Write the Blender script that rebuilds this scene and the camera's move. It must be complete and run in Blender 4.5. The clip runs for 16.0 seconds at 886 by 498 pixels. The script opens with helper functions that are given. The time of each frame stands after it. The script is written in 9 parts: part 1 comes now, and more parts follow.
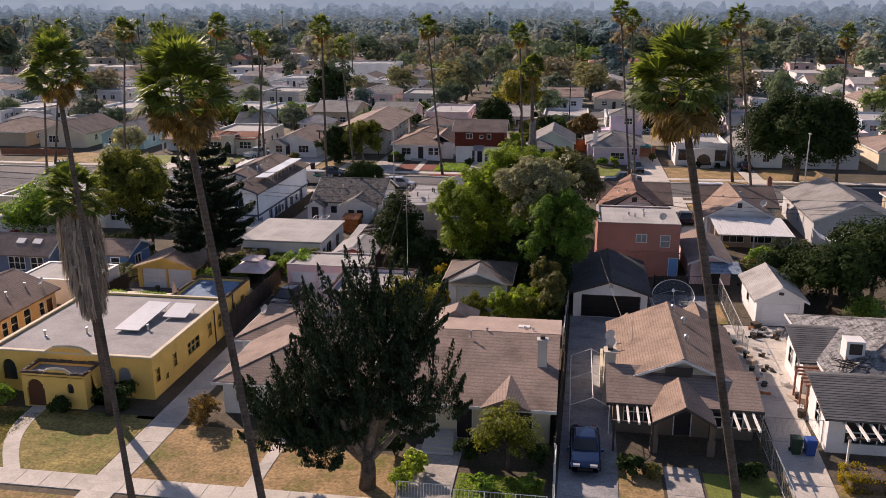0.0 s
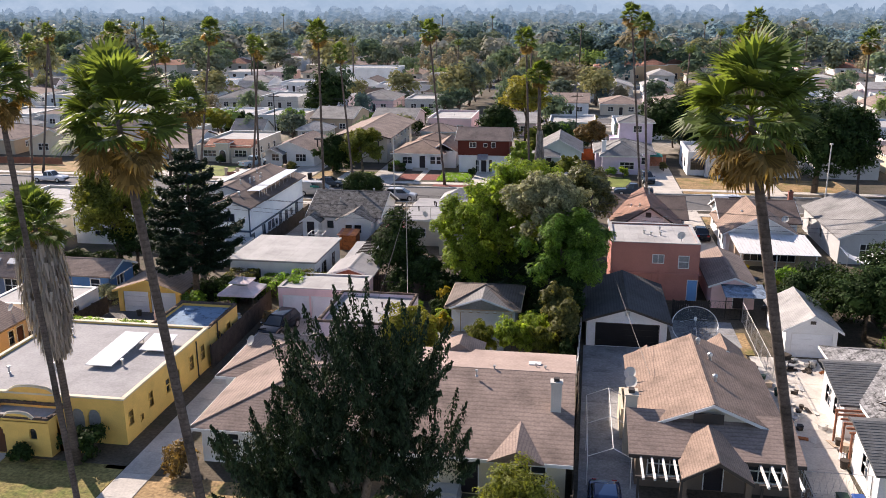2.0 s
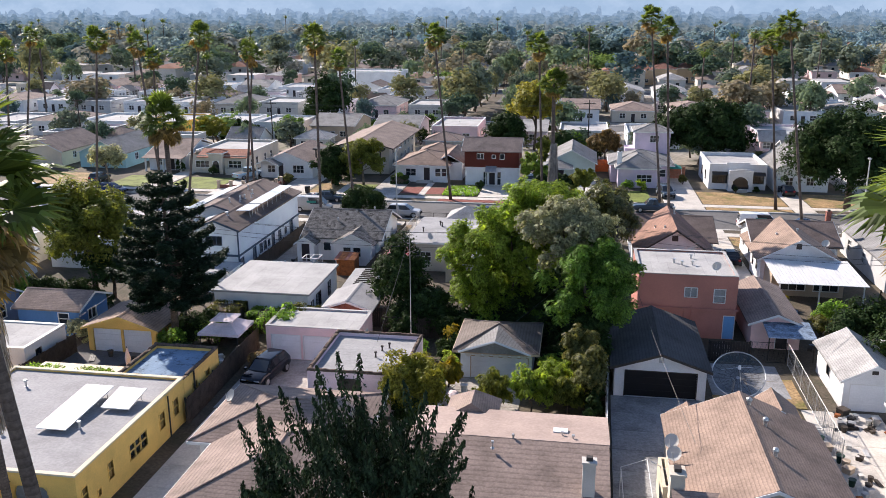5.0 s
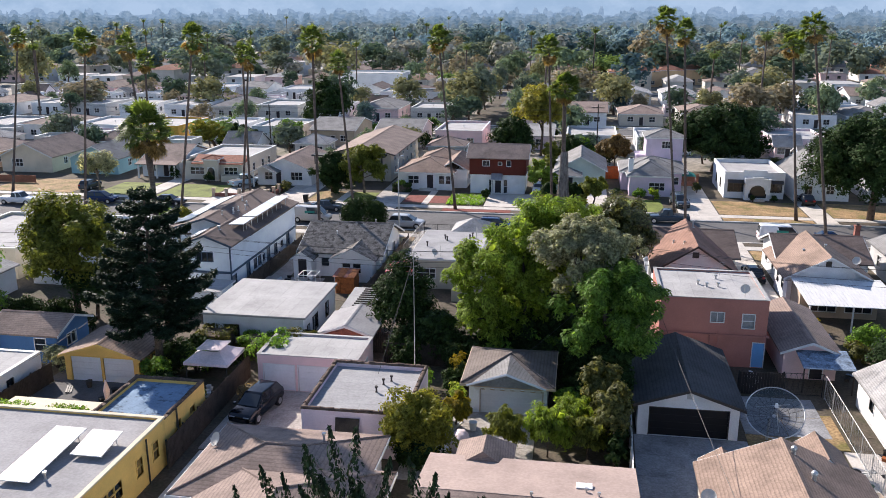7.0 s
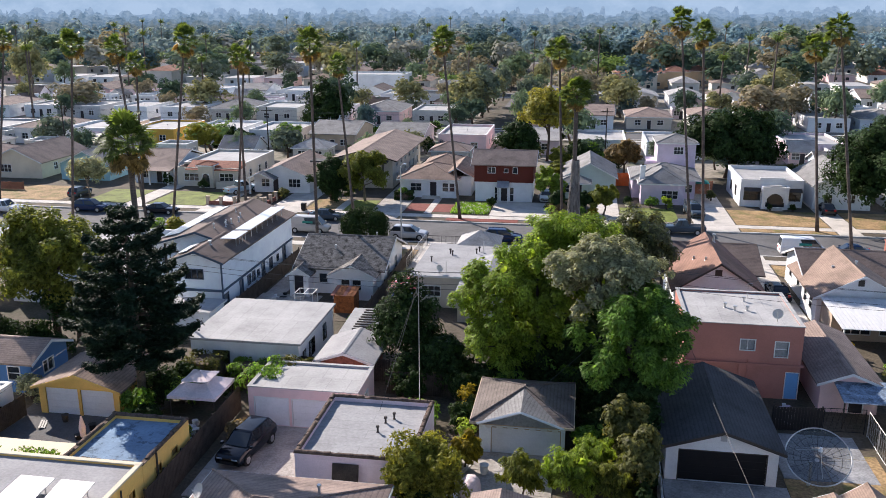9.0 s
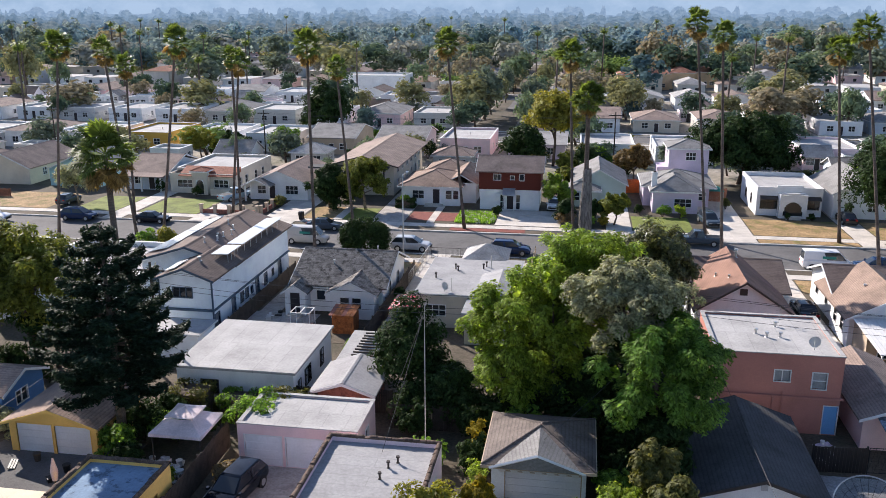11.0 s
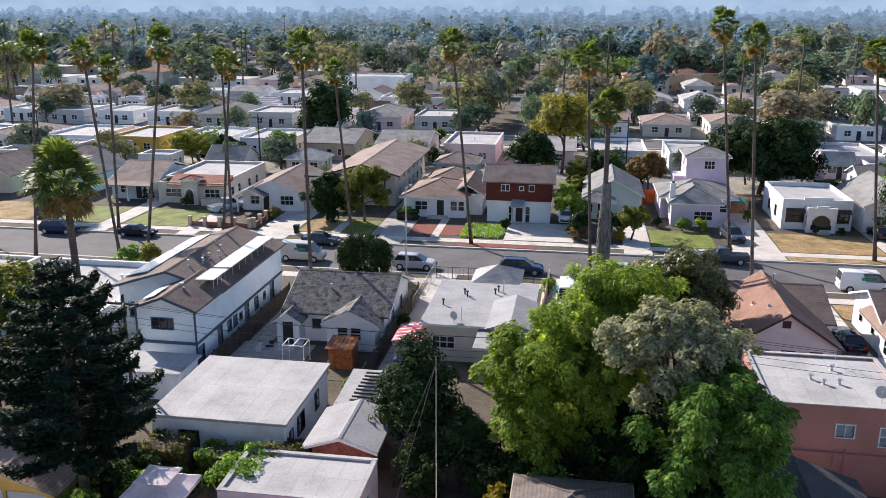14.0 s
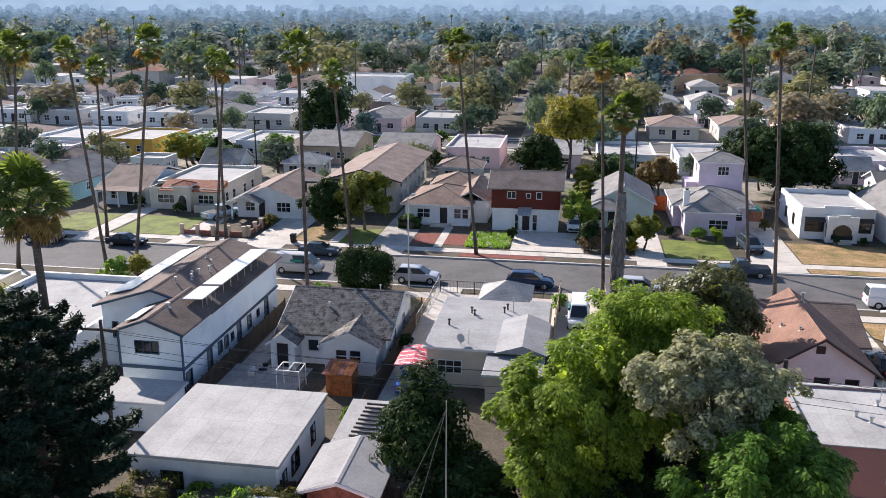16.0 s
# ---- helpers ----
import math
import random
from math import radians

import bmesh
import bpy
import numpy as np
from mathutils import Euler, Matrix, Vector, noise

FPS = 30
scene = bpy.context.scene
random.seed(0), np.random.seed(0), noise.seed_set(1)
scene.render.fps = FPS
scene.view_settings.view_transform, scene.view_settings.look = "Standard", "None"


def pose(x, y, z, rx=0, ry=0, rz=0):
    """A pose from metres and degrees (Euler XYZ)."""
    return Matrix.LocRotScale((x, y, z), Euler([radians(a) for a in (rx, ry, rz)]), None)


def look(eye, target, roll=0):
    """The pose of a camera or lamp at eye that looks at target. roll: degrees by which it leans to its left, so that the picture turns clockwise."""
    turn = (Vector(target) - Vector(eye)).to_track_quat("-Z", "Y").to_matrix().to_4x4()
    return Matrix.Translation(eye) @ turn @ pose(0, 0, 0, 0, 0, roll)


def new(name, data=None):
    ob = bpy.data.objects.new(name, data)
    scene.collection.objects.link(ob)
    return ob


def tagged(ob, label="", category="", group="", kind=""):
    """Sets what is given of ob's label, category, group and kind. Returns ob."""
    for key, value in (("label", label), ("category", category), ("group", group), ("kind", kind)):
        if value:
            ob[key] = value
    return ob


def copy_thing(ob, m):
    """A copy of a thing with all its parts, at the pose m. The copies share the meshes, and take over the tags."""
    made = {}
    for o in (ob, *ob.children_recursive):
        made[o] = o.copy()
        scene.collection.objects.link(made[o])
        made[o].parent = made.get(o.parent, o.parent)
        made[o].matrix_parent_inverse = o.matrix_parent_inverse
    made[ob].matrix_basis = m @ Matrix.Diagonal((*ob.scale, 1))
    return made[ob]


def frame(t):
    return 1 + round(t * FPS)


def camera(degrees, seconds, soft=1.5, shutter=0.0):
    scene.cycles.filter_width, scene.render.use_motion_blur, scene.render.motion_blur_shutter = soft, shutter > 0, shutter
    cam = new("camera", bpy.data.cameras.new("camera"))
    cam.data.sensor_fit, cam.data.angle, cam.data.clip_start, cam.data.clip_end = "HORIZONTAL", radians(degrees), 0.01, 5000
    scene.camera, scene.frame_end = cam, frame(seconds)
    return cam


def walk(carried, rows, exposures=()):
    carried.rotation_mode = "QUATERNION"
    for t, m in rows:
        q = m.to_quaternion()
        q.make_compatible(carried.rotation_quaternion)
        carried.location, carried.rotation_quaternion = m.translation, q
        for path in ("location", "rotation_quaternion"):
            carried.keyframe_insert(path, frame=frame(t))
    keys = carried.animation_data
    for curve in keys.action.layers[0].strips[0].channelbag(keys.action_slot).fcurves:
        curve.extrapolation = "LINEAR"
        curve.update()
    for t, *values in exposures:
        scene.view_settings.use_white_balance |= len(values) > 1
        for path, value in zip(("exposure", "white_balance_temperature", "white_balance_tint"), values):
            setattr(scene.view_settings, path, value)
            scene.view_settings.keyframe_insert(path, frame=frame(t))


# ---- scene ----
# ---- camera ----
cam = camera(55.0, 16.0, soft=0.8)
PATH = [
    (0, look((4.444, -9.096, 26.116), (-2.866, 38.427, 12.401), -0.169)),
    (1, look((4.009, -6.207, 26.168), (-3.366, 41.332, 12.542), -0.167)),
    (2, look((3.528, -3.343, 26.228), (-3.917, 44.204, 12.666), -0.164)),
    (3, look((3.008, -0.511, 26.292), (-4.509, 47.037, 12.775), -0.159)),
    (4, look((2.454, 2.282, 26.358), (-5.131, 49.828, 12.871), -0.153)),
    (5, look((1.871, 5.033, 26.423), (-5.774, 52.574, 12.955), -0.144)),
    (6, look((1.265, 7.737, 26.487), (-6.430, 55.272, 13.027), -0.135)),
    (7, look((0.640, 10.392, 26.546), (-7.094, 57.923, 13.089), -0.122)),
    (8, look((0.000, 13.000, 26.600), (-7.759, 60.525, 13.141), -0.108)),
    (9, look((-0.651, 15.560, 26.648), (-8.421, 63.082, 13.184), -0.090)),
    (10, look((-1.309, 18.076, 26.691), (-9.077, 65.595, 13.218), -0.069)),
    (11, look((-1.972, 20.550, 26.727), (-9.727, 68.069, 13.243), -0.044)),
    (12, look((-2.636, 22.989, 26.757), (-10.367, 70.507, 13.260), -0.013)),
    (13, look((-3.299, 25.398, 26.783), (-11.001, 72.917, 13.268), 0.022)),
    (14, look((-3.960, 27.787, 26.804), (-11.628, 75.305, 13.267), 0.064)),
    (15, look((-4.617, 30.164, 26.823), (-12.253, 77.679, 13.257), 0.114)),
    (16, look((-5.268, 32.541, 26.841), (-12.879, 80.050, 13.237), 0.171)),
]
walk(cam, PATH, exposures=[(0.0, 0.18, 7750, 29), (0.5, 0.6, 7550, 26), (1.5, 0.75, 7250, 22), (3.5, 0.84, 6850, 19), (8.0, 0.74, 6550, 17), (16.0, 0.76, 6550, 17)])

# ---- light: low winter sun from far left, clear hazy sky ----
SUN_ELEV, SUN_DIR = radians(30), Vector((-0.72, 0.69, 0)).normalized()
world = bpy.data.worlds.new("sky")
scene.world = world
world.use_nodes = True
wn = world.node_tree.nodes
sky = wn.new("ShaderNodeTexSky")
sky.sky_type, sky.sun_disc = "NISHITA", False
sky.sun_elevation, sky.sun_rotation = SUN_ELEV, math.atan2(SUN_DIR.x, SUN_DIR.y)
sky.air_density, sky.dust_density, sky.ozone_density = 1.0, 0.4, 3.0
wn["Background"].inputs["Strength"].default_value = 0.103
world.node_tree.links.new(sky.outputs["Color"], wn["Background"].inputs["Color"])
sun_data = bpy.data.lights.new("sun", "SUN")
sun_data.energy, sun_data.angle, sun_data.color = 5.0, radians(0.6), (1.0, 0.94, 0.84)
sun = new("sun", sun_data)
to_sun = SUN_DIR * math.cos(SUN_ELEV) + Vector((0, 0, math.sin(SUN_ELEV)))
sun.matrix_world = look(to_sun * 60 + Vector((0, 0, 30)), (0, 0, 30))

# ---- materials ----


def nd(tree, kind, **values):
    n = tree.nodes.new(kind)
    for key, value in values.items():
        n.inputs[key.replace("_", " ")].default_value = value
    return n


def shade(name, col, rough=0.85, var=0.18, scale=0.6, fine=9.0, bump=0.15, metal=0.0, rows=0.0, seams=None, tint=None, patch=0.0, spec=0.3):
    """Procedural surface: broad stains, fine grain, optional courses (rows, metres of height) or seams (length, width)."""
    m = bpy.data.materials.new(name)
    m.use_nodes = True
    t, lk = m.node_tree, m.node_tree.links.new
    b = t.nodes["Principled BSDF"]
    b.inputs["Roughness"].default_value, b.inputs["Metallic"].default_value = rough, metal
    b.inputs["Specular IOR Level"].default_value = spec
    co, info = t.nodes.new("ShaderNodeTexCoord"), t.nodes.new("ShaderNodeObjectInfo")
    off = nd(t, "ShaderNodeVectorMath")
    off.operation = "MULTIPLY_ADD"
    lk(info.outputs["Random"], off.inputs[0])
    off.inputs[1].default_value = (37, 19, 0)
    lk(co.outputs["Object"], off.inputs[2])
    broad, grain = nd(t, "ShaderNodeTexNoise", Scale=scale, Detail=6.0, Roughness=0.65), nd(t, "ShaderNodeTexNoise", Scale=fine, Detail=4.0)
    lk(off.outputs[0], broad.inputs["Vector"])
    lk(off.outputs[0], grain.inputs["Vector"])
    ramp = t.nodes.new("ShaderNodeValToRGB")
    lo, hi = [max(0, c * (1 - 1.6 * var)) for c in col], [min(1, c * (1 + 1.2 * var)) for c in col]
    other = tint or lo
    ramp.color_ramp.elements[0].position, ramp.color_ramp.elements[1].position = 0.32, 0.7
    ramp.color_ramp.elements[0].color, ramp.color_ramp.elements[1].color = (*other, 1), (*hi, 1)
    mid = ramp.color_ramp.elements.new(0.5)
    mid.color = (*col, 1)
    lk(broad.outputs["Fac"], ramp.inputs["Fac"])
    mix = nd(t, "ShaderNodeMix", )
    mix.data_type, mix.blend_type = "RGBA", "MULTIPLY"
    mix.inputs["Factor"].default_value = 1.0
    lk(ramp.outputs["Color"], mix.inputs[6])
    g2 = nd(t, "ShaderNodeMapRange")
    lk(grain.outputs["Fac"], g2.inputs["Value"])
    g2.inputs["From Min"].default_value, g2.inputs["From Max"].default_value = 0.3, 0.7
    g2.inputs["To Min"].default_value, g2.inputs["To Max"].default_value = 1 - var, 1 + 0.6 * var
    lk(g2.outputs["Result"], mix.inputs[7])
    out, height = mix.outputs[2], grain.outputs["Fac"]
    if rows:
        sep, wob = t.nodes.new("ShaderNodeSeparateXYZ"), nd(t, "ShaderNodeTexNoise", Scale=2.2, Detail=2.0)
        lk(co.outputs["Object"], sep.inputs[0])
        lk(off.outputs[0], wob.inputs["Vector"])
        add = nd(t, "ShaderNodeMath")
        add.operation = "MULTIPLY_ADD"
        lk(wob.outputs["Fac"], add.inputs[0])
        add.inputs[1].default_value = rows * 0.5
        lk(sep.outputs["Z"], add.inputs[2])
        div = nd(t, "ShaderNodeMath")
        div.operation = "DIVIDE"
        lk(add.outputs[0], div.inputs[0])
        div.inputs[1].default_value = rows
        fr = nd(t, "ShaderNodeMath")
        fr.operation = "FRACT"
        lk(div.outputs[0], fr.inputs[0])
        line = nd(t, "ShaderNodeMapRange")
        lk(fr.outputs[0], line.inputs["Value"])
        line.inputs["From Min"].default_value, line.inputs["From Max"].default_value = 0.0, 0.45
        line.inputs["To Min"].default_value, line.inputs["To Max"].default_value = 0.62, 1.0
        m2 = nd(t, "ShaderNodeMix")
        m2.data_type, m2.blend_type = "RGBA", "MULTIPLY"
        m2.inputs["Factor"].default_value = 0.8
        lk(out, m2.inputs[6])
        lk(line.outputs["Result"], m2.inputs[7])
        out, height = m2.outputs[2], fr.outputs[0]
    if seams:
        br = nd(t, "ShaderNodeTexBrick", Scale=1.0, Mortar_Size=0.035, Brick_Width=seams[0], Row_Height=seams[1])
        br.inputs["Color1"].default_value, br.inputs["Color2"].default_value = (1, 1, 1, 1), (0.9, 0.9, 0.9, 1)
        br.inputs["Mortar"].default_value = (0.8, 0.8, 0.8, 1)
        lk(co.outputs["Object"], br.inputs["Vector"])
        m3 = nd(t, "ShaderNodeMix")
        m3.data_type, m3.blend_type = "RGBA", "MULTIPLY"
        m3.inputs["Factor"].default_value = 0.8
        lk(out, m3.inputs[6])
        lk(br.outputs["Color"], m3.inputs[7])
        out = m3.outputs[2]
    if patch:
        pn, pr = nd(t, "ShaderNodeTexNoise", Scale=1.7, Detail=8.0, Roughness=0.7), t.nodes.new("ShaderNodeValToRGB")
        lk(off.outputs[0], pn.inputs["Vector"])
        pr.color_ramp.elements[0].position, pr.color_ramp.elements[1].position = 0.52, 0.6
        pr.color_ramp.elements[0].color, pr.color_ramp.elements[1].color = (1, 1, 1, 1), (1 - patch, 1 - patch, 1 - patch, 1)
        lk(pn.outputs["Fac"], pr.inputs["Fac"])
        m4 = nd(t, "ShaderNodeMix")
        m4.data_type, m4.blend_type = "RGBA", "MULTIPLY"
        m4.inputs["Factor"].default_value = 1.0
        lk(out, m4.inputs[6])
        lk(pr.outputs["Color"], m4.inputs[7])
        out = m4.outputs[2]
    lk(out, b.inputs["Base Color"])
    if bump:
        bp = nd(t, "ShaderNodeBump", Strength=bump, Distance=0.05)
        lk(height, bp.inputs["Height"])
        lk(bp.outputs["Normal"], b.inputs["Normal"])
    return m


def leafy(name, col, dark=0.5, light=1.5, lit=0.35, hue=None, spec=0.15, thin=(1.7, 1.55, 0.7, 1), rough=0.55):
    """Foliage: every leaf its own tone, some light through it."""
    m = bpy.data.materials.new(name)
    m.use_nodes = True
    t, lk = m.node_tree, m.node_tree.links.new
    b = t.nodes["Principled BSDF"]
    b.inputs["Roughness"].default_value, b.inputs["Specular IOR Level"].default_value = rough, spec
    geo, co = t.nodes.new("ShaderNodeNewGeometry"), t.nodes.new("ShaderNodeTexCoord")
    clump = nd(t, "ShaderNodeTexNoise", Scale=0.55, Detail=3.0)
    lk(co.outputs["Object"], clump.inputs["Vector"])
    add = nd(t, "ShaderNodeMath")
    add.operation = "ADD"
    lk(geo.outputs["Random Per Island"], add.inputs[0])
    lk(clump.outputs["Fac"], add.inputs[1])
    ramp = t.nodes.new("ShaderNodeValToRGB")
    half = nd(t, "ShaderNodeMath")
    half.operation = "MULTIPLY"
    half.inputs[1].default_value = 0.5
    lk(add.outputs[0], half.inputs[0])
    lk(half.outputs[0], ramp.inputs["Fac"])
    hi = hue or [c * light for c in col]
    ramp.color_ramp.elements[0].position, ramp.color_ramp.elements[1].position = 0.2, 0.8
    ramp.color_ramp.elements[0].color, ramp.color_ramp.elements[1].color = (*[c * dark for c in col], 1), (*[min(1, c) for c in hi], 1)
    ramp.color_ramp.elements.new(0.5).color = (*col, 1)
    lk(ramp.outputs["Color"], b.inputs["Base Color"])
    tr = t.nodes.new("ShaderNodeBsdfTranslucent")
    thru = nd(t, "ShaderNodeMix")
    thru.data_type, thru.blend_type = "RGBA", "MULTIPLY"
    thru.inputs["Factor"].default_value = 1.0
    thru.inputs[7].default_value = thin
    lk(ramp.outputs["Color"], thru.inputs[6])
    lk(thru.outputs[2], tr.inputs["Color"])
    mx = nd(t, "ShaderNodeMixShader", Fac=lit)
    lk(b.outputs[0], mx.inputs[1])
    lk(tr.outputs[0], mx.inputs[2])
    lk(mx.outputs[0], t.nodes["Material Output"].inputs["Surface"])
    return m


M = {}


def add_mats():
    wall = dict(rough=0.9, var=0.07, scale=0.5, fine=14, bump=0.08)
    for key, col in dict(white=(0.79, 0.79, 0.79), cream=(0.68, 0.6, 0.46), yellow=(0.9, 0.58, 0.17), pink=(0.8, 0.58, 0.57), blush=(0.8, 0.65, 0.69),
                         salmon=(0.46, 0.2, 0.16), peach=(0.72, 0.5, 0.3), grey=(0.5, 0.5, 0.5), beige=(0.6, 0.54, 0.45), blue=(0.08, 0.19, 0.38), ice=(0.87, 0.92, 0.96), slateblue=(0.16, 0.21, 0.3), porchshade=(0.17, 0.13, 0.1), teal=(0.3, 0.5, 0.53),
                         lavender=(0.66, 0.56, 0.66), tan=(0.5, 0.4, 0.3), paleblue=(0.55, 0.62, 0.7), mint=(0.55, 0.62, 0.55), redwood=(0.13, 0.03, 0.02), ochre=(0.7, 0.4, 0.08), stone=(0.58, 0.56, 0.52)).items():
        M[key] = shade("stucco_" + key, col, **wall)
    M["trim"] = shade("white_trim", (0.74, 0.74, 0.73), 0.6, 0.05, 1, 20, 0.03)
    M["bluetrim"] = shade("blue_grey_trim", (0.07, 0.11, 0.16), 0.6, 0.08)
    M["darktrim"] = shade("dark_trim", (0.06, 0.05, 0.045), 0.6, 0.1)
    roof = dict(rough=0.92, var=0.2, scale=0.5, fine=7, bump=0.5, rows=0.075)
    for key, col in dict(brown=(0.29, 0.22, 0.188), tanbrown=(0.3, 0.215, 0.17), grey=(0.25, 0.245, 0.24), dark=(0.075, 0.075, 0.078), red=(0.33, 0.15, 0.1), taupe=(0.18, 0.15, 0.135), slate=(0.13, 0.135, 0.14), pale=(0.4, 0.39, 0.38), rust=(0.28, 0.16, 0.12)).items():
        M["r_" + key] = shade("shingle_" + key, col, **roof)
    M["r_moss"] = shade("mossy_grey_shingle", (0.22, 0.205, 0.19), 0.95, 0.4, 1.6, 10, 0.8, rows=0.09, patch=0.65)
    M["r_cocoa"] = shade("shingle_cocoa", (0.185, 0.14, 0.122), **roof)
    M["r_worn"] = shade("worn_grey_shingle", (0.27, 0.27, 0.275), 0.95, 0.4, 1.4, 9, 0.8, rows=0.09, patch=0.7)
    flat = dict(rough=0.9, var=0.13, scale=0.35, fine=6, bump=0.1)
    M["f_grey"] = shade("rolled_roofing_grey", (0.34, 0.34, 0.345), seams=(9, 1.0), **flat)
    M["f_pale"] = shade("rolled_roofing_pale", (0.41, 0.405, 0.4), seams=(1.4, 9), **flat)
    M["f_smooth"] = shade("smooth_roofing", (0.33, 0.325, 0.33), **flat)
    M["f_tan"] = shade("tan_roofing", (0.39, 0.3, 0.26), **flat)
    # sky-blue pine shade with broken patches is put into this roof colour
    M["f_skyshade"] = shade("sky_shaded_roofing", (0.2, 0.3, 0.42), patch=0.5, **flat)
    M["tile"] = shade("clay_tile", (0.36, 0.13, 0.08), 0.8, 0.25, 2, 12, 0.5, rows=0.09)
    M["coping"] = shade("worn_coping_tile", (0.13, 0.09, 0.07), 0.9, 0.35, 3, 14, 0.4)
    M["metal"] = shade("galvanised", (0.55, 0.55, 0.55), 0.45, 0.12, 2, 20, 0.05, metal=0.8)
    M["steel"] = shade("white_corrugated", (0.66, 0.66, 0.66), 0.6, 0.06)
    # whitish base colour stands in for the bright sky mirrored in the panels
    M["panel"] = shade("solar_panel", (0.66, 0.68, 0.7), 0.25, 0.04, 0.6, 3, 0.0, spec=0.7)
    M["rust"] = shade("rusty_orange", (0.36, 0.12, 0.04), 0.85, 0.35, 2.5, 14, 0.3)
    M["boarded"] = shade("boarded_pane", (0.3, 0.19, 0.06), 0.7, 0.15)
    M["wood"] = shade("weathered_wood", (0.065, 0.052, 0.042), 0.85, 0.3, 1.5, 18, 0.3)
    M["palewood"] = shade("white_rafters", (0.72, 0.7, 0.66), 0.7, 0.1)
    M["redwoodslat"] = shade("red_rafters", (0.3, 0.13, 0.08), 0.8, 0.2)
    M["brick"] = shade("red_brick", (0.3, 0.12, 0.09), 0.9, 0.25, 3, 16, 0.4)
    M["concrete"] = shade("concrete", (0.55, 0.51, 0.46), 0.92, 0.14, 0.4, 8, 0.12)
    M["oldconcrete"] = shade("stained_concrete", (0.4, 0.37, 0.34), 0.92, 0.2, 0.5, 8, 0.15)
    # concrete darkened and cooled: the shade on it is put into the colour
    M["shadeconcrete"] = shade("shaded_concrete", (0.3, 0.303, 0.31), 0.92, 0.22, 0.5, 8, 0.15)
    M["kerb"] = shade("kerb", (0.5, 0.48, 0.45), 0.9, 0.15)
    M["asphalt"] = shade("asphalt", (0.13, 0.127, 0.127), 0.9, 0.16, 0.25, 11, 0.15, patch=0.12, spec=0.25)
    M["soil"] = shade("dry_soil", (0.1, 0.082, 0.06), 0.95, 0.35, 0.3, 5, 0.4, tint=(0.06, 0.06, 0.035))
    M["grass"] = shade("lawn", (0.16, 0.195, 0.04), 0.9, 0.3, 0.5, 10, 0.5)
    M["drygrass"] = shade("dry_lawn", (0.33, 0.22, 0.11), 0.95, 0.42, 0.45, 5, 0.6, tint=(0.16, 0.16, 0.04), patch=0.2)
    M["patchygrass"] = shade("patchy_lawn", (0.25, 0.2, 0.07), 0.95, 0.45, 0.4, 5, 0.6, tint=(0.12, 0.16, 0.03), patch=0.3)
    M["paleyard"] = shade("pale_dry_yard", (0.25, 0.225, 0.19), 0.95, 0.35, 0.12, 1.5, 0.2, tint=(0.1, 0.115, 0.065))
    M["redgravel"] = shade("red_mulch", (0.22, 0.07, 0.055), 0.95, 0.2, 2, 20, 0.4)
    M["rock"] = shade("pale_rock", (0.5, 0.47, 0.42), 0.9, 0.25, 2, 9, 0.4)
    M["black"] = shade("black_paint", (0.012, 0.012, 0.014), 0.5, 0.15)
    M["cable"] = shade("grey_cable", (0.08, 0.08, 0.08), 0.6, 0.1)
    M["rubber"] = shade("rubber", (0.02, 0.02, 0.02), 0.8, 0.1)
    M["glass"] = shade("dark_glass", (0.025, 0.03, 0.035), 0.06, 0.05, 1, 3, 0.0, spec=0.6)
    M["curtain"] = shade("curtained_glass", (0.3, 0.31, 0.32), 0.1, 0.1, 1.5, 6, 0.0, spec=0.6)
    M["bluedoor"] = shade("blue_door", (0.16, 0.4, 0.72), 0.5, 0.05)
    M["door"] = shade("dark_door", (0.03, 0.025, 0.03), 0.5, 0.1)
    M["browndoor"] = shade("brown_door", (0.12, 0.05, 0.03), 0.5, 0.1)
    M["garagedoor"] = shade("white_garage_door", (0.8, 0.81, 0.83), 0.6, 0.05)
    M["tarp"] = shade("faded_blue_tarp", (0.22, 0.29, 0.38), 0.6, 0.4, 1.5, 8, 0.3, patch=0.5)
    M["redtarp"] = shade("red_tarp", (0.45, 0.05, 0.08), 0.6, 0.3, 2.2, 8, 0.2, tint=(0.7, 0.6, 0.6))
    M["canvas"] = shade("pale_canvas", (0.8, 0.66, 0.66), 0.8, 0.12)
    M["greentarp"] = shade("green_canvas", (0.02, 0.22, 0.18), 0.7, 0.2)
    M["orange"] = shade("orange_boards", (0.6, 0.13, 0.03), 0.8, 0.2)
    M["mesh"] = shade("dish_mesh", (0.06, 0.065, 0.07), 0.5, 0.1, metal=0.4)
    M["bin_green"] = shade("green_bin", (0.02, 0.05, 0.03), 0.5, 0.1)
    M["bin_blue"] = shade("blue_bin", (0.02, 0.08, 0.3), 0.5, 0.1)
    m = M["meshcloth"] = bpy.data.materials.new("see_through_mesh")
    m.use_nodes = True
    tr = m.node_tree
    mx, tp = nd(tr, "ShaderNodeMixShader", Fac=0.5), tr.nodes.new("ShaderNodeBsdfTransparent")
    tr.nodes["Principled BSDF"].inputs["Base Color"].default_value = (0.07, 0.095, 0.11, 1)
    tr.links.new(tp.outputs[0], mx.inputs[1])
    tr.links.new(tr.nodes["Principled BSDF"].outputs[0], mx.inputs[2])
    tr.links.new(mx.outputs[0], tr.nodes["Material Output"].inputs["Surface"])
    M["bark"] = shade("bark", (0.12, 0.09, 0.07), 0.95, 0.35, 2, 12, 0.8)
    M["palebark"] = shade("pale_bark", (0.24, 0.19, 0.15), 0.95, 0.35, 2, 12, 0.8)
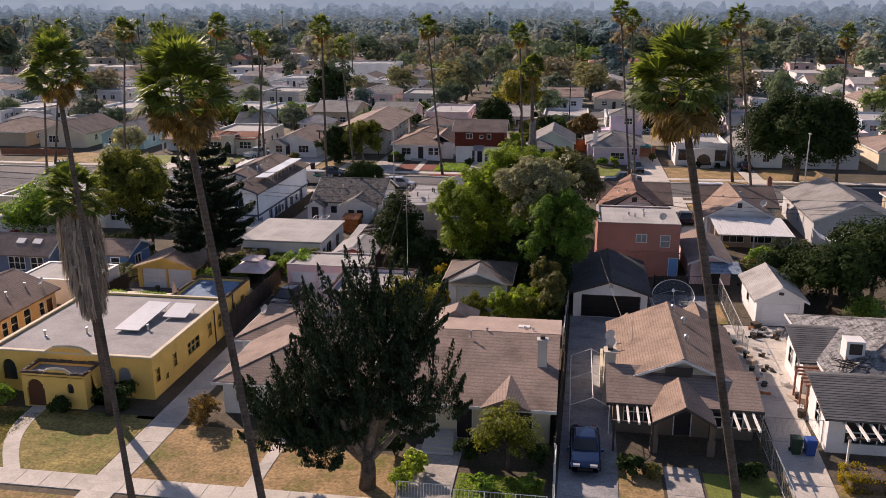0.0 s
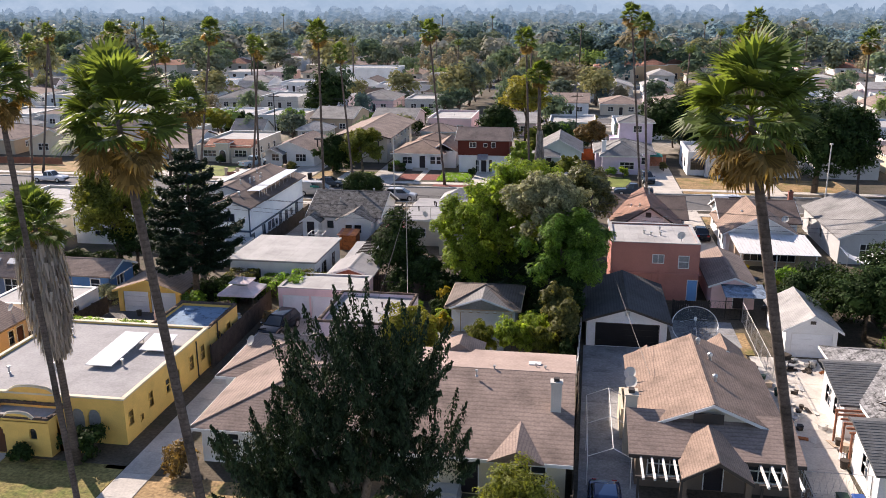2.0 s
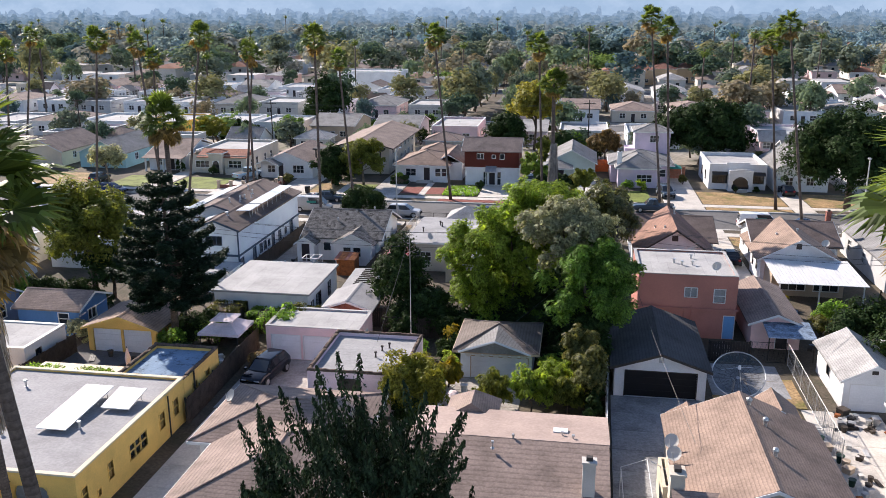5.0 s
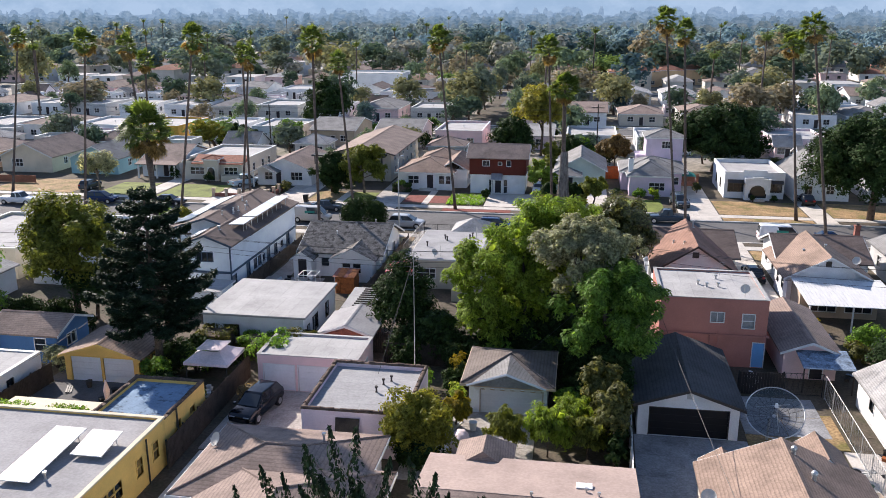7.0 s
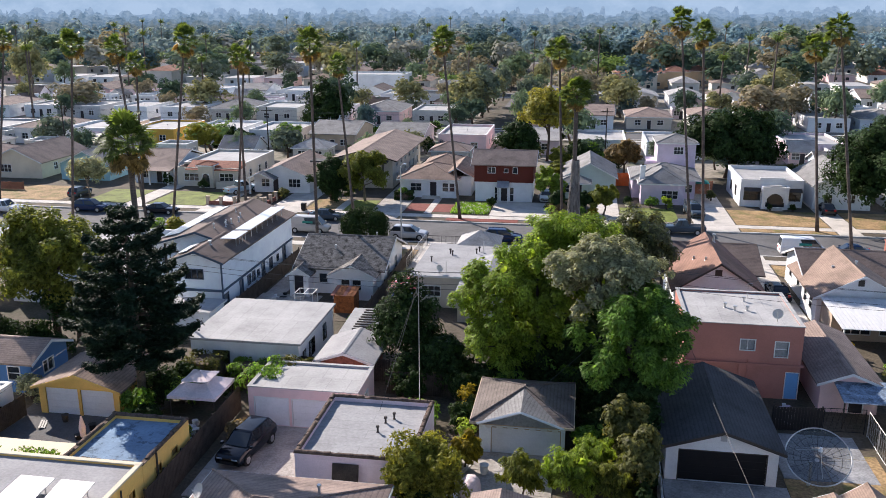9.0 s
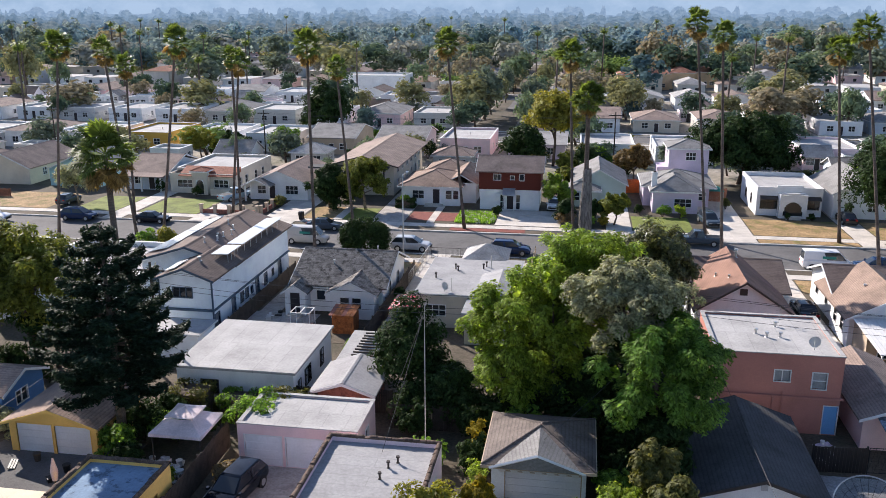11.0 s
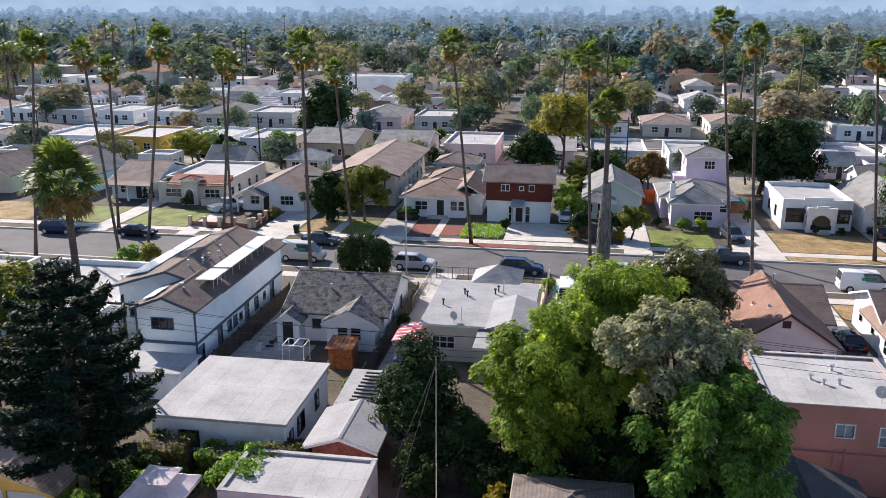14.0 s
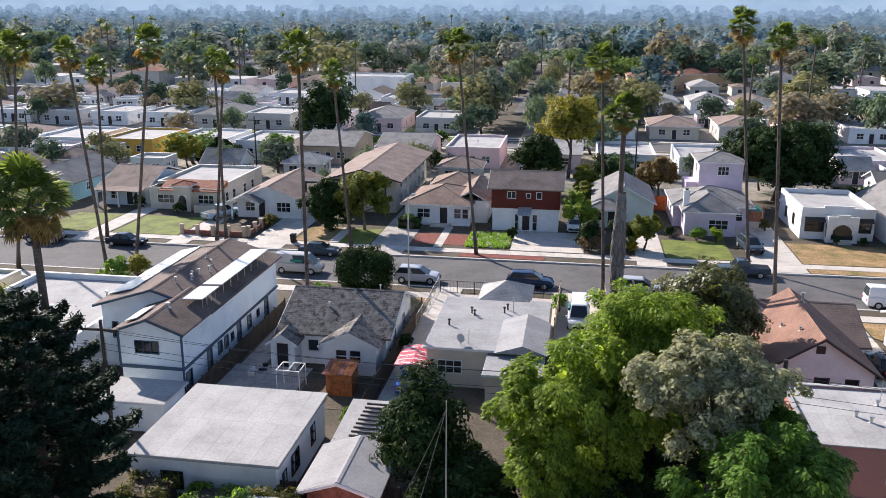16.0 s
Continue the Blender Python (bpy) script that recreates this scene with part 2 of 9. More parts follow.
    M["palmbark"] = shade("palm_bark", (0.14, 0.11, 0.095), 0.95, 0.3, 1.5, 14, 0.6, rows=0.18)
    paint = dict(rough=0.1, var=0.04, bump=0.0, spec=0.4)
    for key, col in dict(black=(0.006, 0.009, 0.016), navy=(0.01, 0.028, 0.08), white=(0.75, 0.75, 0.76), silver=(0.42, 0.43, 0.45), blue=(0.03, 0.09, 0.4), slate=(0.05, 0.07, 0.09), bronze=(0.16, 0.13, 0.12), paleblue=(0.4, 0.52, 0.6), beige=(0.5, 0.46, 0.42)).items():
        M["c_" + key] = shade("car_paint_" + key, col, **paint)
    M["lamp"] = shade("headlight", (0.35, 0.36, 0.38), 0.1, 0.02, bump=0)
    M["tail"] = shade("tail_light", (0.35, 0.01, 0.01), 0.2, 0.02, bump=0)
    M["l_dark"] = leafy("needles_dark", (0.023, 0.04, 0.019), lit=0.12, dark=0.4, light=2.2, thin=(1.3, 1.3, 1, 1), spec=0.1, rough=0.5)
    M["l_pine"] = leafy("needles_pine", (0.022, 0.042, 0.025), lit=0.12, dark=0.6, light=1.6, spec=0.05)
    M["l_green"] = leafy("leaf_green", (0.155, 0.265, 0.058), light=1.6, lit=0.55, dark=0.35, thin=(1.6, 1.6, 0.7, 1))
    M["l_bright"] = leafy("leaf_bright", (0.265, 0.355, 0.068), light=1.5, lit=0.6, dark=0.35, thin=(1.5, 1.45, 0.6, 1))
    M["l_olive"] = leafy("leaf_olive", (0.115, 0.12, 0.04), light=1.6, lit=0.36)
    M["l_grey"] = leafy("leaf_grey", (0.34, 0.345, 0.22), light=1.5, lit=0.5, dark=0.4, thin=(1.4, 1.35, 0.9, 1))
    M["l_yellow"] = leafy("leaf_yellow", (0.27, 0.23, 0.03), hue=(0.45, 0.35, 0.03), lit=0.5)
    # dark leaf; shade under trees is put into its lowered colour
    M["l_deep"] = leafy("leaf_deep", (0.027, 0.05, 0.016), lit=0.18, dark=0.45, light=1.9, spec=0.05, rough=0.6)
    M["l_brown"] = leafy("leaf_brown", (0.18, 0.135, 0.08), lit=0.4)
    M["l_palm"] = leafy("palm_frond", (0.11, 0.16, 0.046), dark=0.45, light=1.8, lit=0.45, spec=0.16, rough=0.5)
    M["l_dead"] = leafy("dead_frond", (0.25, 0.175, 0.07), light=1.6, lit=0.4)
    M["l_skirt"] = leafy("dead_skirt", (0.36, 0.31, 0.28), lit=0.25)
    # haze is put into these far leaf colours: paler, greyer, bluer
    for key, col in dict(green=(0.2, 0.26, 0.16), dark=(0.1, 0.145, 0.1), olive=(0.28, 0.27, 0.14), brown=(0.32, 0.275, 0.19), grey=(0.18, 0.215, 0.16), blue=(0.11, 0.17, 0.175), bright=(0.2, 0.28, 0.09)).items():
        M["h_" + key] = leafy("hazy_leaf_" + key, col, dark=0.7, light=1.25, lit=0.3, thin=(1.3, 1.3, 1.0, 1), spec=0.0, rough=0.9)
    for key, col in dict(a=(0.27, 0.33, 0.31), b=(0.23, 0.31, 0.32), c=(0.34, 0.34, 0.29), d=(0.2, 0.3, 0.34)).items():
        M["w_" + key] = leafy("far_haze_leaf_" + key, col, dark=0.8, light=1.2, lit=0.3, thin=(1.3, 1.3, 1.25, 1), spec=0.0, rough=0.9)
    M["l_lime"] = leafy("leaf_lime", (0.2, 0.205, 0.035), light=1.5, lit=0.42)
    M["l_gloss"] = leafy("leaf_glossy", (0.105, 0.115, 0.04), dark=0.4, light=2.0, lit=0.4, spec=0.5, rough=0.45)
    M["l_shag"] = leafy("shaggy_bark", (0.2, 0.18, 0.17), lit=0.1)
    M["l_leafy"] = leafy("leaf_sunlit_olive", (0.15, 0.175, 0.036), dark=0.45, light=1.7, lit=0.5)
    M["l_rusty"] = leafy("leaf_rusty", (0.16, 0.11, 0.045), light=2.0, lit=0.4)
    M["l_gold"] = leafy("leaf_gold", (0.27, 0.26, 0.055), light=1.5, lit=0.45)
    M["l_red"] = leafy("bougainvillea", (0.35, 0.03, 0.06), lit=0.3)


add_mats()

# ---- building tools ----


def box(bm, x0, y0, z0, x1, y1, z1):
    v = [bm.verts.new(p) for p in ((x0, y0, z0), (x1, y0, z0), (x1, y1, z0), (x0, y1, z0), (x0, y0, z1), (x1, y0, z1), (x1, y1, z1), (x0, y1, z1))]
    for f in ((3, 2, 1, 0), (4, 5, 6, 7), (0, 1, 5, 4), (1, 2, 6, 5), (2, 3, 7, 6), (3, 0, 4, 7)):
        bm.faces.new([v[i] for i in f])
    return v


def prism(bm, profile, a, b, axis="y"):
    """A closed profile of (u, z) drawn out along an axis from a to b; u runs along x (axis y) or y (axis x)."""
    def at(u, z, w):
        return (u, w, z) if axis == "y" else (w, u, z)
    one, two = [bm.verts.new(at(u, z, a)) for u, z in profile], [bm.verts.new(at(u, z, b)) for u, z in profile]
    n = len(profile)
    bm.faces.new(one)
    bm.faces.new(two[::-1])
    for i in range(n):
        bm.faces.new([one[i], two[i], two[(i + 1) % n], one[(i + 1) % n]])


def tube(bm, pts, radii, n=8, cap=True):
    rings = []
    for i, (p, r) in enumerate(zip(pts, radii)):
        p = Vector(p)
        d = (Vector(pts[min(i + 1, len(pts) - 1)]) - Vector(pts[max(i - 1, 0)])).normalized()
        u = d.cross(Vector((0.3, 1, 0.1))).normalized()
        w = d.cross(u)
        rings.append([bm.verts.new(p + (u * math.cos(k * math.tau / n) + w * math.sin(k * math.tau / n)) * r) for k in range(n)])
    for a, b in zip(rings, rings[1:]):
        for k in range(n):
            bm.faces.new([a[k], a[(k + 1) % n], b[(k + 1) % n], b[k]])
    if cap:
        bm.faces.new(rings[0][::-1])
        bm.faces.new(rings[-1])


def thing(name, base, label, category, group="", kind=""):
    ob = new(name)
    ob.empty_display_size = 0.2
    ob.location = base
    return tagged(ob, label, category, group, kind)


def finish(me, mat, smooth=False):
    me.materials.append(M[mat] if isinstance(mat, str) else mat)
    if smooth:
        me.polygons.foreach_set("use_smooth", [True] * len(me.polygons))


def part(name, bm, mat, parent, label="", local=False, smooth=False):
    """Links a bmesh, in the place's metres or (local) from its thing's base, as one mesh under a thing or a part."""
    bmesh.ops.recalc_face_normals(bm, faces=bm.faces)
    bmesh.ops.remove_doubles(bm, verts=bm.verts, dist=0.0005)
    me = bpy.data.meshes.new(name)
    bm.to_mesh(me)
    bm.free()
    finish(me, mat, smooth)
    ob = new(name, me)
    if parent:
        top, off = parent, Vector((0, 0, 0))
        while top:
            off += top.location
            top = top.parent
        if not local:
            me.transform(Matrix.Translation(-off))
        ob.parent = parent
    return tagged(ob, label) if label else ob


def solo(name, bm, mat, label, category, kind="", base=None, smooth=False):
    """A thing that is one single mesh."""
    bmesh.ops.recalc_face_normals(bm, faces=bm.faces)
    me = bpy.data.meshes.new(name)
    bm.to_mesh(me)
    bm.free()
    finish(me, mat, smooth)
    ob = new(name, me)
    if base:
        me.transform(Matrix.Translation(-Vector(base)))
        ob.location = base
    return tagged(ob, label, category, kind=kind)


def quads(name, verts, mat, smooth=False):
    """A mesh object from an (n, 4, 3) array of four-cornered leaves."""
    n = len(verts)
    me = bpy.data.meshes.new(name)
    me.vertices.add(n * 4)
    me.vertices.foreach_set("co", np.ascontiguousarray(verts, dtype=np.float32).ravel())
    me.loops.add(n * 4)
    me.loops.foreach_set("vertex_index", np.arange(n * 4, dtype=np.int32))
    me.polygons.add(n)
    me.polygons.foreach_set("loop_start", np.arange(0, n * 4, 4, dtype=np.int32))
    me.update(calc_edges=True)
    finish(me, mat)
    return new(name, me)


def bmnew():
    return bmesh.new()


SIDES = {"S": ((0, 0), (1, 0)), "E": ((1, 0), (1, 1)), "N": ((1, 1), (0, 1)), "W": ((0, 1), (0, 0))}


def wall_panel(bm, a, b, z0, z1, th, holes=()):
    """A wall from a to b with real openings (u0, u1, w0, w1) through it; outside is to the right of a to b."""
    d = Vector((b[0] - a[0], b[1] - a[1]))
    ln = d.length
    d.normalize()
    inn = Vector((-d.y, d.x)) * th
    us, zs = sorted({0, ln, *[q for h in holes for q in h[:2]]}), sorted({z0, z1, *[q for h in holes for q in h[2:]]})
    us, zs = [u for u in us if 0 <= u <= ln], [z for z in zs if z0 <= z <= z1]
    for u0, u1 in zip(us, us[1:]):
        run = None
        spans = []
        for w0, w1 in zip(zs, zs[1:]):
            um, wm = (u0 + u1) / 2, (w0 + w1) / 2
            if any(h[0] < um < h[1] and h[2] < wm < h[3] for h in holes):
                run = None
                continue
            if run:
                run[1] = w1
            else:
                run = [w0, w1]
                spans.append(run)
        for w0, w1 in spans:
            p, q = Vector(a) + d * u0, Vector(a) + d * u1
            c = [(p.x, p.y), (q.x, q.y), (q.x + inn.x, q.y + inn.y), (p.x + inn.x, p.y + inn.y)]
            v = [bm.verts.new((*xy, z)) for z in (w0, w1) for xy in c]
            for f in ((3, 2, 1, 0), (4, 5, 6, 7), (0, 1, 5, 4), (1, 2, 6, 5), (2, 3, 7, 6), (3, 0, 4, 7)):
                bm.faces.new([v[i] for i in f])


def obox(bm, a, d, u0, u1, out0, out1, z0, z1):
    """A box in a wall's own frame: u along it, out in front of it."""
    nrm = Vector((d.y, -d.x))
    c = [Vector(a) + d * u + nrm * o for u, o in ((u0, out1), (u1, out1), (u1, out0), (u0, out0))]
    v = [bm.verts.new((p.x, p.y, z)) for z in (z0, z1) for p in c]
    for f in ((3, 2, 1, 0), (4, 5, 6, 7), (0, 1, 5, 4), (1, 2, 6, 5), (2, 3, 7, 6), (3, 0, 4, 7)):
        bm.faces.new([v[i] for i in f])


def opening(house, a, b, kind, u, w, sill, h, trim="trim", glass="glass"):
    """The frame and leaf that fill one opening."""
    d = Vector((b[0] - a[0], b[1] - a[1])).normalized()
    u0, u1, z0, z1 = u - w / 2, u + w / 2, sill, sill + h
    if kind in ("win", "curt", "wide"):
        bm, t = bmnew(), 0.07
        for r in ((u0 - t, u1 + t, z1, z1 + t), (u0 - t, u1 + t, z0 - t, z0), (u0 - t, u0, z0, z1), (u1, u1 + t, z0, z1)):
            obox(bm, a, d, r[0], r[1], -0.1, 0.035, r[2], r[3])
        n = 2 if kind == "wide" else 1
        for k in range(1, n + 1):
            c = u0 + (u1 - u0) * k / (n + 1) if n > 1 else (u0 + u1) / 2
            if n > 1 or w > 0.9:
                obox(bm, a, d, c - 0.025, c + 0.025, -0.1, 0.0, z0, z1)
        if h > 0.9:
            obox(bm, a, d, u0, u1, -0.1, -0.01, (z0 + z1) / 2 - 0.025, (z0 + z1) / 2 + 0.025)
        win = part("window", bm, trim, house)
        bm = bmnew()
        obox(bm, a, d, u0 - 0.01, u1 + 0.01, -0.12, -0.1, z0 - 0.01, z1 + 0.01)
        part("pane", bm, "curtain" if kind == "curt" else glass, win)
    elif kind == "arch":
        bm = bmnew()
        for k in range(16):
            f0, f1 = k / 16, (k + 1) / 16
            s0, s1 = math.sqrt(max(0, 1 - (2 * f0 - 1) ** 2)), math.sqrt(max(0, 1 - (2 * f1 - 1) ** 2))
            zl = z1 - w / 2 + min(s0, s1) * w / 2
            obox(bm, a, d, u0 + w * f0, u0 + w * f1, -0.14, -0.003, min(zl, z1 - 0.02), z1)
        part("arch", bm, trim, house)
        bm = bmnew()
        obox(bm, a, d, u0 - 0.01, u1 + 0.01, -0.16, -0.14, z0, z1)
        part("pane" if sill > 0.3 else "door", bm, glass, house)
    else:
        bm = bmnew()
        obox(bm, a, d, u0 - 0.06, u0, -0.08, 0.03, z0, z1 + 0.06)
        obox(bm, a, d, u1, u1 + 0.06, -0.08, 0.03, z0, z1 + 0.06)
        obox(bm, a, d, u0, u1, -0.08, 0.03, z1, z1 + 0.06)
        fr = part("door_frame", bm, trim, house)
        bm = bmnew()
        if kind == "garage":
            k = max(3, round(h / 0.5))
            for i in range(k):
                obox(bm, a, d, u0, u1, -0.12, -0.07, z0 + h * i / k + 0.012, z0 + h * (i + 1) / k)
        else:
            obox(bm, a, d, u0, u1, -0.12, -0.06, z0, z1)
            obox(bm, a, d, u0 + 0.1, u1 - 0.1, -0.06, -0.045, z0 + h * 0.55, z1 - 0.12)
            obox(bm, a, d, u0 + 0.1, u1 - 0.1, -0.06, -0.045, z0 + 0.12, z0 + h * 0.45)
        part("door", bm, glass if glass != "glass" else "door", fr)


def walls(house, x0, y0, x1, y1, h, mat, ops=(), z0=0.0, th=0.16, gable=None, rise=0.0, trim="trim"):
    """The walls of one rectangular body; ops: (side, kind, u, w, sill, h[, leaf])."""
    bm = bmnew()
    sx, sy = x1 - x0, y1 - y0
    ends = {}
    for s, (p, q) in SIDES.items():
        a, b = (x0 + p[0] * sx, y0 + p[1] * sy), (x0 + q[0] * sx, y0 + q[1] * sy)
        ends[s] = (a, b)
        holes = [(o[2] - o[3] / 2, o[2] + o[3] / 2, o[4], o[4] + o[5]) for o in ops if o[0] == s]
        if s in "EW":
            d = 1 if s == "E" else -1
            a, b = (a[0], a[1] + d * th), (b[0], b[1] - d * th)
            holes = [(u0 - th, u1 - th, w0, w1) for u0, u1, w0, w1 in holes]
        wall_panel(bm, a, b, z0, h, th, holes)
    if gable == "y":
        for y in (y0, y1 - th):
            prism(bm, [(x0, h), (x1, h), ((x0 + x1) / 2, h + rise)], y, y + th, "y")
    elif gable == "x":
        for x in (x0, x1 - th):
            prism(bm, [(y0, h), (y1, h), ((y0 + y1) / 2, h + rise)], x, x + th, "x")
    w = part("wall", bm, mat, house)
    for o in ops:
        a, b = ends[o[0]]
        opening(house, a, b, o[1], o[2], o[3], o[4], o[5], trim, o[6] if len(o) > 6 else "glass")
    return w


def gable_roof(house, x0, y0, x1, y1, h, rise, mat, axis="y", over=0.45, trim="trim", t=0.14, name="roof"):
    """Two slopes with eaves; the ridge runs along the axis."""
    lo, hi, s0, s1 = (x0, x1, y0, y1) if axis == "y" else (y0, y1, x0, x1)
    mid, sl = (lo + hi) / 2, rise / ((hi - lo) / 2)
    ze = h - over * sl + t
    bm = bmnew()
    prism(bm, [(lo - over, ze), (mid, h + rise + t), (hi + over, ze), (hi + over, ze - t), (mid, h + rise), (lo - over, ze - t)], s0 - over, s1 + over, axis)
    roof = part(name, bm, mat, house)
    bm = bmnew()
    prism(bm, [(mid - 0.16, h + rise + t - 0.16 * sl + 0.03), (mid, h + rise + t + 0.035), (mid + 0.16, h + rise + t - 0.16 * sl + 0.03), (mid, h + rise + t)], s0 - over, s1 + over, axis)
    part("ridge_cap", bm, mat, roof)
    for s in (s0 - over - 0.05, s1 + over):
        bm = bmnew()
        prism(bm, [(lo - over, ze - 0.02), (mid, h + rise + t - 0.02), (hi + over, ze - 0.02), (hi + over, ze - t - 0.06), (mid, h + rise - 0.06), (lo - over, ze - t - 0.06)], s, s + 0.05, axis)
        part("fascia", bm, trim, roof)
    return roof


def hip_roof(house, x0, y0, x1, y1, h, rise, mat, over=0.45, trim="trim", name="roof"):
    x0, y0, x1, y1 = x0 - over, y0 - over, x1 + over, y1 + over
    half = min(x1 - x0, y1 - y0) / 2
    if x1 - x0 < y1 - y0:
        a, b = ((x0 + x1) / 2, y0 + half), ((x0 + x1) / 2, y1 - half)
    else:
        a, b = (x0 + half, (y0 + y1) / 2), (x1 - half, (y0 + y1) / 2)
    if (Vector(a) - Vector(b)).length < 0.05:
        b = (b[0] + 0.1, b[1] + 0.1)
    bm = bmnew()
    low = [bm.verts.new((x, y, h - 0.02)) for x, y in ((x0, y0), (x1, y0), (x1, y1), (x0, y1))]
    e = [bm.verts.new((x, y, h + 0.1)) for x, y in ((x0, y0), (x1, y0), (x1, y1), (x0, y1))]
    r = [bm.verts.new((*a, h + rise)), bm.verts.new((*b, h + rise))]
    bm.faces.new(low[::-1])
    for i in range(4):
        bm.faces.new([low[i], low[(i + 1) % 4], e[(i + 1) % 4], e[i]])
    if x1 - x0 < y1 - y0:
        fs = ([e[0], e[1], r[0]], [e[1], e[2], r[1], r[0]], [e[2], e[3], r[1]], [e[3], e[0], r[0], r[1]])
    else:
        fs = ([e[0], e[1], r[1], r[0]], [e[1], e[2], r[1]], [e[2], e[3], r[0], r[1]], [e[3], e[0], r[0]])
    for f in fs:
        bm.faces.new(f)
    roof = part(name, bm, mat, house)
    bm = bmnew()
    for k, (c, z) in enumerate(zip(((x0, y0), (x1, y0), (x1, y1), (x0, y1)), (0, 0, 0, 0))):
        apex = a if (Vector(a) - Vector(c)).length < (Vector(b) - Vector(c)).length else b
        tube(bm, [(*c, h + 0.1), (*apex, h + rise)], [0.07, 0.07], 5)
    tube(bm, [(*a, h + rise), (*b, h + rise)], [0.07, 0.07], 5)
    part("ridge_cap", bm, mat, roof)
    bm = bmnew()
    for r4 in ((x0 - 0.06, y0 - 0.06, x1 + 0.06, y0), (x0 - 0.06, y1, x1 + 0.06, y1 + 0.06), (x0 - 0.06, y0, x0, y1), (x1, y0, x1 + 0.06, y1)):
        box(bm, r4[0], r4[1], h - 0.1, r4[2], r4[3], h + 0.07)
    part("fascia", bm, trim, roof)
    return roof


def flat_roof(house, x0, y0, x1, y1, h, mat, wall="white", para=0.35, cope="trim", th=0.2, steps=True):
    """A deck behind a parapet with a coping."""
    bm = bmnew()
    if not para:
        box(bm, x0 - 0.2, y0 - 0.2, h + 0.004, x1 + 0.2, y1 + 0.2, h + 0.07)
        roof = part("roof", bm, mat, house)
        bm = bmnew()
        for r in ((x0 - 0.22, y0 - 0.22, x1 + 0.22, y0 - 0.202), (x0 - 0.22, y1 + 0.202, x1 + 0.22, y1 + 0.22), (x0 - 0.22, y0 - 0.2, x0 - 0.202, y1 + 0.2), (x1 + 0.202, y0 - 0.2, x1 + 0.22, y1 + 0.2)):
            box(bm, r[0], r[1], h - 0.1, r[2], r[3], h + 0.06)
        part("fascia", bm, cope, roof)
        return roof
    box(bm, x0 + 0.02, y0 + 0.02, h + 0.003, x1 - 0.02, y1 - 0.02, h + 0.02)
    roof = part("roof", bm, mat, house)
    bm, bc = bmnew(), bmnew()
    rects = [(x0, y0, x1, y0 + th), (x0, y1 - th, x1, y1), (x0, y0 + th, x0 + th, y1 - th), (x1 - th, y0 + th, x1, y1 - th)]
    for i, r in enumerate(rects):
        box(bm, r[0], r[1], h, r[2], r[3], h + para)
        box(bc, r[0] - 0.04, r[1] - (0.04 if i < 2 else 0), h + para, r[2] + 0.04, r[3] + (0.04 if i < 2 else 0), h + para + 0.06)
    if steps:
        w = (x1 - x0)
        box(bm, x0 + w * 0.3, y0 + 0.002, h + para + 0.06, x1 - w * 0.3, y0 + th - 0.002, h + para + 0.26)
        box(bc, x0 + w * 0.3 - 0.04, y0 - 0.04, h + para + 0.26, x1 - w * 0.3 + 0.04, y0 + th + 0.04, h + para + 0.32)
    part("parapet", bm, wall, house)
    line = part("coping", bc, cope, house)
    if cope == "coping":
        r = random.Random(round(x0 * 13 + y0 * 7))
        for i, q in enumerate(rects):
            along = q[2] - q[0] if i < 2 else q[3] - q[1]
            for k in range(int(along / 0.4)):
                if r.random() < 0.07:
                    continue
                u = (k + 0.5) * along / int(along / 0.4)
                x, y = (q[0] + u, (q[1] + q[3]) / 2) if i < 2 else ((q[0] + q[2]) / 2, q[1] + u)
                ob = new("coping_tile", coping_tile())
                ob.parent = line
                ob.matrix_basis = Matrix.Translation(-Vector(line_origin(house))) @ pose(x, y, h + para + 0.05 + r.uniform(-0.02, 0.03), r.uniform(-8, 8), r.uniform(-9, 3), (0 if i < 2 else 90) + r.uniform(-6, 6)) @ Matrix.Scale(r.uniform(0.9, 1.12), 4)
    return roof


TILE = {}


def line_origin(house):
    return house.location


def coping_tile():
    """A tapered half-round clay tile, shared by every coping."""
    if not TILE:
        bm = bmnew()
        rings = []
        for x, rad in ((-0.2, 0.15), (0.2, 0.12)):
            rings.append([bm.verts.new((x, -rad * math.cos(math.pi * k / 6), rad * 0.8 * math.sin(math.pi * k / 6))) for k in range(7)])
        for k in range(6):
            bm.faces.new([rings[0][k], rings[1][k], rings[1][k + 1], rings[0][k + 1]])
        bm.faces.new(rings[0])
        bm.faces.new(rings[1][::-1])
        me = bpy.data.meshes.new("coping_tile")
        bm.to_mesh(me)
        bm.free()
        finish(me, "coping")
        TILE["mesh"] = me
    return TILE["mesh"]


def vent(house, x, y, z, h=0.45, r=0.07, mat="metal", capped=True):
    bm = bmnew()
    tube(bm, [(x, y, z - 0.1), (x, y, z + h)], [r, r], 8)
    if capped:
        tube(bm, [(x, y, z + h), (x, y, z + h + 0.1)], [r * 1.9, r * 1.6], 8)
    tube(bm, [(x, y, z - 0.02), (x, y, z + 0.04)], [r * 2.4, r * 1.5], 8)
    part("roof_vent", bm, mat, house)


def chimney(house, x, y, z0, z1, w=0.8, d=0.6, mat="white"):
    bm = bmnew()
    box(bm, x - w / 2, y - d / 2, z0, x + w / 2, y + d / 2, z1)
    box(bm, x - w / 2 - 0.06, y - d / 2 - 0.06, z1, x + w / 2 + 0.06, y + d / 2 + 0.06, z1 + 0.1)
    c = part("chimney", bm, mat, house)
    bm = bmnew()
    box(bm, x - w / 4, y - d / 4, z1 + 0.1, x + w / 4, y + d / 4, z1 + 0.3)
    part("flue", bm, "darktrim", c)


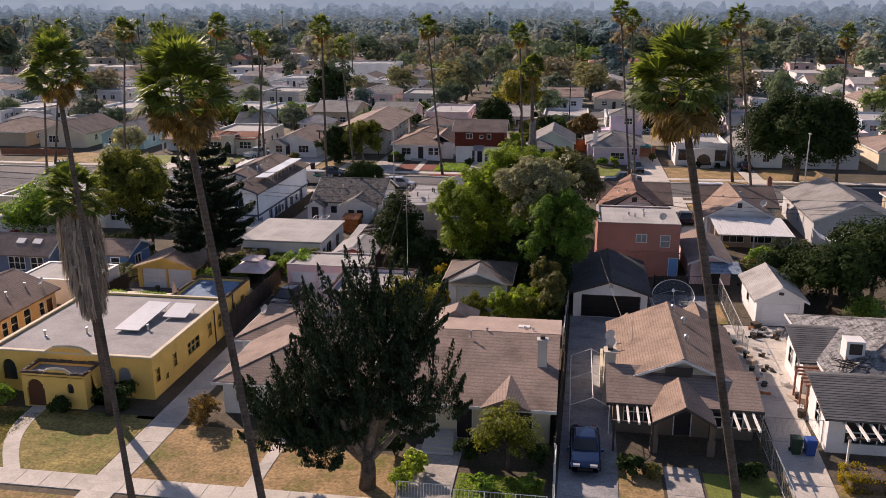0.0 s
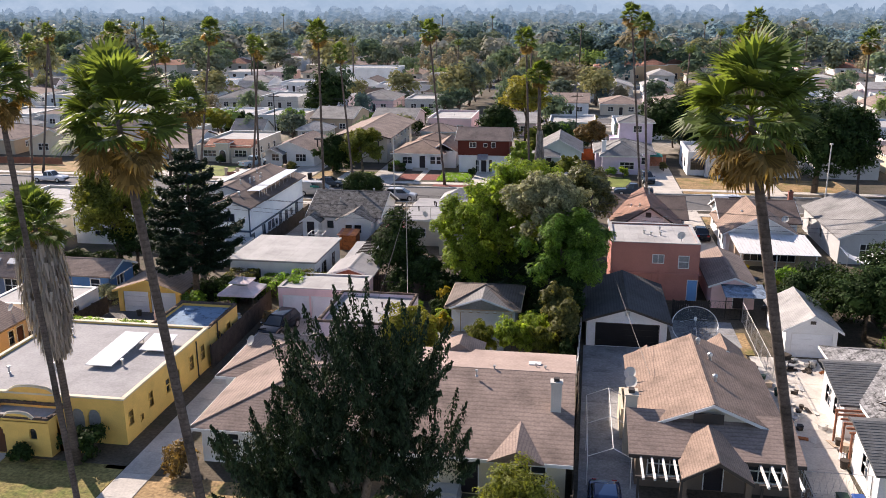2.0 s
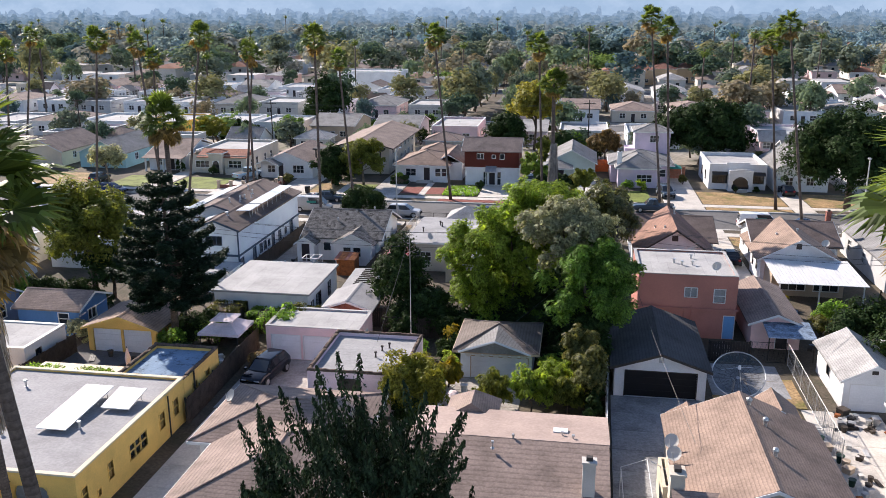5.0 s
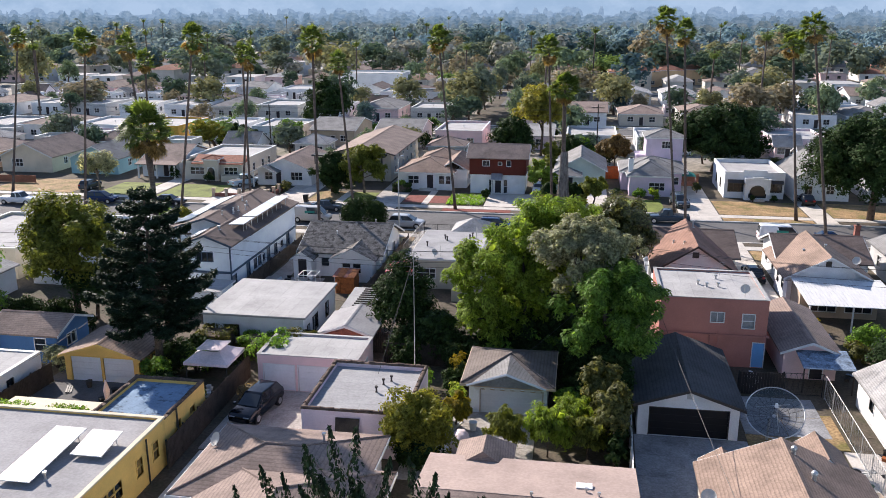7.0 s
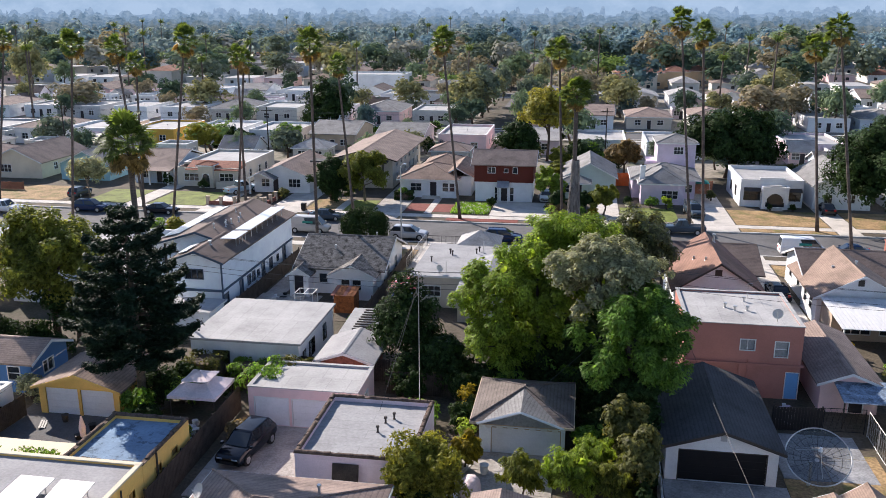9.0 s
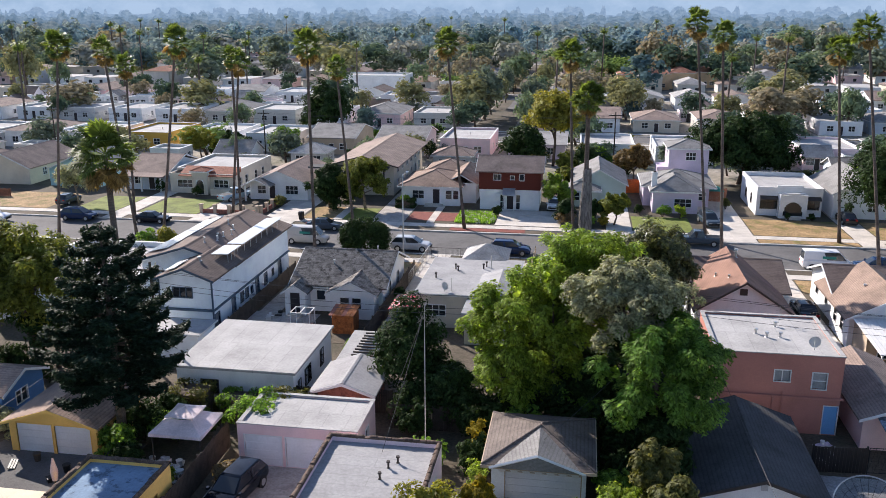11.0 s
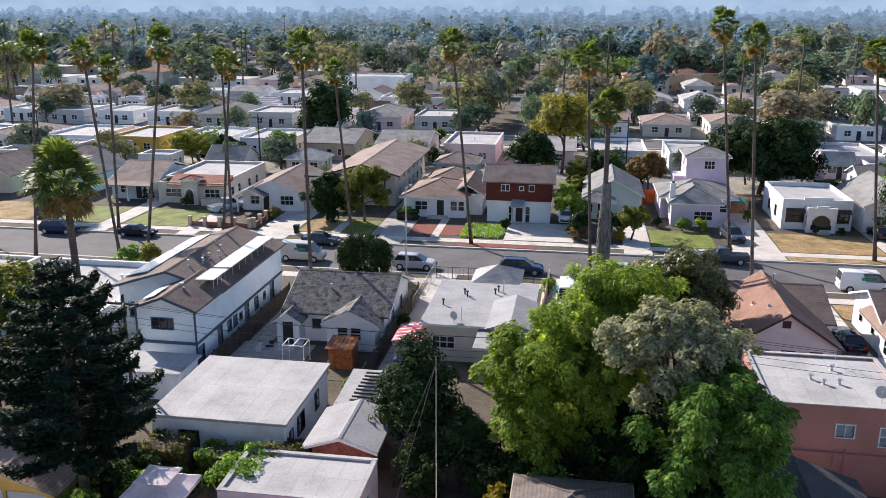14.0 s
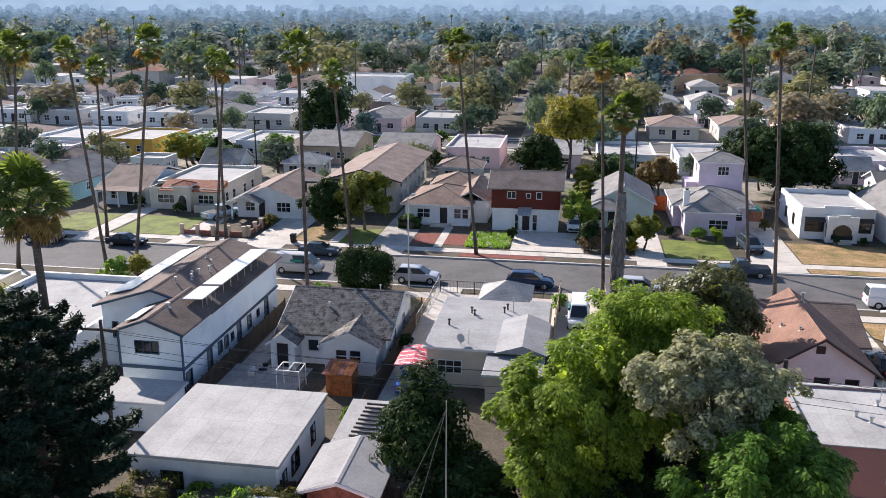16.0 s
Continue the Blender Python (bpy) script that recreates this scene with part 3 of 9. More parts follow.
def dish(house, x, y, z, r=0.4, face=(0.5, -0.6, 0.6)):
    bm = bmnew()
    f = Vector(face).normalized()
    u = f.cross(Vector((0, 0, 1))).normalized()
    w = u.cross(f)
    c = Vector((x, y, z + 0.55))
    rings = []
    for k in range(4):
        rr = r * k / 3
        rings.append([bm.verts.new(c + (u * math.cos(a * math.tau / 12) + w * math.sin(a * math.tau / 12)) * max(rr, 0.01) + f * (rr * rr * 0.5)) for a in range(12)])
    for p, q in zip(rings, rings[1:]):
        for a in range(12):
            bm.faces.new([p[a], p[(a + 1) % 12], q[(a + 1) % 12], q[a]])
    tube(bm, [(x, y, z), tuple(c)], [0.03, 0.03], 5)
    tube(bm, [tuple(c - w * r * 0.8), tuple(c + f * r * 1.1)], [0.015, 0.025], 5)
    part("satellite_dish", bm, "stone", house)


def solar(house, x0, y0, x1, y1, z, tilt=0.5, low="S", legs=5, gap=0.3):
    """A tilted rack of panels on legs, pale with painted sky reflection; low: the side that lies low."""
    bm = bmnew()
    zz = {"S": (z, z, z + tilt, z + tilt), "N": (z + tilt, z + tilt, z, z), "W": (z, z + tilt, z + tilt, z), "E": (z + tilt, z, z, z + tilt)}[low]
    c = ((x0, y0), (x1, y0), (x1, y1), (x0, y1))
    lo, hi = [bm.verts.new((*p, q + gap)) for p, q in zip(c, zz)], [bm.verts.new((*p, q + gap + 0.06)) for p, q in zip(c, zz)]
    bm.faces.new(lo[::-1])
    bm.faces.new(hi)
    for i in range(4):
        bm.faces.new([lo[i], lo[(i + 1) % 4], hi[(i + 1) % 4], hi[i]])
    p = part("solar_panel", bm, "panel", house)
    for k in range(legs):
        f = (k + 0.5) / legs
        for g in (0.12, 0.88):
            u, v = (f, g) if x1 - x0 > y1 - y0 else (g, f)
            x, y = x0 + (x1 - x0) * u, y0 + (y1 - y0) * v
            zt = (zz[0] * (1 - u) * (1 - v) + zz[1] * u * (1 - v) + zz[2] * u * v + zz[3] * (1 - u) * v) + gap
            bl = bmnew()
            tube(bl, [(x, y, z - 0.25), (x, y, zt)], [0.03, 0.03], 4)
            part("rack_leg", bl, "metal", p)


def house_of(x0, y0, x1, y1, label, category="house", name="house", group=""):
    return thing(name, ((x0 + x1) / 2, (y0 + y1) / 2, 0), label, category, group)

# ---- ground: one sheet with sunken carriageways ----
STREETS = [(18.5, 27.8), (112.2, 123.2)] + [(y, y + 10.5) for y in (202, 292, 382, 472, 562, 652, 742, 832)]


def build_ground():
    prof = [(-700.0, 0.0)]
    for a, b in STREETS:
        prof += [(a, 0.0), (a + 0.001, -0.15), (b - 0.001, -0.15), (b, 0.0)]
    prof.append((4200.0, 0.0))
    bm = bmnew()
    cols = [[bm.verts.new((x, y, z)) for y, z in prof] for x in (-3200, -400, -120, -40, 0, 60, 160, 400, 3000)]
    for p, q in zip(cols, cols[1:]):
        for i in range(len(prof) - 1):
            bm.faces.new([p[i], q[i], q[i + 1], p[i + 1]])
    solo("ground", bm, "soil", "dry bare soil and sparse weeds between the houses", "ground", "structure")
    for k, (a, b) in enumerate(STREETS):
        bm = bmnew()
        box(bm, -900, a + 0.3, -0.4, 700, b - 0.3, -0.14)
        solo("road", bm, "asphalt", "worn grey asphalt street", "road", "structure")
        bm = bmnew()
        for y in (a, b - 0.3):
            box(bm, -900, y, -0.4, 700, y + 0.3, 0.03)
        solo("kerb", bm, "kerb", "pale concrete kerb along the street", "kerb", "structure")
        bm = bmnew()
        for y0, y1 in ((a - 3.4, a - 1.8), (b + 1.8, b + 3.4)):
            box(bm, -900, y0, -0.1, 700, y1, 0.035)
        walk_way = solo("pavement", bm, "kerb", "pale concrete pavement slabs", "pavement", "structure")
        if k < 2:
            r = random.Random(k)
            for y0 in ((b + 1.8,) if k == 0 else (a - 3.4, b + 1.8)):
                for i in range(44 if k == 0 else 76):
                    x = (-36 if k == 0 else -78) + 1.6 * i
                    bm = bmnew()
                    box(bm, x + 0.02, y0 + 0.01, -0.05, x + 1.58, y0 + 1.59, 0.05 + r.uniform(0, 0.008))
                    part("slab", bm, "concrete", walk_way)
    bm = bmnew()
    box(bm, -23, 262, -0.05, -17, 900, 0.02)
    solo("road", bm, "asphalt", "narrow street running away between trees", "road", "structure")


build_ground()


def slab(name, x0, y0, x1, y1, mat, label, category, z=0.03, kind="structure", skew=0.0, curve=None):
    bm = bmnew()
    if curve:
        n = 10
        lo, hi = [], []
        for i in range(n + 1):
            f = i / n
            y, dx = y0 + (y1 - y0) * f, curve * math.sin(f * math.pi)
            lo.append((x0 + dx + skew * f, y)), hi.append((x1 + dx + skew * f, y))
        for (a, b, c, d) in zip(lo, hi, hi[1:], lo[1:]):
            v = [bm.verts.new((*p, h)) for h in (-0.1, z) for p in (a, b, c, d)]
            for f in ((3, 2, 1, 0), (4, 5, 6, 7), (0, 1, 5, 4), (1, 2, 6, 5), (2, 3, 7, 6), (3, 0, 4, 7)):
                bm.faces.new([v[k] for k in f])
    else:
        v = [bm.verts.new((x, y, h)) for h in (-0.1, z) for x, y in ((x0, y0), (x1, y0), (x1 + skew, y1), (x0 + skew, y1))]
        for f in ((3, 2, 1, 0), (4, 5, 6, 7), (0, 1, 5, 4), (1, 2, 6, 5), (2, 3, 7, 6), (3, 0, 4, 7)):
            bm.faces.new([v[k] for k in f])
    ob = solo(name, bm, mat, label, category, kind)
    if "concrete" in mat and not curve and y1 - y0 > 3:
        ny, nx = max(1, round((y1 - y0) / 2.6)), max(1, round((x1 - x0) / 2.8))
        r = random.Random(round(x0 * 11 + y0))
        for i in range(nx):
            for j in range(ny):
                f0, f1 = j / ny, (j + 1) / ny
                bm = bmnew()
                lift = z + 0.012 + r.uniform(0, 0.008)
                c = [(x0 + (x1 - x0) * u + skew * f + du, y0 + (y1 - y0) * f + dv) for u, f, du, dv in ((i / nx, f0, 0.02, 0.02), ((i + 1) / nx, f0, -0.02, 0.02), ((i + 1) / nx, f1, -0.02, -0.02), (i / nx, f1, 0.02, -0.02))]
                v = [bm.verts.new((*p, h)) for h in (0.0, lift) for p in c]
                for f in ((4, 5, 6, 7), (0, 1, 5, 4), (1, 2, 6, 5), (2, 3, 7, 6), (3, 0, 4, 7)):
                    bm.faces.new([v[k] for k in f])
                part("slab", bm, mat, ob)
    return ob


def blades(name, x0, y0, x1, y1, n, mat, label, h=0.12, seed=1):
    """Short grass over a lawn, uneven."""
    r = np.random.default_rng(seed)
    p = np.stack([r.uniform(x0, x1, n), r.uniform(y0, y1, n), np.full(n, 0.02)], 1)
    a, ln = r.uniform(0, math.tau, n), r.uniform(0.4, 1.3, n) * h
    d = np.stack([np.cos(a), np.sin(a), np.zeros(n)], 1) * 0.06
    up = np.stack([r.normal(0, 0.4, n), r.normal(0, 0.4, n), np.ones(n)], 1) * ln[:, None]
    ob = quads(name, np.stack([p - d, p + d, p + up + d * 0.4, p + up - d * 0.4], 1), mat)
    return tagged(ob, label, "grass", kind="stuff")


# near front gardens
slab("lawn", -35, 31, -22.2, 38.6, "patchygrass", "half green, half dry front lawn", "lawn", 0.02)
slab("lawn", -35, 27.8, -3, 29, "drygrass", "dry parkway strip", "lawn", 0.025)
slab("lawn", -20.2, 31, -13.2, 37.8, "drygrass", "straw-coloured dry lawn", "lawn", 0.02)
slab("lawn", -12.4, 31, -4.6, 36, "drygrass", "dry lawn under a big tree", "lawn", 0.02)
slab("lawn", -1.4, 31, 3.6, 34.6, "grass", "small green front lawn", "lawn", 0.02)
slab("lawn", 7.2, 31, 10.2, 36.6, "drygrass", "bare dry front lawn", "lawn", 0.02)
slab("lawn", 12.6, 31, 16.6, 36.6, "grass", "shaded front lawn", "lawn", 0.02)
slab("lawn", 19.6, 31, 30, 36.4, "drygrass", "dry lawn with a clipped hedge", "lawn", 0.02)
slab("driveway", -22.1, 27.8, -20.1, 55.4, "concrete", "long pale concrete driveway beside a yellow house", "driveway", 0.04, skew=-0.1)
slab("driveway", 4.2, 27.8, 7.6, 61.8, "shadeconcrete", "stained concrete driveway to a black garage door, shade in its colour", "driveway", 0.04, skew=0.6)
slab("driveway", 16.9, 27.8, 19.4, 47, "concrete", "concrete driveway with a wire gate", "driveway", 0.04, skew=0.8)
slab("driveway", 17.6, 47, 22.6, 61.4, "concrete", "wide pale concrete yard before a white garage", "driveway", 0.038)
slab("path", -27.8, 30.9, -26.7, 38.9, "concrete", "curving pale garden path", "path", 0.045, curve=-0.9, skew=-3.4)
slab("lawn", -23.4, 38.2, -22.2, 53, "soil", "dark narrow planting strip along a wall", "lawn", 0.02)
slab("path", -13.2, 30.8, -12.4, 37, "concrete", "narrow concrete garden path", "path", 0.04)
slab("path", 10.4, 30.8, 12.4, 37, "oldconcrete", "front path to a shaded porch", "path", 0.04)
slab("path", -4.4, 30.8, -1.5, 37.5, "oldconcrete", "terraced front path with steps", "path", 0.04)
for k, (x0, y0, x1, y1, m) in enumerate(((-34.8, 31, -30, 38, "l_olive"), (-1.3, 31, 3.5, 34.5, "l_green"))):
    blades("grass", x0, y0, x1, y1, int(150 * (x1 - x0) * (y1 - y0)), m, "short uneven half dry grass", 0.05, 40 + k)
# rear yards
slab("yard", -22.4, 55.6, -15.9, 64.6, "oldconcrete", "concrete rear yard with a parked car", "yard", 0.035)
# concrete yard takes the darker asphalt colour to stand for shade
slab("yard", -38, 58.6, -28.6, 66, "asphalt", "rear yard darkened for shade before a yellow garage", "yard", 0.035)
slab("yard", -9.4, 54, -1.5, 63.4, "oldconcrete", "cluttered concrete rear yard", "yard", 0.035)
slab("yard", 12, 63, 17.4, 68.8, "shadeconcrete", "bare concrete yard with a big dish", "yard", 0.035)
slab("driveway", 7.65, 56.2, 11.9, 61.85, "shadeconcrete", "stained concrete apron before a black garage door, shade in its colour", "driveway", 0.041)
slab("yard", 14.6, 61.6, 18.1, 66.4, "drygrass", "patch of dry straw beside a fence", "yard", 0.045)
slab("yard", 11.95, 57, 17.4, 62.95, "drygrass", "dry straw-coloured yard", "yard", 0.03)
slab("yard", -31.2, 82.4, -24.8, 91, "oldconcrete", "grey concrete side yard", "yard", 0.035)
slab("yard", -30.6, 91, -28.7, 104, "oldconcrete", "grey concrete passage beside a white house", "yard", 0.035)
# lawn drawn in dark soil colour in place of the cottage's shadow
slab("lawn", -24.8, 84.5, -18.2, 90.5, "soil", "small back lawn with dark soil colour for shade", "lawn", 0.03)
slab("driveway", -18.6, 86, -16, 112.2, "concrete", "pale narrow side driveway", "driveway", 0.04)
slab("driveway", -7, 98, -2.6, 112.2, "concrete", "short driveway with a parked van", "driveway", 0.04)
slab("driveway", 17.4, 88, 20.0, 112.2, "concrete", "concrete driveway between two gabled houses", "driveway", 0.04)
slab("lawn", -25.5, 101, -18.8, 110, "drygrass", "dry front garden behind a fence", "lawn", 0.02)
slab("lawn", 20.2, 104.4, 30, 108.6, "drygrass", "dry front lawn", "lawn", 0.02)
slab("yard", 19.6, 63.6, 29, 82, "soil", "bare soil rear yard with clutter", "yard", 0.02)
# yards of the blocks beyond, pale slabs added to bounce light between the trees
for (a, b), (c, d) in zip(STREETS[1:], STREETS[2:]):
    bm = bmnew()
    for x0, x1 in ((-620, -27.2), (-17.8, 420)) if c > 250 else ((-620, 420),):
        box(bm, x0, b + (36 if b < 130 else 4.2), -0.08, x1, c - 4.2, 0.012)
    solo("yard", bm, "paleyard", "pale dry yards and paving between distant houses", "yard", "structure")
# far side of the street
slab("lawn", -62, 127, -53.5, 136, "grass", "bright green front lawn", "lawn", 0.02)
slab("lawn", -72, 127, -65.5, 136, "grass", "green front lawn", "lawn", 0.02)
slab("lawn", -38.4, 127, -34.2, 134, "drygrass", "dry front lawn", "lawn", 0.02)
slab("lawn", -33, 127, -29.2, 134, "grass", "shaded front lawn", "lawn", 0.02)
slab("path", -34.2, 127, -33, 134, "concrete", "pale front path", "path", 0.03)
slab("driveway", -29, 123.2, -24.6, 150, "oldconcrete", "shaded blue-grey driveway", "driveway", 0.04)
slab("driveway", -43.5, 123.2, -38.8, 152, "concrete", "sunlit driveway beside a bungalow", "driveway", 0.04)
slab("driveway", -53, 123.2, -50.5, 150, "concrete", "concrete driveway with a parked car", "driveway", 0.04)
slab("driveway", -65.2, 123.2, -62.4, 150, "concrete", "concrete driveway", "driveway", 0.04)
slab("garden_bed", -24.4, 128.2, -21.6, 133, "redgravel", "red mulch garden bed", "garden bed", 0.03)
slab("garden_bed", -20.6, 128.2, -16.4, 133, "redgravel", "red mulch garden bed beside a path", "garden bed", 0.03)
slab("path", -21.6, 127, -20.6, 136.8, "concrete", "straight path between red beds", "path", 0.03)
slab("garden_bed", -18, 123.5, -8.5, 125.6, "redgravel", "red brick-coloured parkway strip", "garden bed", 0.03)
slab("yard", -12.6, 127, -4.2, 136, "concrete", "pale paved forecourt", "yard", 0.032)
slab("driveway", 1.6, 123.2, 4.8, 150, "concrete", "narrow driveway to orange boards", "driveway", 0.04)
slab("lawn", 5, 127, 12.4, 134.8, "grass", "green front lawn with shrubs", "lawn", 0.02)
slab("driveway", 14.2, 123.2, 19.4, 150, "concrete", "wide pale driveway", "driveway", 0.04)
slab("lawn", 19.6, 127, 31, 135.6, "drygrass", "yellowing front lawn", "lawn", 0.02)
slab("lawn", 19.6, 123.4, 31, 125, "drygrass", "dry parkway strip", "lawn", 0.03)
slab("driveway", 31.2, 123.2, 34, 150, "concrete", "pale driveway", "driveway", 0.04)
slab("lawn", 34.2, 127, 44, 136, "drygrass", "yellowing front lawn", "lawn", 0.02)
slab("lawn", -90, 127, -76, 137, "drygrass", "dry fenced front yard", "lawn", 0.02)

# ---- near row ----


def yellow_house():
    h = house_of(-35.6, 41, -23.4, 53.6, "yellow stucco flat-roofed house with an arched porch")
    E = [("E", "win", 0.7, 0.5, 1.1, 0.95, "boarded"), ("E", "win", 2.0, 0.3, 0.75, 0.4, "boarded"), ("E", "win", 3.3, 0.5, 1.1, 1.0, "boarded"), ("E", "wide", 6.4, 2.0, 1.0, 0.95), ("E", "win", 9.4, 0.65, 1.05, 1.05, "boarded"), ("E", "win", 11.3, 0.65, 1.05, 1.1, "boarded")]
    S = [("S", "arch", 1.4, 1.1, 0.8, 1.6), ("S", "arch", 9.0, 0.9, 0.7, 1.6, "curtain"), ("S", "arch", 10.1, 0.9, 0.7, 1.6, "curtain")]
    walls(h, -35.6, 41, -23.4, 53.6, 2.95, "yellow", E + S, trim="yellow")
    flat_roof(h, -35.6, 41, -23.4, 53.6, 2.95, "f_smooth", "yellow", 0.14, "cream", steps=False)
    walls(h, -28.2, 53.62, -23.4, 59.2, 2.7, "yellow", [("E", "win", 1.6, 0.7, 1.0, 1.1, "boarded"), ("E", "win", 3.6, 0.7, 1.0, 1.1, "boarded"), ("N", "win", 2, 1, 1, 1)], trim="yellow")
    flat_roof(h, -28.2, 53.62, -23.4, 59.2, 2.7, "f_skyshade", "yellow", 0.24, "coping", steps=False)
    walls(h, -31.8, 38.9, -27.2, 40.98, 2.3, "yellow", [("S", "arch", 0.95, 1.3, 0.03, 2.0, "browndoor"), ("S", "arch", 3.5, 0.5, 1.1, 0.75), ("W", "arch", 1.0, 1.0, 0.03, 1.9)], trim="yellow")
    flat_roof(h, -31.8, 38.9, -27.2, 40.98, 2.25, "f_smooth", "yellow", 0.2, "coping", th=0.18, steps=False)
    # raised curved crests of the front walls, with a pale moulded edge

    def crest(name, y, th, x0, x1, z0, z1):
        up = [(x0 + (x1 - x0) * k / 16, z0 + (z1 - z0) * (0.55 * min(1, 6 * k / 16, 6 * (1 - k / 16)) + 0.45 * math.sin(math.pi * k / 16))) for k in range(17)]
        bm = bmnew()
        prism(bm, [(x0, z0 - 0.02)] + up + [(x1, z0 - 0.02)], y, y + th)
        c = part(name, bm, "yellow", h)
        bm = bmnew()
        tube(bm, [(x, y + th / 2, z + 0.03) for x, z in up], [0.07] * 17, 6)
        part("coping", bm, "cream", c)
        bm = bmnew()
        tube(bm, [(x, y - 0.02, z - 0.01) for x, z in up], [0.035] * 17, 5)
        part("moulding", bm, "cream", c)
    crest("front_crest", 41.0, 0.2, -31.3, -27.9, 3.12, 3.58)
    crest("porch_crest", 38.9, 0.18, -30.2, -28.2, 2.48, 2.84)
    bm = bmnew()
    tube(bm, [(-35.6, 40.97, 3.07), (-23.38, 40.97, 3.07), (-23.37, 53.6, 3.07)], [0.035] * 3, 5)
    part("parapet_moulding", bm, "cream", h)
    solar(h, -28.55, 45.4, -26.65, 50.8, 2.98, 0.3, "S", 5, 0.22)
    solar(h, -26.25, 48.4, -24.4, 50.75, 2.98, 0.3, "S", 3, 0.22)
    for x, y in ((-30.5, 45.0), (-33.2, 44.0), (-26.3, 46.2), (-33, 51)):
        vent(h, x, y, 2.95, 0.4)
    bm = bmnew()
    for k in range(9):
        f = k / 8
        box(bm, -27.18 + 0.0, 39.7, 0, -27.1 + 1.5 * (1 - f) ** 2, 39.95, 0.25 + 2.2 * f * 0.98)
    part("buttress", bm, "yellow", h)
    bm = bmnew()
    tube(bm, [(-23.3, 55.0, 0), (-23.3, 55.0, 3.0)], [0.06, 0.06], 6)
    part("drainpipe", bm, "wood", h)
    bm = bmnew()
    tube(bm, [(-23.3, 51.2, 0), (-23.3, 51.2, 2.9)], [0.05, 0.05], 6)
    part("drainpipe", bm, "wood", h)


def hip_house():
    h = house_of(-19.4, 39.8, -8.6, 54.2, "low bungalow with a light brown hipped roof")
    walls(h, -17.9, 39.9, -9.0, 47.2, 2.35, "white", [("W", "win", 3, 1.2, 0.9, 1.1), ("S", "win", 1.6, 1.4, 0.9, 1.2), ("S", "door", 4.4, 0.95, 0.03, 2.0), ("S", "win", 7, 1.6, 0.9, 1.2)])
    hip_roof(h, -17.9, 39.9, -9.0, 50.2, 2.35, 1.6, "r_brown", 0.5)
    walls(h, -19.4, 47.22, -10.2, 54.2, 2.35, "white", [("W", "win", 2.2, 1.4, 0.9, 0.9), ("W", "win", 5.2, 1.0, 0.9, 0.9), ("S", "win", 0.75, 0.8, 0.9, 0.9)])
    hip_roof(h, -19.4, 47.1, -10.2, 54.2, 2.36, 1.25, "r_brown", 0.45)
    dish(h, -19.2, 51.6, 2.5, 0.4, (-0.5, -0.6, 0.5))
    vent(h, -11.2, 46.6, 3.3), vent(h, -13.0, 52.2, 3.1)


def gable_house():
    h = house_of(-6.4, 36.4, 4.0, 51, "brown-shingled bungalow with a pale chimney")
    walls(h, -6.2, 38.7, 3.7, 50.6, 2.45, "cream", [("S", "win", 2.0, 1.6, 0.9, 1.3), ("S", "door", 4.6, 0.95, 0.03, 2.05), ("S", "win", 8.0, 1.6, 0.9, 1.3), ("E", "win", 3, 1, 1, 1.1), ("E", "win", 8, 1, 1, 1.1)])
    for x in (-6.2, 3.54):
        bm = bmnew()
        prism(bm, [(38.75, 2.452), (46.5, 4.0), (50.55, 3.5), (50.55, 2.452)], x + 0.004, x + 0.156, "x")
        part("gable_wall", bm, "cream", h)
    bm = bmnew()
    prism(bm, [(38.25, 2.38), (38.25, 2.52), (46.55, 4.2), (46.55, 4.04)], -6.65, 4.1, "x")
    front = part("front_slope", bm, "r_brown", h)
    bm = bmnew()
    box(bm, -6.65, 38.19, 2.3, 4.1, 38.25, 2.5)
    part("fascia", bm, "trim", front)
    bm = bmnew()
    prism(bm, [(46.56, 4.22), (46.56, 4.05), (51.1, 3.42), (51.1, 3.58)], -6.7, 4.15, "x")
    part("low_pitch_roof", bm, "f_tan", h)
    bm = bmnew()
    v = [bm.verts.new(p) for p in ((-0.6, 38.0, 2.48), (2.6, 38.0, 2.48), (1.0, 38.05, 3.15), (1.05, 41.6, 3.26))]
    for f in ((0, 1, 2), (1, 3, 2), (0, 2, 3), (0, 3, 1)):
        bm.faces.new([v[i] for i in f])
    part("porch_gable", bm, "r_brown", h)
    bm = bmnew()
    v = [bm.verts.new(p) for p in ((-5.4, 50.2, 3.3), (-2.2, 50.2, 3.3), (-2.2, 53.4, 3.2), (-5.4, 53.4, 3.2), (-3.8, 52.6, 4.1), (-3.8, 50.6, 4.15))]
    for f in ((0, 1, 5), (1, 2, 4, 5), (2, 3, 4), (3, 0, 5, 4), (3, 2, 1, 0)):
        bm.faces.new([v[i] for i in f])
    part("rear_hip", bm, "r_brown", h)
    walls(h, -5.2, 50.62, -2.4, 53.2, 3.2, "cream")
    chimney(h, 3.0, 42.9, 3.3, 5.2, 0.62, 0.5, "stone")
    for x, y, z in ((-2.0, 45.4, 4.2), (-1.0, 46.6, 4.05), (1.6, 47.6, 3.9), (2.2, 47.2, 3.95)):
        vent(h, x, y, z, 0.3, 0.05)
    bm = bmnew()
    box(bm, 1.1, 47.9, 3.8, 1.9, 48.4, 4.1)
    part("roof_hatch", bm, "trim", h)
    bm = bmnew()
    for k in range(4):
        box(bm, -4.0 + k * 0.05, 36.4 + k * 0.4, 0, -2.0 - k * 0.05, 38.66, 0.15 * (k + 1))
    part("porch_steps", bm, "stone", h)


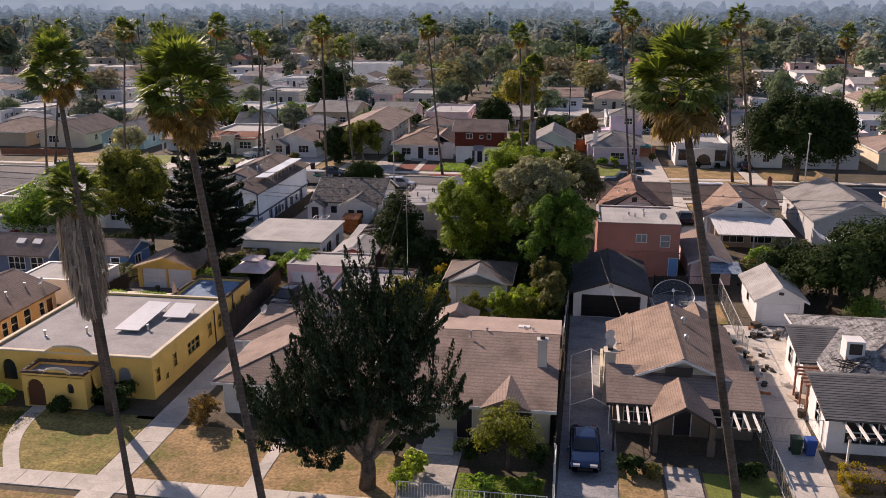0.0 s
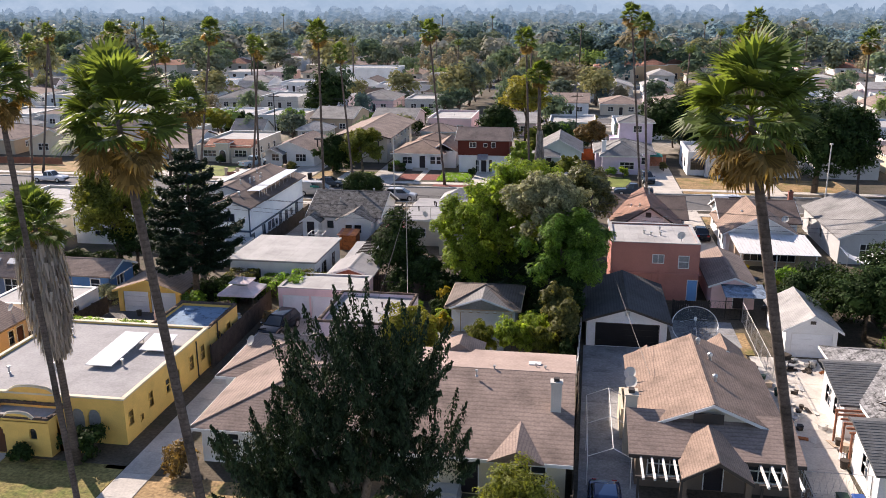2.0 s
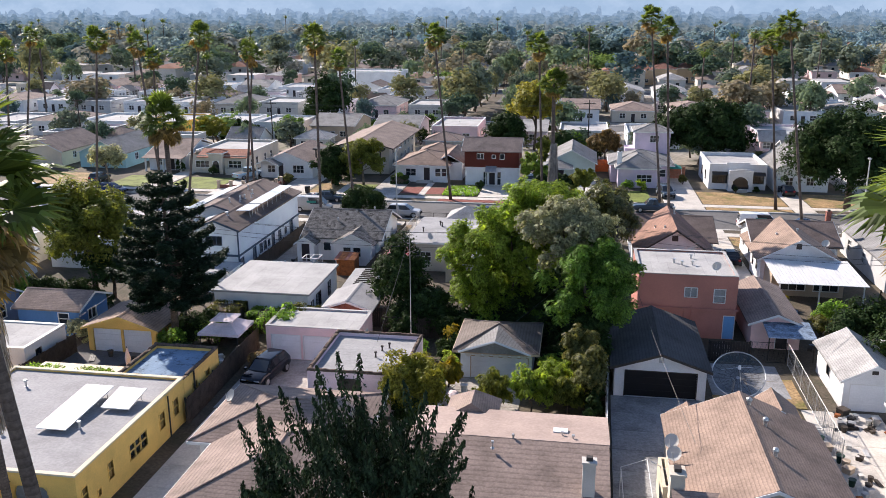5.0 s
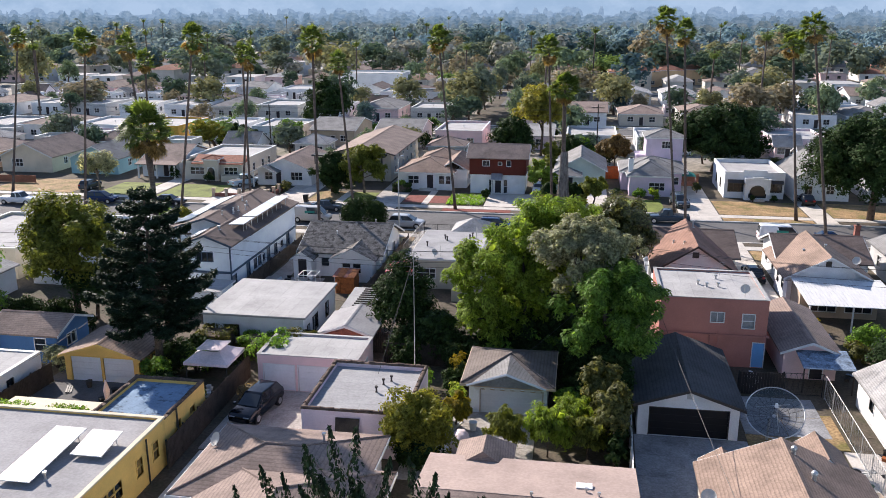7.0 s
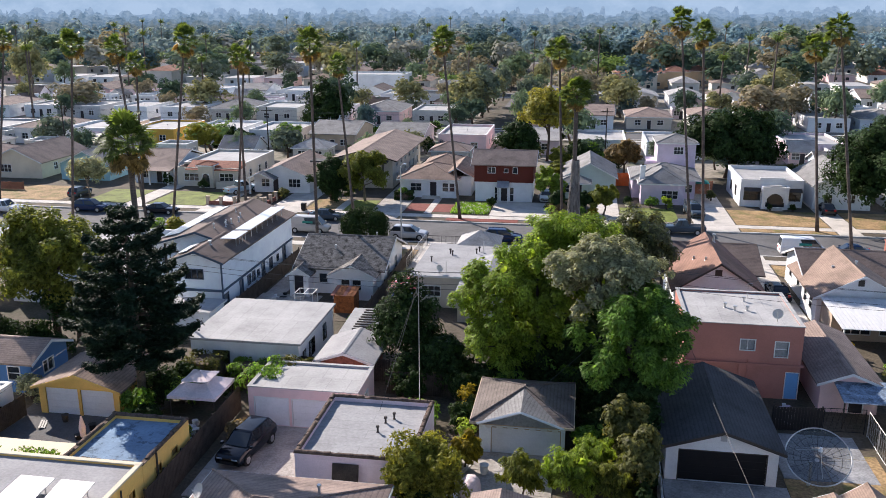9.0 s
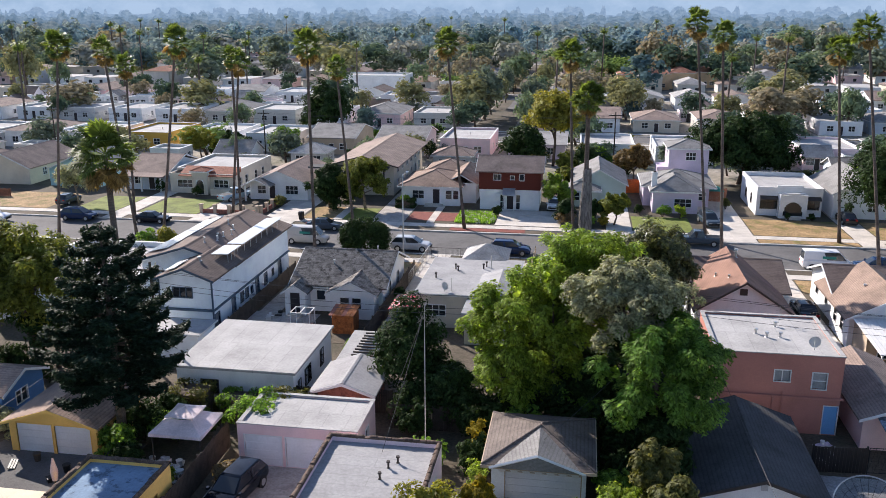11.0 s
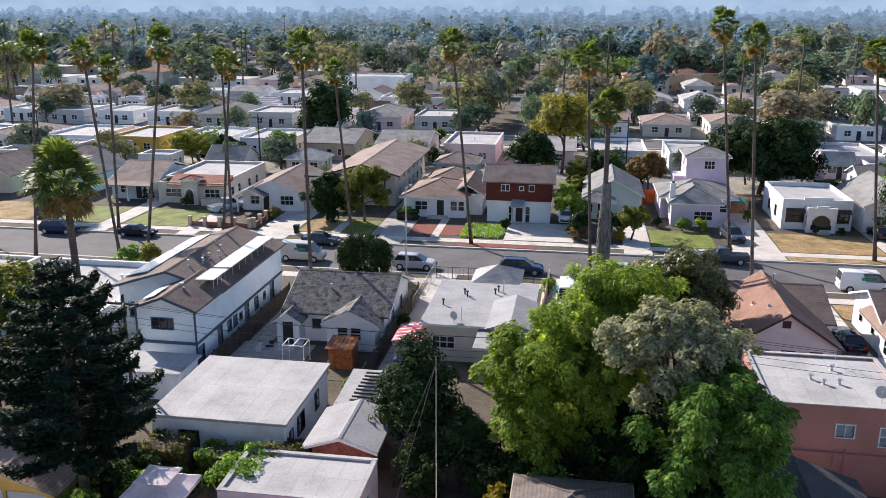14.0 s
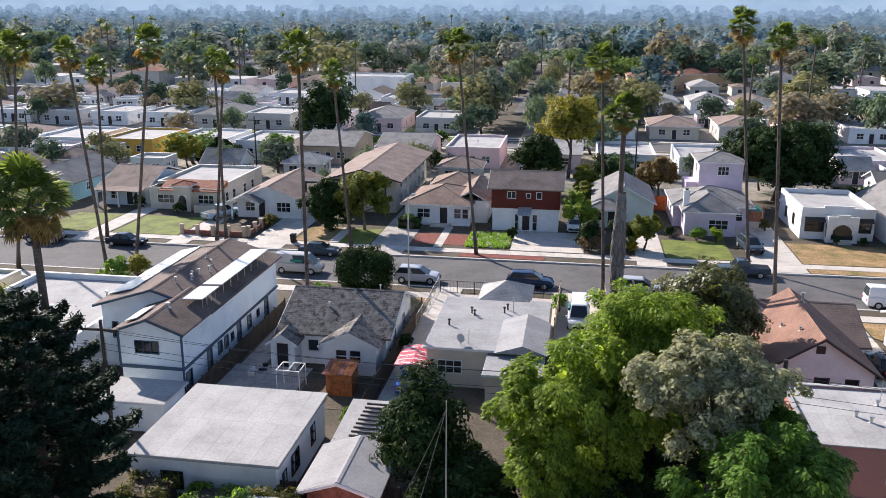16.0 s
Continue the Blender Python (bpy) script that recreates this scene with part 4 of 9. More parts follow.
def porch_house():
    h = house_of(7.3, 37.6, 16.6, 55, "brown-roofed craftsman bungalow with a gabled porch and pergolas")
    walls(h, 7.8, 43.5, 16.2, 54.0, 2.45, "beige", [("W", "win", 3.5, 1.0, 1.0, 1.1), ("W", "win", 7.5, 1.2, 1.0, 1.1)], gable="y", rise=1.75)
    # the porch's deep shade is put into this wall colour and the piers
    walls(h, 7.6, 41.0, 16.2, 43.48, 2.3, "porchshade", [("S", "wide", 1.6, 1.8, 0.8, 1.3), ("S", "door", 4.3, 1.0, 0.03, 2.05), ("S", "wide", 7.0, 1.8, 0.8, 1.3), ])
    gable_roof(h, 7.8, 43.4, 16.2, 54.0, 2.45, 1.75, "r_tanbrown", "y", 0.3)
    walls(h, 13.2, 54.02, 15.8, 57.0, 2.3, "beige", [("N", "win", 1.3, 0.9, 1.0, 0.9)], gable="y", rise=0.9)
    gable_roof(h, 13.2, 54.25, 15.8, 57.0, 2.3, 0.95, "r_tanbrown", "y", 0.25, name="rear_roof")
    walls(h, 8.2, 54.02, 10.2, 55.4, 2.0, "beige", gable="y", rise=0.6)
    gable_roof(h, 8.2, 54.4, 10.2, 55.4, 2.0, 0.65, "r_tanbrown", "y", 0.25, name="rear_roof")
    bm = bmnew()
    prism(bm, [(40.3, 2.36), (44.2, 3.3), (44.2, 3.17), (40.3, 2.23)], 7.15, 16.6, "x")
    fr = part("front_roof", bm, "r_brown", h)
    bm = bmnew()
    prism(bm, [(40.24, 2.37), (40.3, 2.37), (40.3, 2.15), (40.24, 2.15)], 7.15, 16.6, "x")
    part("fascia", bm, "darktrim", fr)
    bm = bmnew()
    box(bm, 10.9, 43.04, 3.15, 12.6, 43.1, 3.75)
    part("gable_vent", bm, "darktrim", h)
    gable_roof(h, 10.1, 38.5, 13.2, 42.2, 2.3, 0.9, "r_tanbrown", "y", 0.3, "darktrim", name="porch_roof")
    for x in (9.75, 13.1):
        bm = bmnew()
        box(bm, x, 38.5, 0.03, x + 0.45, 38.95, 1.1)
        v = box(bm, x + 0.06, 38.56, 1.1, x + 0.39, 38.89, 2.3)
        part("porch_pier", bm, "porchshade", h)
    for x0, x1 in ((7.5, 9.9), (13.9, 16.2)):
        n = 4
        for k in range(n):
            bm = bmnew()
            x = x0 + (x1 - x0) * (k + 0.5) / n
            box(bm, x - 0.06, 38.0, 2.12, x + 0.06, 40.5, 2.26)
            part("pergola_rafter", bm, "palewood", h)
        # beam and posts are coloured dark to stand for the shade there
        bm = bmnew()
        box(bm, x0 - 0.1, 38.35, 1.98, x1 + 0.1, 38.5, 2.12)
        part("pergola_beam", bm, "darktrim", h)
        for x in (x0, x1 - 0.12):
            bm = bmnew()
            box(bm, x, 38.37, 0.03, x + 0.12, 38.48, 1.98)
            part("pergola_post", bm, "darktrim", h)
    chimney(h, 7.45, 44.8, 0.0, 3.95, 0.7, 0.9, "beige")
    for x, y, z in ((12.6, 47.0, 4.1), (12.8, 50.6, 4.05), (12.3, 52.8, 4.2)):
        bm = bmnew()
        tube(bm, [(x, y, z - 0.2), (x, y, z + 0.2)], [0.12, 0.12], 8)
        bmesh.ops.create_uvsphere(bm, u_segments=8, v_segments=6, radius=0.18, matrix=pose(x, y, z + 0.3))
        part("turbine_vent", bm, "metal", h)
    for y in (48.2, 49.6):
        dish(h, 7.7, y, 2.6, 0.42, (-0.4, -0.7, 0.5))
    walls(h, 7.0, 46.4, 7.5, 49.6, 2.1, "cream")


def slate_house():
    h = house_of(20.3, 38, 32, 57, "white bungalow with worn slate-grey roofs and a roof cooler")
    walls(h, 22.2, 44.62, 32.4, 57.6, 2.4, "white")
    walls(h, 20.8, 48.5, 22.18, 53.2, 2.35, "white", [("W", "win", 1.4, 1.0, 0.9, 1.2), ("W", "win", 3.3, 1.0, 0.9, 1.2)])
    walls(h, 20.3, 40.2, 26.0, 44.6, 2.35, "white", [("W", "win", 2.2, 1.0, 0.9, 1.2), ("S", "wide", 2.4, 2.8, 0.7, 1.4)])
    hip_roof(h, 22.2, 45.0, 32.4, 57.6, 2.4, 1.9, "r_worn", 0.5)
    # two dark slopes that fall to the street, with white gable ends
    for name, x0, x1, y0, y1, wx in (("rear_slope", 20.5, 24.4, 48.3, 53.1, 20.8), ("front_slope", 19.95, 26.4, 39.75, 44.4, 20.3)):
        bm = bmnew()
        prism(bm, [(y0, 2.3), (y0, 2.42), (y1, 3.35), (y1 + 0.7, 3.2), (y1 + 0.7, 3.05), (y1, 3.2)], x0, x1, "x")
        roof = part(name, bm, "r_slate", h)
        bm = bmnew()
        prism(bm, [(y0 + 0.4, 2.34), (y1 + 0.1, 3.18), (y1 + 0.1, 2.34)], wx + 0.002, wx + 0.16, "x")
        part("gable_end", bm, "white", roof)
        for k in range(18):
            bm = bmnew()
            y = y0 + (y1 - y0) * k / 18
            z = 2.42 + 0.93 * k / 18
            box(bm, x0 - 0.01, y, z - 0.02, x1 + 0.01, y + 0.04, z + 0.02)
            part("shingle_course", bm, "r_slate", roof)
    bm = bmnew()
    box(bm, 23.2, 47.7, 3.0, 24.4, 48.9, 4.35)
    c = part("roof_cooler", bm, "trim", h)
    bm = bmnew()
    box(bm, 23.4, 47.65, 3.45, 24.2, 47.7, 4.2)
    part("grille", bm, "darktrim", c)
    for k in range(6):
        bm = bmnew()
        box(bm, 20.1, 44.9 + k * 0.6, 2.15, 22.3, 45.0 + k * 0.6, 2.28)
        part("pergola_rafter", bm, "redwoodslat", h)
    for y in (44.85, 46.4, 48.0):
        bm = bmnew()
        box(bm, 20.2, y, 0.03, 20.32, y + 0.12, 2.15)
        part("pergola_post", bm, "redwoodslat", h)
    for k in range(5):
        bm = bmnew()
        box(bm, 21.0 + k * 0.75, 37.8, 2.1, 21.13 + k * 0.75, 40.1, 2.25)
        part("pergola_rafter", bm, "palewood", h)
    bm = bmnew()
    box(bm, 20.8, 38.2, 1.98, 24.4, 38.32, 2.1)
    part("pergola_beam", bm, "darktrim", h)
    for x in (20.9, 24.2):
        bm = bmnew()
        box(bm, x, 38.2, 0, x + 0.12, 38.32, 1.98)
        part("pergola_post", bm, "palewood", h)
    r = np.random.default_rng(4)
    for k in range(16):
        x, y = r.uniform(22.6, 23.8), r.uniform(46.0, 47.4)
        a = r.uniform(0, math.pi)
        z = 2.62 + (x - 21.7) * 0.32
        bm = bmnew()
        tube(bm, [(x - math.cos(a) * 0.8, y - math.sin(a) * 0.8, z), (x + math.cos(a) * 0.8, y + math.sin(a) * 0.8, z + 0.15)], [0.03, 0.03], 4)
        part("loose_lath", bm, "wood", h)


def peach_house():
    h = house_of(-47.5, 44, -39.7, 55.3, "peach stucco bungalow with a brown gabled roof")
    walls(h, -47.5, 44, -39.7, 55.3, 2.55, "peach", [("E", "win", 2.4, 0.9, 0.9, 1.1), ("E", "win", 4.3, 0.6, 0.9, 1.1), ("E", "win", 5.5, 0.8, 0.8, 1.3), ("E", "win", 7.2, 0.8, 0.8, 1.3), ("E", "win", 9.2, 0.6, 0.9, 1.1), ("E", "door", 10.3, 0.8, 0.05, 1.95, "browndoor"), ("S", "win", 4, 1.6, 0.9, 1.2)], gable="y", rise=1.5)
    gable_roof(h, -47.5, 44, -39.7, 55.3, 2.55, 1.5, "r_brown", "y", 0.35)
    for k in range(2):
        vent(h, -41.2, 51 + k * 2.5, 3.2, 0.35)
    dish(h, -40.4, 54.6, 2.9, 0.35, (-0.4, -0.6, 0.5))


yellow_house(), hip_house(), gable_house(), porch_house(), slate_house(), peach_house()

# ---- rear yards ----


def simple(x0, y0, x1, y1, h, label, wall, roof, form, rise=1.3, ops=(), axis="y", para=0.25, cope="trim", over=0.35, cat="house", name="house", trim="trim", steps=False, group=""):
    ob = house_of(x0, y0, x1, y1, label, cat, name, group)
    walls(ob, x0, y0, x1, y1, h, wall, ops, gable=axis if form == "gable" else None, rise=rise, trim=trim)
    if form == "gable":
        gable_roof(ob, x0, y0, x1, y1, h, rise, roof, axis, over, trim)
    elif form == "hip":
        hip_roof(ob, x0, y0, x1, y1, h, rise, roof, over, trim)
    else:
        flat_roof(ob, x0, y0, x1, y1, h, roof, wall, para, cope, steps=steps)
    return ob


g = simple(5.0, 61.9, 11.3, 71.4, 2.3, "white stucco garage with a black door and a dark shingle roof", "white", "r_dark", "gable", 1.05, [("S", "garage", 3.2, 4.9, 0.03, 1.95, "black")], cat="garage", name="garage", trim="darktrim")
bm = bmnew()
box(bm, 8.0, 61.84, 2.72, 8.35, 61.89, 3.05)
part("gable_vent", bm, "grey", g)
g = simple(20.3, 61.9, 24.1, 68.5, 2.35, "white stucco garage with a pale worn gable roof", "white", "r_pale", "gable", 1.05, [("S", "garage", 1.95, 3.0, 0.03, 1.9, "garagedoor"), ("W", "win", 3, 0.9, 1.0, 0.9)], cat="garage", name="garage")
bm = bmnew()
box(bm, 22.0, 61.84, 2.75, 22.4, 61.89, 3.0)
part("gable_vent", bm, "darktrim", g)
g = simple(-36.6, 63.9, -30.7, 69.2, 2.1, "yellow garage with two white doors and a tan roof", "yellow", "r_tanbrown", "gable", 0.95, [("S", "garage", 1.7, 2.4, 0.03, 1.95, "garagedoor"), ("S", "garage", 4.3, 2.4, 0.03, 1.95, "garagedoor")], cat="garage", name="garage", trim="yellow")
# bluish wall colour stands in for sky and bounce light on the front
g = simple(-6.2, 63.3, -0.9, 68.8, 2.3, "white garage with a grey-brown hipped roof and scalloped trim", "ice", "r_taupe", "hip", 1.15, [("S", "garage", 2.9, 4.2, 0.03, 1.75, "garagedoor")], cat="garage", name="garage", over=0.5, trim="tan")
bm = bmnew()
v = [bm.verts.new(p) for p in ((-6.1, 62.55, 2.36), (-1.1, 62.55, 2.36), (-3.6, 62.6, 3.22), (-3.6, 66.3, 3.42))]
for f in ((0, 1, 2), (1, 3, 2), (0, 2, 3), (0, 3, 1)):
    bm.faces.new([v[i] for i in f])
part("front_gable", bm, "r_grey", g)
for p, q in (((-6.25, 62.5, 2.36), (-3.6, 62.54, 3.27)), ((-0.95, 62.5, 2.36), (-3.6, 62.54, 3.27))):
    bm = bmnew()
    tube(bm, [p, q], [0.09, 0.09], 4)
    part("barge_board", bm, "trim", g)
for k in range(7):
    bm = bmnew()
    bmesh.ops.create_cone(bm, cap_ends=True, segments=10, radius1=0.26, radius2=0.26, depth=0.05, matrix=pose(-5.6 + k * 0.68, 63.24, 2.0, 90))
    part("scallop", bm, "trim", g)
pk = simple(-15.7, 56.2, -9.1, 63.7, 2.7, "pink stucco flat-roofed back house", "blush", "f_grey", "flat", ops=[("S", "win", 1.6, 0.5, 0.75, 0.55), ("S", "win", 5.2, 0.5, 0.75, 0.55), ("E", "win", 5, 0.9, 1, 1)], cope="coping", para=0.3)
bm = bmnew()
v = [bm.verts.new(p) for p in ((-13.5, 56.16, 2.6), (-12.0, 56.16, 2.6), (-12.0, 55.85, 1.5), (-13.5, 55.85, 1.5))]
bm.faces.new(v)
r = bmesh.ops.extrude_face_region(bm, geom=bm.faces[:])
bmesh.ops.translate(bm, vec=(0, -0.04, 0.02), verts=[q for q in r["geom"] if isinstance(q, bmesh.types.BMVert)])
part("awning", bm, "wood", pk)
for x, y in ((-11.6, 61.0), (-11.2, 61.6), (-11.8, 59.8)):
    vent(pk, x, y, 2.7, 0.35, 0.06, "darktrim")
pf = simple(-21.8, 64.6, -14.3, 69.0, 2.65, "pale pink flat-roofed garage with white doors", "pink", "f_pale", "flat", ops=[("S", "garage", 1.6, 2.3, 0.03, 2.0, "garagedoor"), ("S", "garage", 4.2, 2.3, 0.03, 2.0, "garagedoor"), ("S", "door", 6.4, 0.8, 0.03, 1.95, "browndoor"), ("E", "win", 2.2, 0.8, 1, 0.9)], cope="f_pale", para=0.1, cat="garage", name="garage")
fl = simple(-29.2, 71.8, -20.7, 80.7, 2.95, "white back house with a pale flat roof", "white", "f_pale", "flat", ops=[("E", "win", 1.2, 0.6, 1.0, 0.9), ("E", "win", 2.7, 0.6, 0.9, 1.2), ("E", "win", 3.4, 0.6, 0.9, 1.2), ("E", "win", 6.4, 0.8, 0.9, 1.2), ("S", "win", 2.4, 1.2, 1.0, 1.0)], para=0, cope="f_pale", trim="darktrim")
sh = simple(-18.8, 71.2, -15.2, 75.4, 2.2, "brick-walled shed with a pale gable roof", "brick", "f_smooth", "gable", 0.6, [("W", "win", 2, 0.8, 1, 0.8)], cat="shed", name="shed", over=0.5)
bm = bmnew()
prism(bm, [(75.9, 2.3), (81.2, 2.6), (81.2, 2.5), (75.9, 2.2)], -18.9, -16.2, "x")
for x in (-18.8, -16.4):
    for y in (76.4, 80.8):
        tube(bm, [(x, y, 0), (x, y, 2.35)], [0.06, 0.06], 6)
part("lean_to_roof", bm, "f_pale", sh)
for k in range(9):
    bm = bmnew()
    box(bm, -17.9 + 0.02 * k, 76.4 + k * 0.48, 2.5 + k * 0.027, -16.25, 76.5 + k * 0.48, 2.62 + k * 0.027)
    part("roof_lath", bm, "darktrim", sh)
pb = simple(7.2, 74.2, 15.2, 81.8, 5.35, "two-storey salmon stucco house with a pale flat roof", "salmon", "f_pale", "flat",
            ops=[("S", "curt", 4.3, 0.95, 3.6, 0.75), ("S", "curt", 6.6, 0.85, 3.2, 1.1), ("S", "door", 7.5, 0.85, 0.03, 2.0, "bluedoor"), ("W", "win", 2, 0.9, 3.4, 1.1)], para=0.12, cope="f_pale", trim="trim")
bm = bmnew()
box(bm, 7.1, 73.98, 2.55, 15.35, 74.19, 2.66)
tube(bm, [(11.0, 74.1, 0.3), (11.0, 74.1, 2.5)], [0.05, 0.05], 6)
tube(bm, [(11.6, 74.1, 0.3), (11.6, 74.1, 2.9)], [0.05, 0.05], 6)
part("belt_course", bm, "salmon", pb)
for x, y in ((10.4, 78.0), (11.0, 77.4), (11.9, 77.5), (12.0, 79.6)):
    vent(pb, x, y, 5.35, 0.3, 0.08, "metal")
dish(pb, 13.6, 75.4, 5.4, 0.38, (-0.3, -0.7, 0.5))
bm = bmnew()
tube(bm, [(12.4, 80.4, 5.3), (12.4, 80.4, 6.6)], [0.02, 0.02], 5)
for k in range(4):
    tube(bm, [(12.0 + 0.05 * k, 80.2 - 0.0, 6.0 + 0.18 * k), (12.9 - 0.05 * k, 80.6, 6.0 + 0.18 * k)], [0.012, 0.012], 4)
part("aerial", bm, "metal", pb)
st = simple(16.2, 72.6, 20.0, 82.4, 2.2, "low brown-roofed outbuilding with a blue tarpaulin", "pink", "r_brown", "gable", 0.75, [("S", "door", 2.4, 0.9, 0.03, 1.9)], cat="shed", name="shed")
bm = bmnew()
prism(bm, [(69.9, 2.0), (72.8, 2.35), (72.8, 2.3), (69.9, 1.95)], 17.0, 20.6, "x")
part("tarpaulin", bm, "tarp", st)
for x in (17.1, 20.5):
    bm = bmnew()
    tube(bm, [(x, 70.1, 0), (x, 70.1, 2.0)], [0.05, 0.05], 6)
    part("post", bm, "wood", st)
simple(-44.6, 66.6, -39.0, 71.0, 2.4, "bright blue timber house with a brown roof", "blue", "r_brown", "gable", 0.85, [("E", "win", 2.0, 1.2, 1.0, 0.9), ("S", "win", 4.2, 0.9, 1, 1.0)], axis="x")
simple(-45.4, 58.2, -38.2, 63.4, 2.3, "white flat-roofed outbuilding in a rear yard", "white", "f_pale", "flat", para=0.05, cat="shed", name="shed", ops=[("E", "win", 1.6, 0.8, 1, 0.8)])
bl = simple(-57, 64.9, -46.6, 69.8, 2.55, "slate blue bungalow with white windows", "slateblue", "r_brown", "gable", 1.35, [("S", "wide", 7.0, 1.7, 0.95, 1.25), ("S", "win", 9.2, 1.3, 0.95, 1.25), ("S", "win", 3, 1.3, 1, 1.2), ("E", "win", 2.4, 0.9, 1, 1.1)], axis="x")
for x in (-50.6, -48.8):
    bm = bmnew()
    v = [bm.verts.new(p) for p in ((x, 66.0, 3.28), (x + 0.9, 66.0, 3.28), (x + 0.9, 66.6, 3.62), (x, 66.6, 3.62))]
    bm.faces.new(v)
    q = bmesh.ops.extrude_face_region(bm, geom=bm.faces[:])
    bmesh.ops.translate(bm, vec=(0, -0.05, 0.1), verts=[w for w in q["geom"] if isinstance(w, bmesh.types.BMVert)])
    part("skylight", bm, "trim", bl)

# ---- houses on the near side of the far street ----


def white_two_storey():
    h = house_of(-40.8, 84.2, -32.0, 103.2, "white two-storey house with blue-grey trim and roof panels")
    E = [("E", k, u, w, s, q) for k, u, w, s, q in (("curt", 1.3, 0.7, 1.1, 0.9), ("curt", 2.5, 0.7, 1.1, 0.9), ("win", 3.7, 0.5, 1.2, 0.6), ("curt", 5.1, 0.8, 0.4, 1.8), ("curt", 7.3, 0.8, 0.9, 1.1), ("win", 9.3, 0.5, 1.2, 0.6), ("curt", 11.3, 0.9, 0.4, 1.8))]
    walls(h, -40.8, 89.1, -32.0, 103.2, 5.1, "ice", [("S", "win", 1.0, 0.4, 2.4, 1.2), ("W", "win", 3, 1, 3, 1), ("W", "win", 8, 1, 3, 1)] + E, gable="y", rise=1.36, trim="bluetrim")
    gable_roof(h, -40.8, 89.1, -32.0, 103.2, 5.1, 1.36, "r_cocoa", "y", 0.45, "bluetrim")
    walls(h, -36.6, 84.2, -32.0, 89.08, 5.15, "ice", [("S", "wide", 2.0, 1.7, 3.45, 0.85), ("E", "curt", 0.8, 0.9, 0.3, 1.6), ("E", "curt", 4.3, 0.8, 0.3, 1.8)], gable="y", rise=0.85, trim="bluetrim")
    gable_roof(h, -36.6, 84.2, -32.0, 90.6, 5.15, 0.85, "r_cocoa", "y", 0.4, "bluetrim", name="bay_roof")
    bm = bmnew()
    box(bm, -36.7, 84.05, 2.3, -31.85, 84.19, 2.5)
    box(bm, -31.99, 84.2, 2.3, -31.85, 103.2, 2.45)
    for x, y in ((-31.98, 84.1), (-36.7, 84.1)):
        box(bm, x, y - 0.06, 0.0 if x > -32 else 2.4, x + 0.12, y + 0.06, 5.0)
    part("belt_course", bm, "bluetrim", h)
    solar(h, -33.66, 88.2, -32.1, 91.2, 5.55, -0.05, "E", 4, 0.62)
    solar(h, -33.66, 91.7, -32.1, 101.8, 5.55, -0.05, "E", 7, 0.62)
    for y0, y1 in ((90.4, 94), (94.2, 98.8), (99.0, 102.8)):
        solar(h, -40.8, y0, -38.8, y1, 5.2, 0.5, "W", 3, 0.2)
    solar(h, -36.3, 84.5, -35.3, 87.2, 5.35, 0.33, "W", 2, 0.2)
    for x, y in ((-35.6, 91.2), (-35.0, 92.6), (-35.2, 93.2), (-35.0, 94.0), (-34.7, 95.2), (-35.1, 96.6), (-36.0, 97.6)):
        vent(h, x, y, 6.6 - 0.31 * (x + 36.4), 0.4, 0.06)
    vent(h, -34.0, 86.6, 6.0, 0.3, 0.1)
    simple(-36.8, 79.4, -31.2, 82.6, 2.1, "low white lean-to with a pale roof", "ice", "f_pale", "flat", para=0, cat="shed", name="shed")


def shingle_house():
    h = house_of(-28.6, 90, -18.8, 102.4, "pale stucco cottage with a mossy worn grey roof")
    walls(h, -27.4, 92.0, -19.2, 101.6, 2.7, "white", [("S", "win", 2.4, 0.8, 1.1, 0.9), ("S", "win", 3.8, 0.7, 1.2, 0.6), ("E", "win", 3, 1.0, 1.0, 1.2), ("E", "win", 6.5, 1.0, 1.0, 1.2)], gable="x", rise=1.9)
    gable_roof(h, -27.4, 92.0, -19.2, 101.6, 2.7, 1.9, "r_moss", "x", 0.5)
    walls(h, -23.6, 90.3, -19.6, 91.98, 2.5, "white", [("S", "win", 1.3, 0.8, 1.0, 1.0), ("S", "win", 2.4, 0.8, 1.0, 1.0)], gable="y", rise=0.9)
    gable_roof(h, -23.6, 90.3, -19.6, 95.4, 2.5, 0.95, "r_moss", "y", 0.4)
    walls(h, -27.9, 90.4, -26.0, 91.98, 2.3, "white", [("S", "door", 0.95, 0.9, 0.25, 1.95)], gable="y", rise=0.5)
    gable_roof(h, -27.9, 90.4, -26.0, 94.6, 2.3, 0.6, "r_moss", "y", 0.3)
    bm = bmnew()
    for k in range(3):
        box(bm, -27.6, 89.4 + 0.3 * k, 0, -26.3, 90.4, 0.09 * (k + 1))
    part("steps", bm, "concrete", h)
    vent(h, -24.4, 94.6, 3.7), vent(h, -21, 98, 4.2, 0.5, 0.05)


